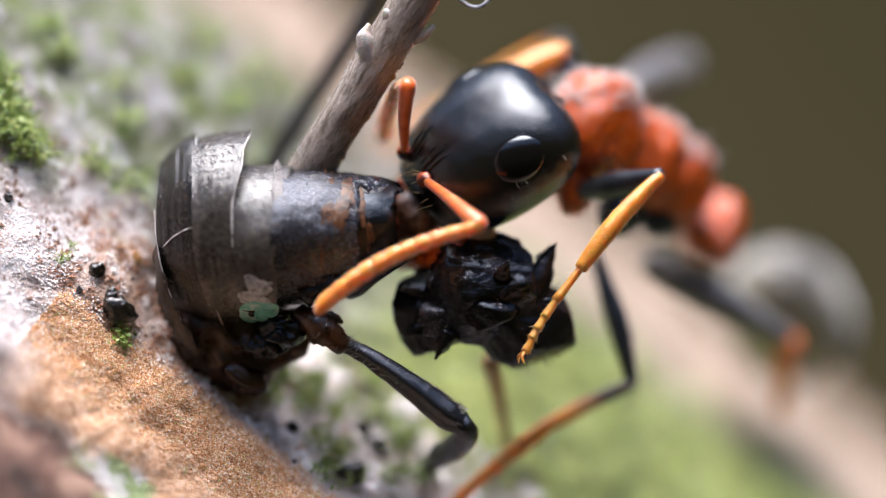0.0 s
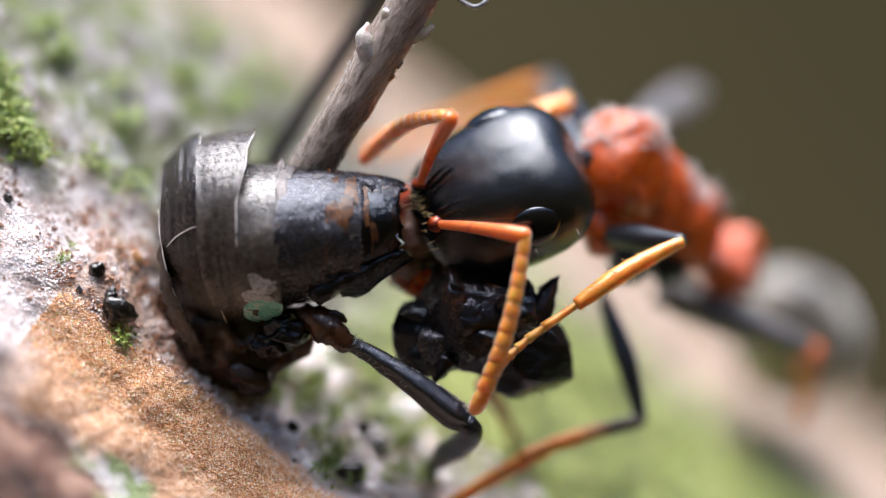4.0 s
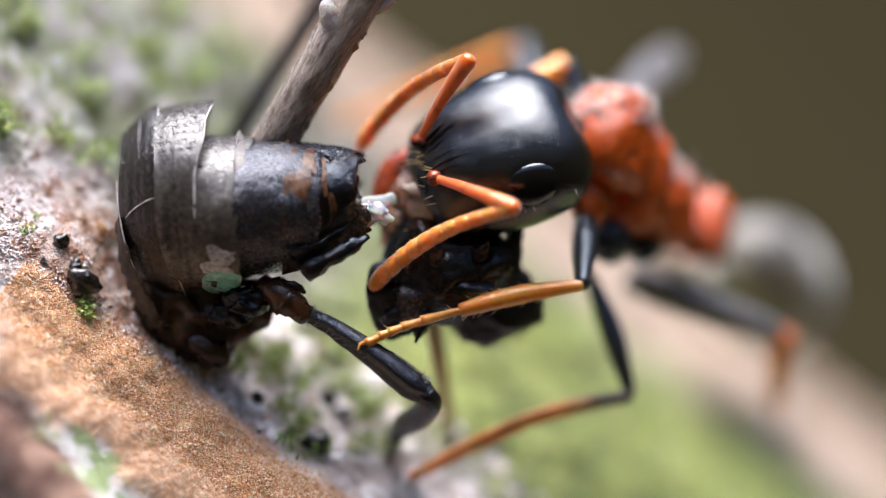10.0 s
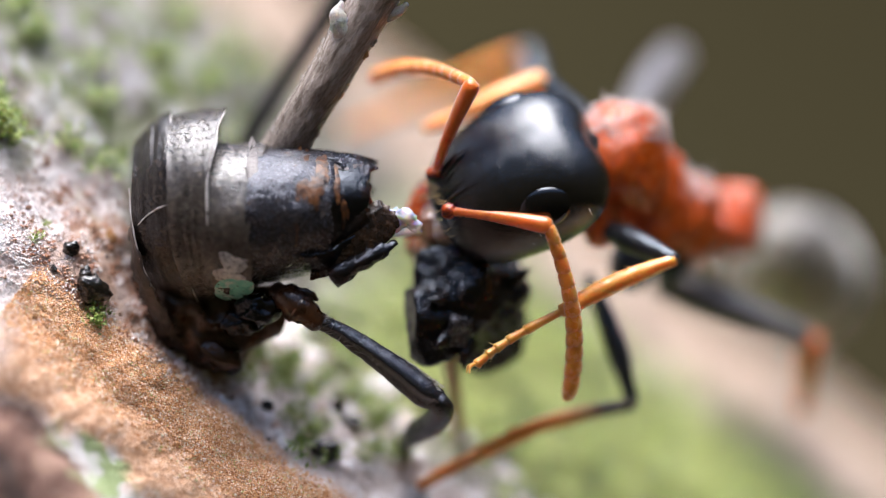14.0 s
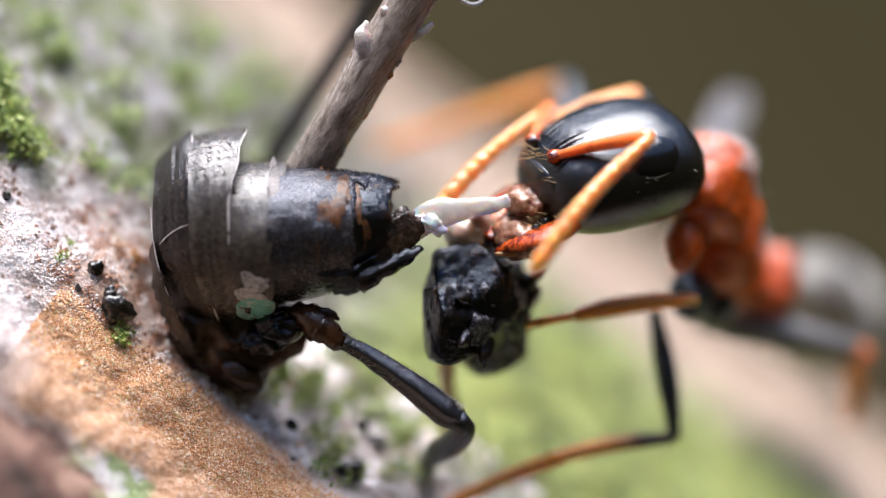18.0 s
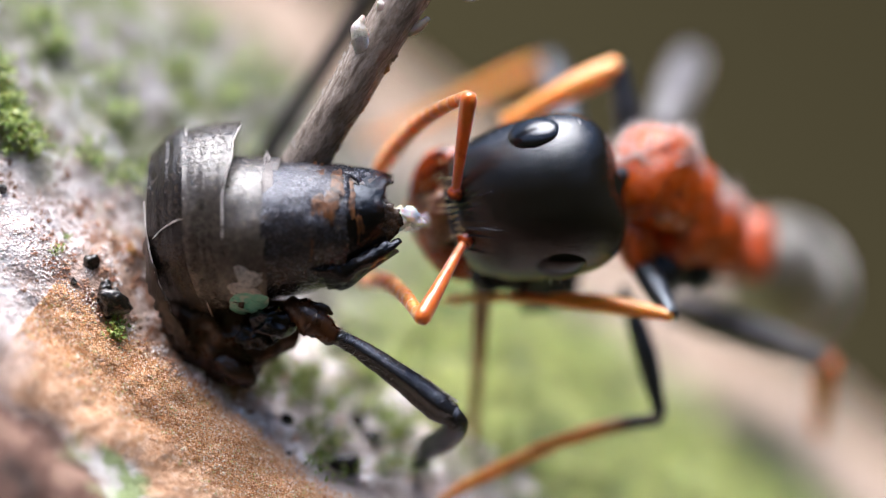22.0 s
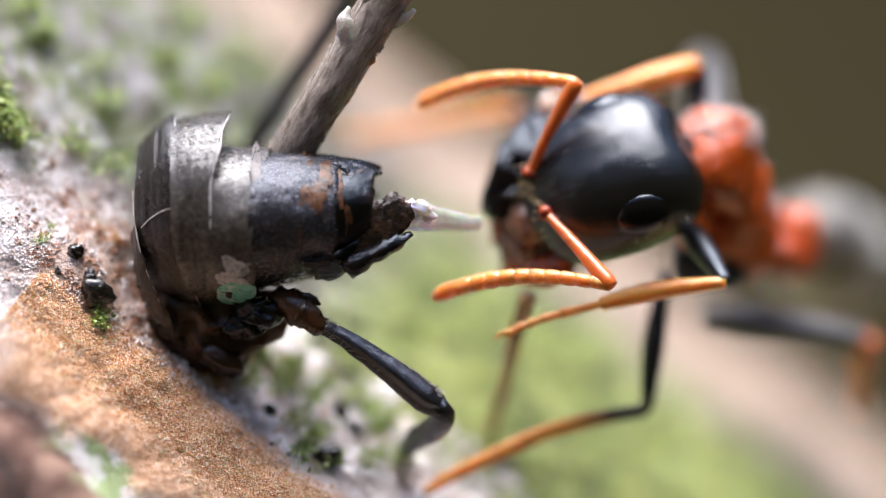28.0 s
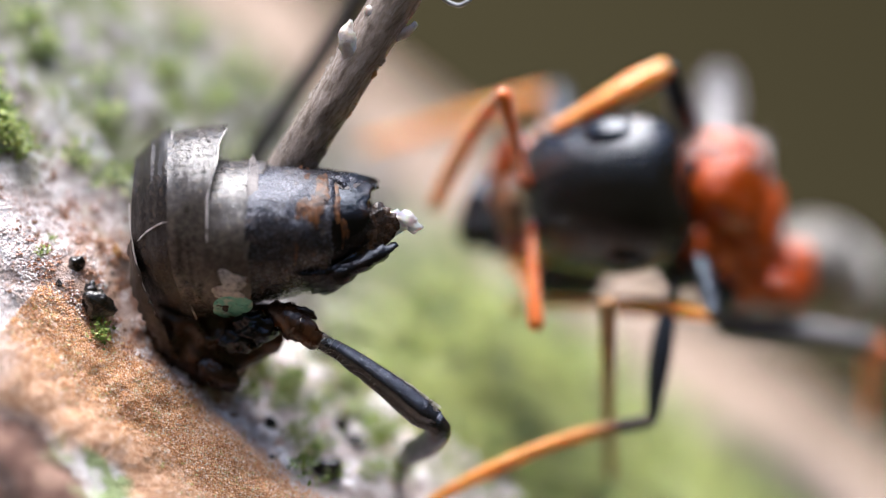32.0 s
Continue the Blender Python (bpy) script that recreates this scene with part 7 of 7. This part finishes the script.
    walk(hind_tibia, [(0, at(631.4, 500, -164.3, 0, 50.8, 94.4)), (1, at(636.8, 500, -207.1, 0, 50.8, 94.4)), (2, at(638.1, 500, -227.9, 0, 50.8, 94.4)), (3, at(644, 500, -207.1, 0, 50.8, 94.4)), (6, at(729.1, 500, -166.4, 0, 50.8, 94.4)), (7, at(735.2, 500, -190.3, 0, 50.8, 94.4)), (8, at(722.7, 500, -185.1, 0, 50.8, 94.4)), (9, at(624, 500, -195.5, 0, 50.8, 94.4)), (10, at(680.6, 500, -213, 0, 50.8, 94.4)), (11, at(688.7, 500, -217.8, 0, 50.8, 94.4)), (12, at(647.2, 500, -220.7, 0, 50.8, 94.4)), (13, at(704.7, 500, -201.4, 0, 50.8, 94.4)), (14, at(713.7, 500, -208.6, 0, 50.8, 94.4)), (17, at(755.1, 500, -177.3, 0, 50.8, 94.4)), (18, at(760.9, 500, -191.9, 0, 50.8, 94.4)), (19, at(782.9, 500, -164.9, 0, 50.8, 94.4)), (20, at(776.5, 500, -188.9, 0, 50.8, 94.4)), (21, at(698.8, 500, -218.2, 0, 50.8, 94.4)), (22, at(707.9, 500, -220.3, 0, 50.8, 94.4)), (23, at(745.5, 500, -219.6, 0, 50.8, 94.4)), (24, at(765.7, 500, -179.6, 0, 50.8, 94.4)), (25, at(775.5, 500, -183.1, 0, 50.8, 94.4)), (28, at(809.3, 500, -188.5, 0, 50.8, 94.4)), (29, at(813.3, 500, -178.4, 0, 50.8, 94.4)), (30, at(811, 500, -174.1, 0, 50.8, 94.4)), (31, at(801.2, 500, -184.2, 0, 50.8, 94.4)), (32, at(829.1, 500, -170.3, 0, 50.8, 94.4))])
    walk(far_fore_femur, [(0, at(220.5, 310, 358.3, 45.6, 75.5, -45.3)), (1, at(206.2, 310, 316.2, 71.9, 64.6, -19.9)), (2, at(237.3, 310, 264.8, 73.2, 56.3, -19.9)), (3, at(228.7, 310, 255, 69.4, 57.7, -24)), (6, at(240.9, 310, 286, 82.7, 45.3, -10.2)), (7, at(225.4, 310, 260.6, 86.5, 29.6, -7)), (8, at(234.8, 310, 267.6, 87, 32.8, -5.5)), (9, at(217.9, 310, 338.1, 70.4, 63.5, -21.7)), (10, at(287, 310, 281.2, 67.4, 67, -24.4)), (11, at(289.4, 310, 270.9, 78.9, 56, -13.3)), (12, at(222.8, 310, 303.5, 69.7, 66.6, -21.9)), (13, at(218.7, 310, 261.3, 81.9, 45.3, -11.3)), (14, at(227.5, 310, 264.9, 82.1, 46.7, -10.7)), (17, at(297.9, 310, 269.7, 82.4, 49.9, -9.8)), (18, at(355.7, 310, 269.8, 79.3, 57.5, -12.6)), (19, at(356.1, 310, 266.9, 81.6, 54.1, -10.3)), (20, at(350.3, 310, 232.2, 84.6, 41.1, -8.1)), (21, at(374.7, 310, 305.1, 23.4, 82, -66.8)), (22, at(327.3, 310, 317.6, 56.1, 78.8, -34.4)), (23, at(318.7, 310, 318.6, 76.2, 67.2, -15)), (24, at(414.3, 310, 306.4, 66.7, 72.5, -24.3)), (25, at(435.2, 310, 308.7, 33.9, 81.7, -56.4)), (28, at(495.7, 310, 305.8, -162.1, 83.9, 107.8)), (29, at(431.5, 310, 288.3, 101.1, 56.1, 13.3)), (30, at(357.7, 310, 287.5, 94.2, 38.2, 6.8)), (31, at(394.4, 310, 271.8, 99.8, 35.2, 16.6)), (32, at(436.5, 310, 327, 143.2, 52.5, 59.3))])
    walk(far_fore_tibia, [(0, at(220.5, 310, 358.3, -85.8, 24.3, -169.9)), (1, at(206.2, 310, 316.2, -86.2, 23.3, -170.3)), (2, at(237.3, 310, 264.8, -86.2, 23.3, -170.3)), (3, at(228.7, 310, 255, -86.4, 22.4, -170.7)), (6, at(240.9, 310, 286, -86.5, 26.3, -172.1)), (7, at(225.4, 310, 260.6, -87.3, 19.6, -172)), (8, at(234.8, 310, 267.6, -86.9, 24.8, -172.6)), (9, at(217.9, 310, 338.1, -85.9, 28.1, -171.4)), (10, at(287, 310, 281.2, -84.9, 33.1, -170.8)), (11, at(289.4, 310, 270.9, -83.9, 34.9, -169.5)), (12, at(222.8, 310, 303.5, -85.9, 26.2, -170.7)), (13, at(218.7, 310, 261.3, -86.9, 20.7, -171.4)), (14, at(227.5, 310, 264.9, -86.5, 22.2, -170.7)), (17, at(297.9, 310, 269.7, -87.4, 21.9, -173)), (18, at(355.7, 310, 269.8, -87.7, 18.2, -172.6)), (19, at(356.1, 310, 266.9, -88.1, 14.7, -172.6)), (20, at(350.3, 310, 232.2, -87.7, 18.2, -172.6)), (21, at(374.7, 310, 305.1, -87.7, 26.4, -174.9)), (22, at(327.3, 310, 317.6, -87.7, 26, -174.8)), (23, at(318.7, 310, 318.6, -85.7, 37.8, -173)), (24, at(414.3, 310, 306.4, -87.2, 22.7, -172.8)), (25, at(435.2, 310, 308.7, -87.8, 22.2, -174.3)), (28, at(495.7, 310, 305.8, -87.9, 16.5, -172.8)), (29, at(431.5, 310, 288.3, -89.3, 14, -177)), (30, at(357.7, 310, 287.5, -88.9, 17.6, -176.4)), (31, at(394.4, 310, 271.8, -88.4, 25.6, -176.2)), (32, at(436.5, 310, 327, -85.8, 28.7, -171.4))])
    walk(far_mid_femur, [(0, at(210.4, 700, 372.6, 0, 35.4, -78)), (1, at(206.2, 700, 334.7, 0, 37.8, -78)), (2, at(196.3, 700, 318.6, 0, 36.6, -78)), (3, at(192.8, 700, 308.6, 0, 36.6, -78)), (6, at(215.7, 700, 303.8, 0, 36.1, -78)), (7, at(168.3, 700, 288, 0, 33.4, -78)), (8, at(230.4, 700, 295.4, 0, 39.5, -78)), (9, at(207.7, 700, 352, 0, 35.1, -78)), (10, at(210.8, 700, 320.2, 0, 39.4, -78)), (11, at(202.7, 700, 309.5, 0, 38.2, -78)), (12, at(202.4, 700, 337.5, 0, 37.7, -78)), (13, at(203.6, 700, 325.5, 0, 39.3, -78)), (14, at(202.1, 700, 324, 0, 39.8, -78)), (17, at(221.8, 700, 302.9, 0, 39.5, -78)), (18, at(229.1, 700, 297.9, 0, 40.6, -78)), (19, at(208.3, 700, 295.1, 0, 41.3, -78)), (20, at(213, 700, 259.4, 0, 36.9, -78)), (21, at(216.9, 700, 323.5, 0, 39, -78)), (22, at(205, 700, 330.9, 0, 39, -78)), (23, at(211.8, 700, 326.8, 0, 33.6, -78)), (24, at(221, 700, 319.2, 0, 34.6, -78)), (25, at(232.1, 700, 316.8, 0, 33.6, -78)), (28, at(190.3, 700, 233.1, 0, 23.5, -78)), (29, at(192, 700, 277.2, 0, 30.7, -78)), (30, at(220.7, 700, 267.2, 0, 30.2, -78)), (31, at(248.2, 700, 245.7, 0, 31.8, -78)), (32, at(239.2, 700, 286, 0, 37.1, -78))])
    walk(far_mid_tibia, [(0, at(210.4, 700, 372.6, -0, 29, 168.8)), (1, at(206.2, 700, 334.7, 0, 24.3, 168.7)), (2, at(196.3, 700, 318.6, -0, 22.6, 168.4)), (3, at(192.8, 700, 308.6, 0, 21.3, 168.2)), (6, at(215.7, 700, 303.8, -0, 19.4, 169)), (7, at(168.3, 700, 288, 0, 19.5, 167.3)), (8, at(230.4, 700, 295.4, -0, 17.5, 169.4)), (9, at(207.7, 700, 352, 0, 26.6, 168.7)), (10, at(210.8, 700, 320.2, 0, 22, 168.8)), (11, at(202.7, 700, 309.5, -0, 20.9, 168.6)), (12, at(202.4, 700, 337.5, 0, 24.9, 168.6)), (13, at(203.6, 700, 325.5, -0, 23.2, 168.6)), (14, at(202.1, 700, 324, 0, 23, 168.6)), (17, at(221.8, 700, 302.9, -0, 19, 169.2)), (18, at(229.1, 700, 297.9, 0, 17.9, 169.4)), (19, at(208.3, 700, 295.1, 0, 18.5, 168.8)), (20, at(213, 700, 259.4, 0, 12.8, 168.9)), (21, at(216.9, 700, 323.5, -0, 22.1, 169)), (22, at(205, 700, 330.9, 0, 23.9, 168.7)), (23, at(211.8, 700, 326.8, 0, 22.9, 168.9)), (24, at(221, 700, 319.2, 0, 21.3, 169.2)), (25, at(232.1, 700, 316.8, 0, 20.4, 169.5)), (28, at(190.3, 700, 233.1, 0, 9.3, 168.2)), (29, at(192, 700, 277.2, 0, 16.5, 168.2)), (30, at(220.7, 700, 267.2, 0, 13.7, 169.2)), (31, at(248.2, 700, 245.7, 0, 9.7, 169.9)), (32, at(239.2, 700, 286, 0, 15.8, 169.7))])
    walk(far_hind_femur, [(0, at(449.7, 760, 347.8, -66.9, 12.7, -117.1)), (1, at(450.6, 760, 304.2, -60.6, 14.8, -114.5)), (2, at(451.3, 760, 293.6, -53.2, 16, -110.2)), (3, at(447.6, 760, 288.5, -57.8, 15, -112.4)), (6, at(502.4, 760, 273, -55.3, 13.8, -109)), (7, at(517.9, 760, 237, -60.8, 9.2, -106)), (8, at(548.6, 760, 222.3, -45.4, 12.4, -102.3)), (9, at(447.2, 760, 332.3, -60.9, 13.7, -113.1)), (10, at(486.6, 760, 299.2, -49, 18.1, -109.7)), (11, at(494.3, 760, 293.9, -35.1, 21.5, -104.4)), (12, at(452, 760, 327.5, -51.4, 19.9, -113.1)), (13, at(473.9, 760, 315.4, -44, 21.7, -109.6)), (14, at(477.9, 760, 319.1, -39.8, 23.2, -108.2)), (17, at(524.1, 760, 282.4, -32.1, 21.5, -103)), (18, at(546.5, 760, 266.8, -30.7, 20.1, -101.5)), (19, at(536.8, 760, 284.8, -15.6, 24.7, -96.6)), (20, at(541.1, 760, 259.6, -8.9, 21.9, -93.4)), (21, at(492.8, 760, 303.5, -31.6, 21.7, -102.8)), (22, at(470.2, 760, 337.4, -27.2, 27.7, -103.4)), (23, at(482.3, 760, 348.9, -18.6, 30, -99.5)), (24, at(512.5, 760, 331.2, -9, 25.7, -93.9)), (25, at(507.9, 760, 338.7, -10.2, 27.7, -94.8)), (28, at(517.6, 760, 319.9, 1.4, 25.8, -89.4)), (29, at(551.2, 760, 297.7, 1.4, 24.6, -89.4)), (30, at(538.3, 760, 302.7, 14.2, 26.1, -83.7)), (31, at(554.8, 760, 281.2, 26.3, 26.6, -77.6)), (32, at(546.1, 760, 316.4, -3.7, 37.5, -92.3))])
    walk(torn_thorax, [(0, at(94.4, 84, -104.6, 0, 0, 0)), (1, at(72, 84, -120.6, 0, 10, 0)), (2, at(75.9, 84, -131.3, 0, 7.5, 0)), (3, at(97.1, 84, -150.6, 0, 5, 0)), (6, at(84.5, 84, -165.7, 0, 0, 0)), (7, at(94.7, 84, -210.9, 0, -2.5, 30)), (8, at(79.4, 84, -166.5, 0, -5, 38)), (9, at(99.9, 100.5, -150.2, 0, -3.7, 12)), (10, at(105, 117, -124.3, 0, -2.5, 12)), (11, at(92.7, 133.5, -149.9, 0, -1.2, 12)), (12, at(92.8, 150, -123.1, 0, 0, 12)), (13, at(104.1, 170, -156.8, 0, -1, 35)), (14, at(105.5, 190, -158.8, 0, -2, 52)), (17, at(112.2, 160, -121.6, 0, -5, 55)), (18, at(78.8, 150, -125.3, 0, 0, 62)), (19, at(73.7, 150, -106.6, 0, 0, 68)), (20, at(93.7, 150, -102.3, 0, 0, 55)), (21, at(135, 250, -46, 0, 2.5, 55)), (22, at(176, 280, -18, 0, 5, 55)), (23, at(206, 290, -10, 0, 7.5, 55)), (24, at(240, 270, 0, 0, 10, 55)), (25, at(252, 280, 10, 0, 12.5, 50)), (28, at(255, 290, 58, 0, 20, 40)), (29, at(225, 300, -25, 0, 21.2, 40)), (30, at(196, 300, -22, 0, 22.5, 40)), (31, at(175, 320, -18, 0, 23.8, 38)), (32, at(232.9, 500, 19.3, 0, 25, 20))])
    walk(hanging_leg, [(0, at(87.1, 200, -211.8, 0, 35.4, 81.1)), (1, at(92.7, 200, -233, 0, 32, 69.1)), (2, at(68.4, 200, -223.5, 0, 33.7, 67.9)), (3, at(84.6, 200, -253, 0, 22.1, 75.6)), (6, at(45.5, 200, -253.1, 0, 24.2, 73.1)), (7, at(31.9, 200, -278.7, 0, 25.2, 87)), (8, at(19, 200, -251, -0, 35.7, 84.3)), (9, at(43.9, 200, -222.2, 0, 44.1, 85.5)), (10, at(44.6, 200, -195.7, 0, 46.5, 80.1)), (11, at(32.3, 200, -201.1, -0, 44.8, 77.3)), (12, at(52.5, 200, -184.2, -0, 48, 82.8)), (13, at(48.5, 200, -225.7, 0, 42.4, 82.8)), (14, at(56.9, 200, -232.5, 0, 40.9, 84.2)), (17, at(36.4, 200, -212.8, 0, 42.5, 85.7)), (18, at(8, 200, -216.5, 0, 37.5, 87.2)), (19, at(7.8, 200, -189.9, 0, 39.2, 87.2)), (20, at(23, 200, -173.3, 0, 46.8, 88.6)), (21, at(22.1, 200, -132.1, 0, 35.5, 88.5)), (22, at(82, 200, -94.5, 0, 54.6, 95.4)), (23, at(154.1, 200, -123.9, 0, 49, 108.9)), (24, at(158.8, 200, -136.4, 0, 45.4, 107.5)), (25, at(148.4, 200, -118.2, -0, 50, 100.9)), (28, at(186.6, 200, -128.2, 0, 47, 105.7)), (29, at(200.3, 200, -130.9, -0, 45.4, 108.1)), (30, at(217.7, 200, -126.1, 0, 47.1, 105.4)), (31, at(203.5, 200, -96.1, 0, 50.9, 110.5)), (32, at(331.9, 200, -111.5, -0, 56.5, 86.4))])
    walk(dead_ant, [(0, at(0, 0, 0, 0, -0, 0)), (0.5, at(1.4, 0, -1.1, 0, -0, 0)), (1, at(-3.5, 0, -0.6, 0, -0, 0)), (1.5, at(4.9, 0, 0.9, 0, -0, 0)), (2, at(4.6, 0, -0.8, 0, -0, 0)), (2.5, at(5.4, 0, -1.2, 0, -0, 0)), (3, at(5.2, 0, -0.3, 0, -0, 0)), (3.5, at(7.7, 0, 0.8, 0, -0, 0)), (5.5, at(5.7, 0, 0.8, 0, -0, 0)), (6, at(1.4, 0, 0.4, 0, -0, 0)), (6.5, at(5.4, 0, 2.1, 0, -0, 0)), (7, at(1.7, 0, 1.3, 0, -0, 0)), (7.5, at(-0.7, 0, 1.1, 0, -0, 0)), (8, at(0.2, 0, 1, 0, -0, 0)), (8.5, at(-2.3, 0, 0.1, 0, -0, 0)), (9, at(-1.6, 0, -0.7, 0, -0, 0)), (9.5, at(-2, 0, -0.5, 0, -0, 0)), (10, at(-2.6, 0, -0, 0, -0, 0)), (10.5, at(-0.7, 0, 1.2, 0, -0, 0)), (11, at(-1.2, 0, -0.5, 0, -0, 0)), (11.5, at(-2.6, 0, 0, 0, -0, 0)), (12, at(-2.1, 0, -0.2, 0, -0, 0)), (12.5, at(-2.9, 0, 0.5, 0, -0, 0)), (13, at(-0.9, 0, 0.1, 0, -0, 0)), (13.5, at(2.9, 0, 2.3, 0, -0, 0)), (14, at(1.8, 0, 0.8, 0, -0, 0)), (14.5, at(2.2, 0, 1.3, 0, -0, 0)), (16.5, at(-3.9, 0, 1, 0, -0, 0)), (17, at(0.5, 0, 1.2, 0, -0, 0)), (17.5, at(-2.5, 0, 1.8, 0, -0, 0)), (18, at(-3.9, 0, 1.1, 0, -0, 0)), (18.5, at(-3.5, 0, 1, 0, -0, 0)), (19, at(-1.7, 0, 1.8, 0, -0, 0)), (19.5, at(-2.7, 0, 1.2, 0, -0, 0)), (20, at(-4.7, 0, 1.4, 0, -0, 0)), (20.5, at(-5.4, 0, 0.6, 0, -0, 0)), (21, at(-7, 0, 1.3, 0, -0, 0)), (21.5, at(-7.5, 0, 0.2, 0, -0, 0)), (22, at(-7.8, 0, 0.8, 0, -0, 0)), (22.5, at(-6.4, 0, 1.8, 0, -0, 0)), (23, at(-7.6, 0, -0.2, 0, -0, 0)), (23.5, at(-6.8, 0, 1.1, 0, -0, 0)), (24, at(-6.2, 0, 0.3, 0, -0, 0)), (24.5, at(-6.3, 0, 0.4, 0, -0, 0)), (25, at(-6.5, 0, 0.9, 0, -0, 0)), (25.5, at(-6.2, 0, 0.9, 0, -0, 0)), (27.5, at(-1.2, 0, 1.9, 0, -0, 0)), (28, at(-1.3, 0, 1.8, 0, -0, 0)), (28.5, at(-1.4, 0, 1.7, 0, -0, 0)), (29, at(-2.2, 0, 1.2, 0, -0, 0)), (29.5, at(-3.9, 0, 1.8, 0, -0, 0)), (30, at(-0.3, 0, 1.9, 0, -0, 0)), (30.5, at(-4.9, 0, 3.5, 0, -0, 0)), (31, at(-7.6, 0, 0.9, 0, -0, 0)), (31.5, at(-8.7, 0, 1.5, 0, -0, 0)), (32, at(-9.2, 0, 0.6, 0, -0, 0))])
    walk(torn_strip, [(0, at(-101.6, 0, -18.9, 0, -0, 0)), (3, at(-108.8, 0, -19.1, 0, -0, 0)), (6, at(-41.8, 0, -9.6, 0, -0, 0)), (7, at(-50.2, 0, 3.7, 0, -0, 0)), (8, at(-43.5, 0, -6.1, 0, -0, 0)), (9, at(-37.8, 0, -28.3, 0, -0, 0)), (10, at(-35, 0, -27.4, 0, -0, 0)), (11, at(-38.7, 0, -25.4, 0, -0, 0)), (12, at(-43, 0, -26.1, 0, -0, 0)), (13, at(-12.9, 0, -32.7, 0, -0, 0)), (14, at(-7.2, 0, -24.9, 0, -0, 0)), (17, at(8.4, 0, 3.9, 0, -0, 0)), (18, at(0, 0, 0, 0, -0, 0)), (19, at(14.5, 0, 6, 0, -0, 0)), (20, at(-4.5, 0, 2.5, 0, -0, 0)), (21, at(-23.5, 0, 6.5, 0, -0, 0)), (22, at(-26.7, 0, 3.9, 0, -0, 0)), (23, at(-24.5, 0, -4, 0, -0, 0)), (24, at(-17.6, 0, -3.3, 0, -0, 0)), (25, at(-14.2, 0, 0.6, 0, -0, 0)), (28, at(14.3, 0, 0, 0, -0, 0)), (29, at(13.1, 0, 1.9, 0, -0, 0)), (30, at(13.1, 0, 1.1, 0, -0, 0)), (31, at(2.1, 0, 6.4, 0, -0, 0)), (32, at(-5.9, 0, 6.4, 0, -0, 0))])
    walk(tissue_strand, [(0, at(-225.2, 82, 16.1, -90, -0, 180)), (1, at(-228.8, 82, 15.5, -90, -0, 180)), (2, at(-220.6, 82, 15.3, -90, -0, 180)), (3, at(-220, 82, 15.8, -90, -0, 180)), (6, at(58.4, 48.7, 18, -89.8, 3, -176.7)), (7, at(61.4, 58.2, 98.4, -88.5, 16.8, -174.7)), (8, at(143.1, 14.8, 54.4, -90.4, 7.6, 176.8)), (9, at(-23.9, 98.5, 4.7, -87.6, 6.2, -159)), (10, at(-2.5, 72.5, 44.3, -86.6, 16.8, -168.4)), (11, at(38.1, 87, 37.3, -87.3, 11.8, -167)), (12, at(-53.9, 94.7, 1.4, -87.9, 5, -157.1)), (13, at(-19.6, 78, 21.6, -85.6, 14.7, -163.3)), (14, at(22.8, 104.3, 0.5, -88.8, 3.1, -158.8)), (17, at(103.1, 45.1, 47.5, -89.7, 6.6, -177.4)), (18, at(140.2, 12.6, 86.8, -91, 13.6, 175.9)), (19, at(132.6, 38, 58.1, -89.9, 7.6, -179.2)), (20, at(195, 16.8, 60.6, -90.3, 6.8, 177.2)), (21, at(29, 118.1, 62.7, -86, 10.2, -158.4)), (22, at(3, 118.8, 40.9, -87.3, 6.1, -155.9)), (23, at(42.8, 130.5, -8.3, -91.8, -4.2, -157)), (24, at(121.9, 106.6, 52.7, -88.1, 7.7, -166.3)), (25, at(86.6, 77.2, 42.5, -89, 5.9, -170.6)), (28, at(122.5, 117.4, 19.9, -90.6, -1.1, -152.1)), (29, at(124.5, 103.1, 57.8, -85.9, 9.4, -156.4)), (30, at(126.6, 108.8, 17.3, -91, -2.2, -154.9)), (31, at(105, 103.4, 75.1, -84.2, 13.2, -155.9)), (31.2, at(75, 103.4, 80.1, -84.2, 13.2, -155.9)), (31.5, at(-234.4, 82, 16.7, -84.2, 13.2, -155.9)), (32, at(-234.5, 82, 16.7, -84.2, 13.2, -155.9))])


motions()
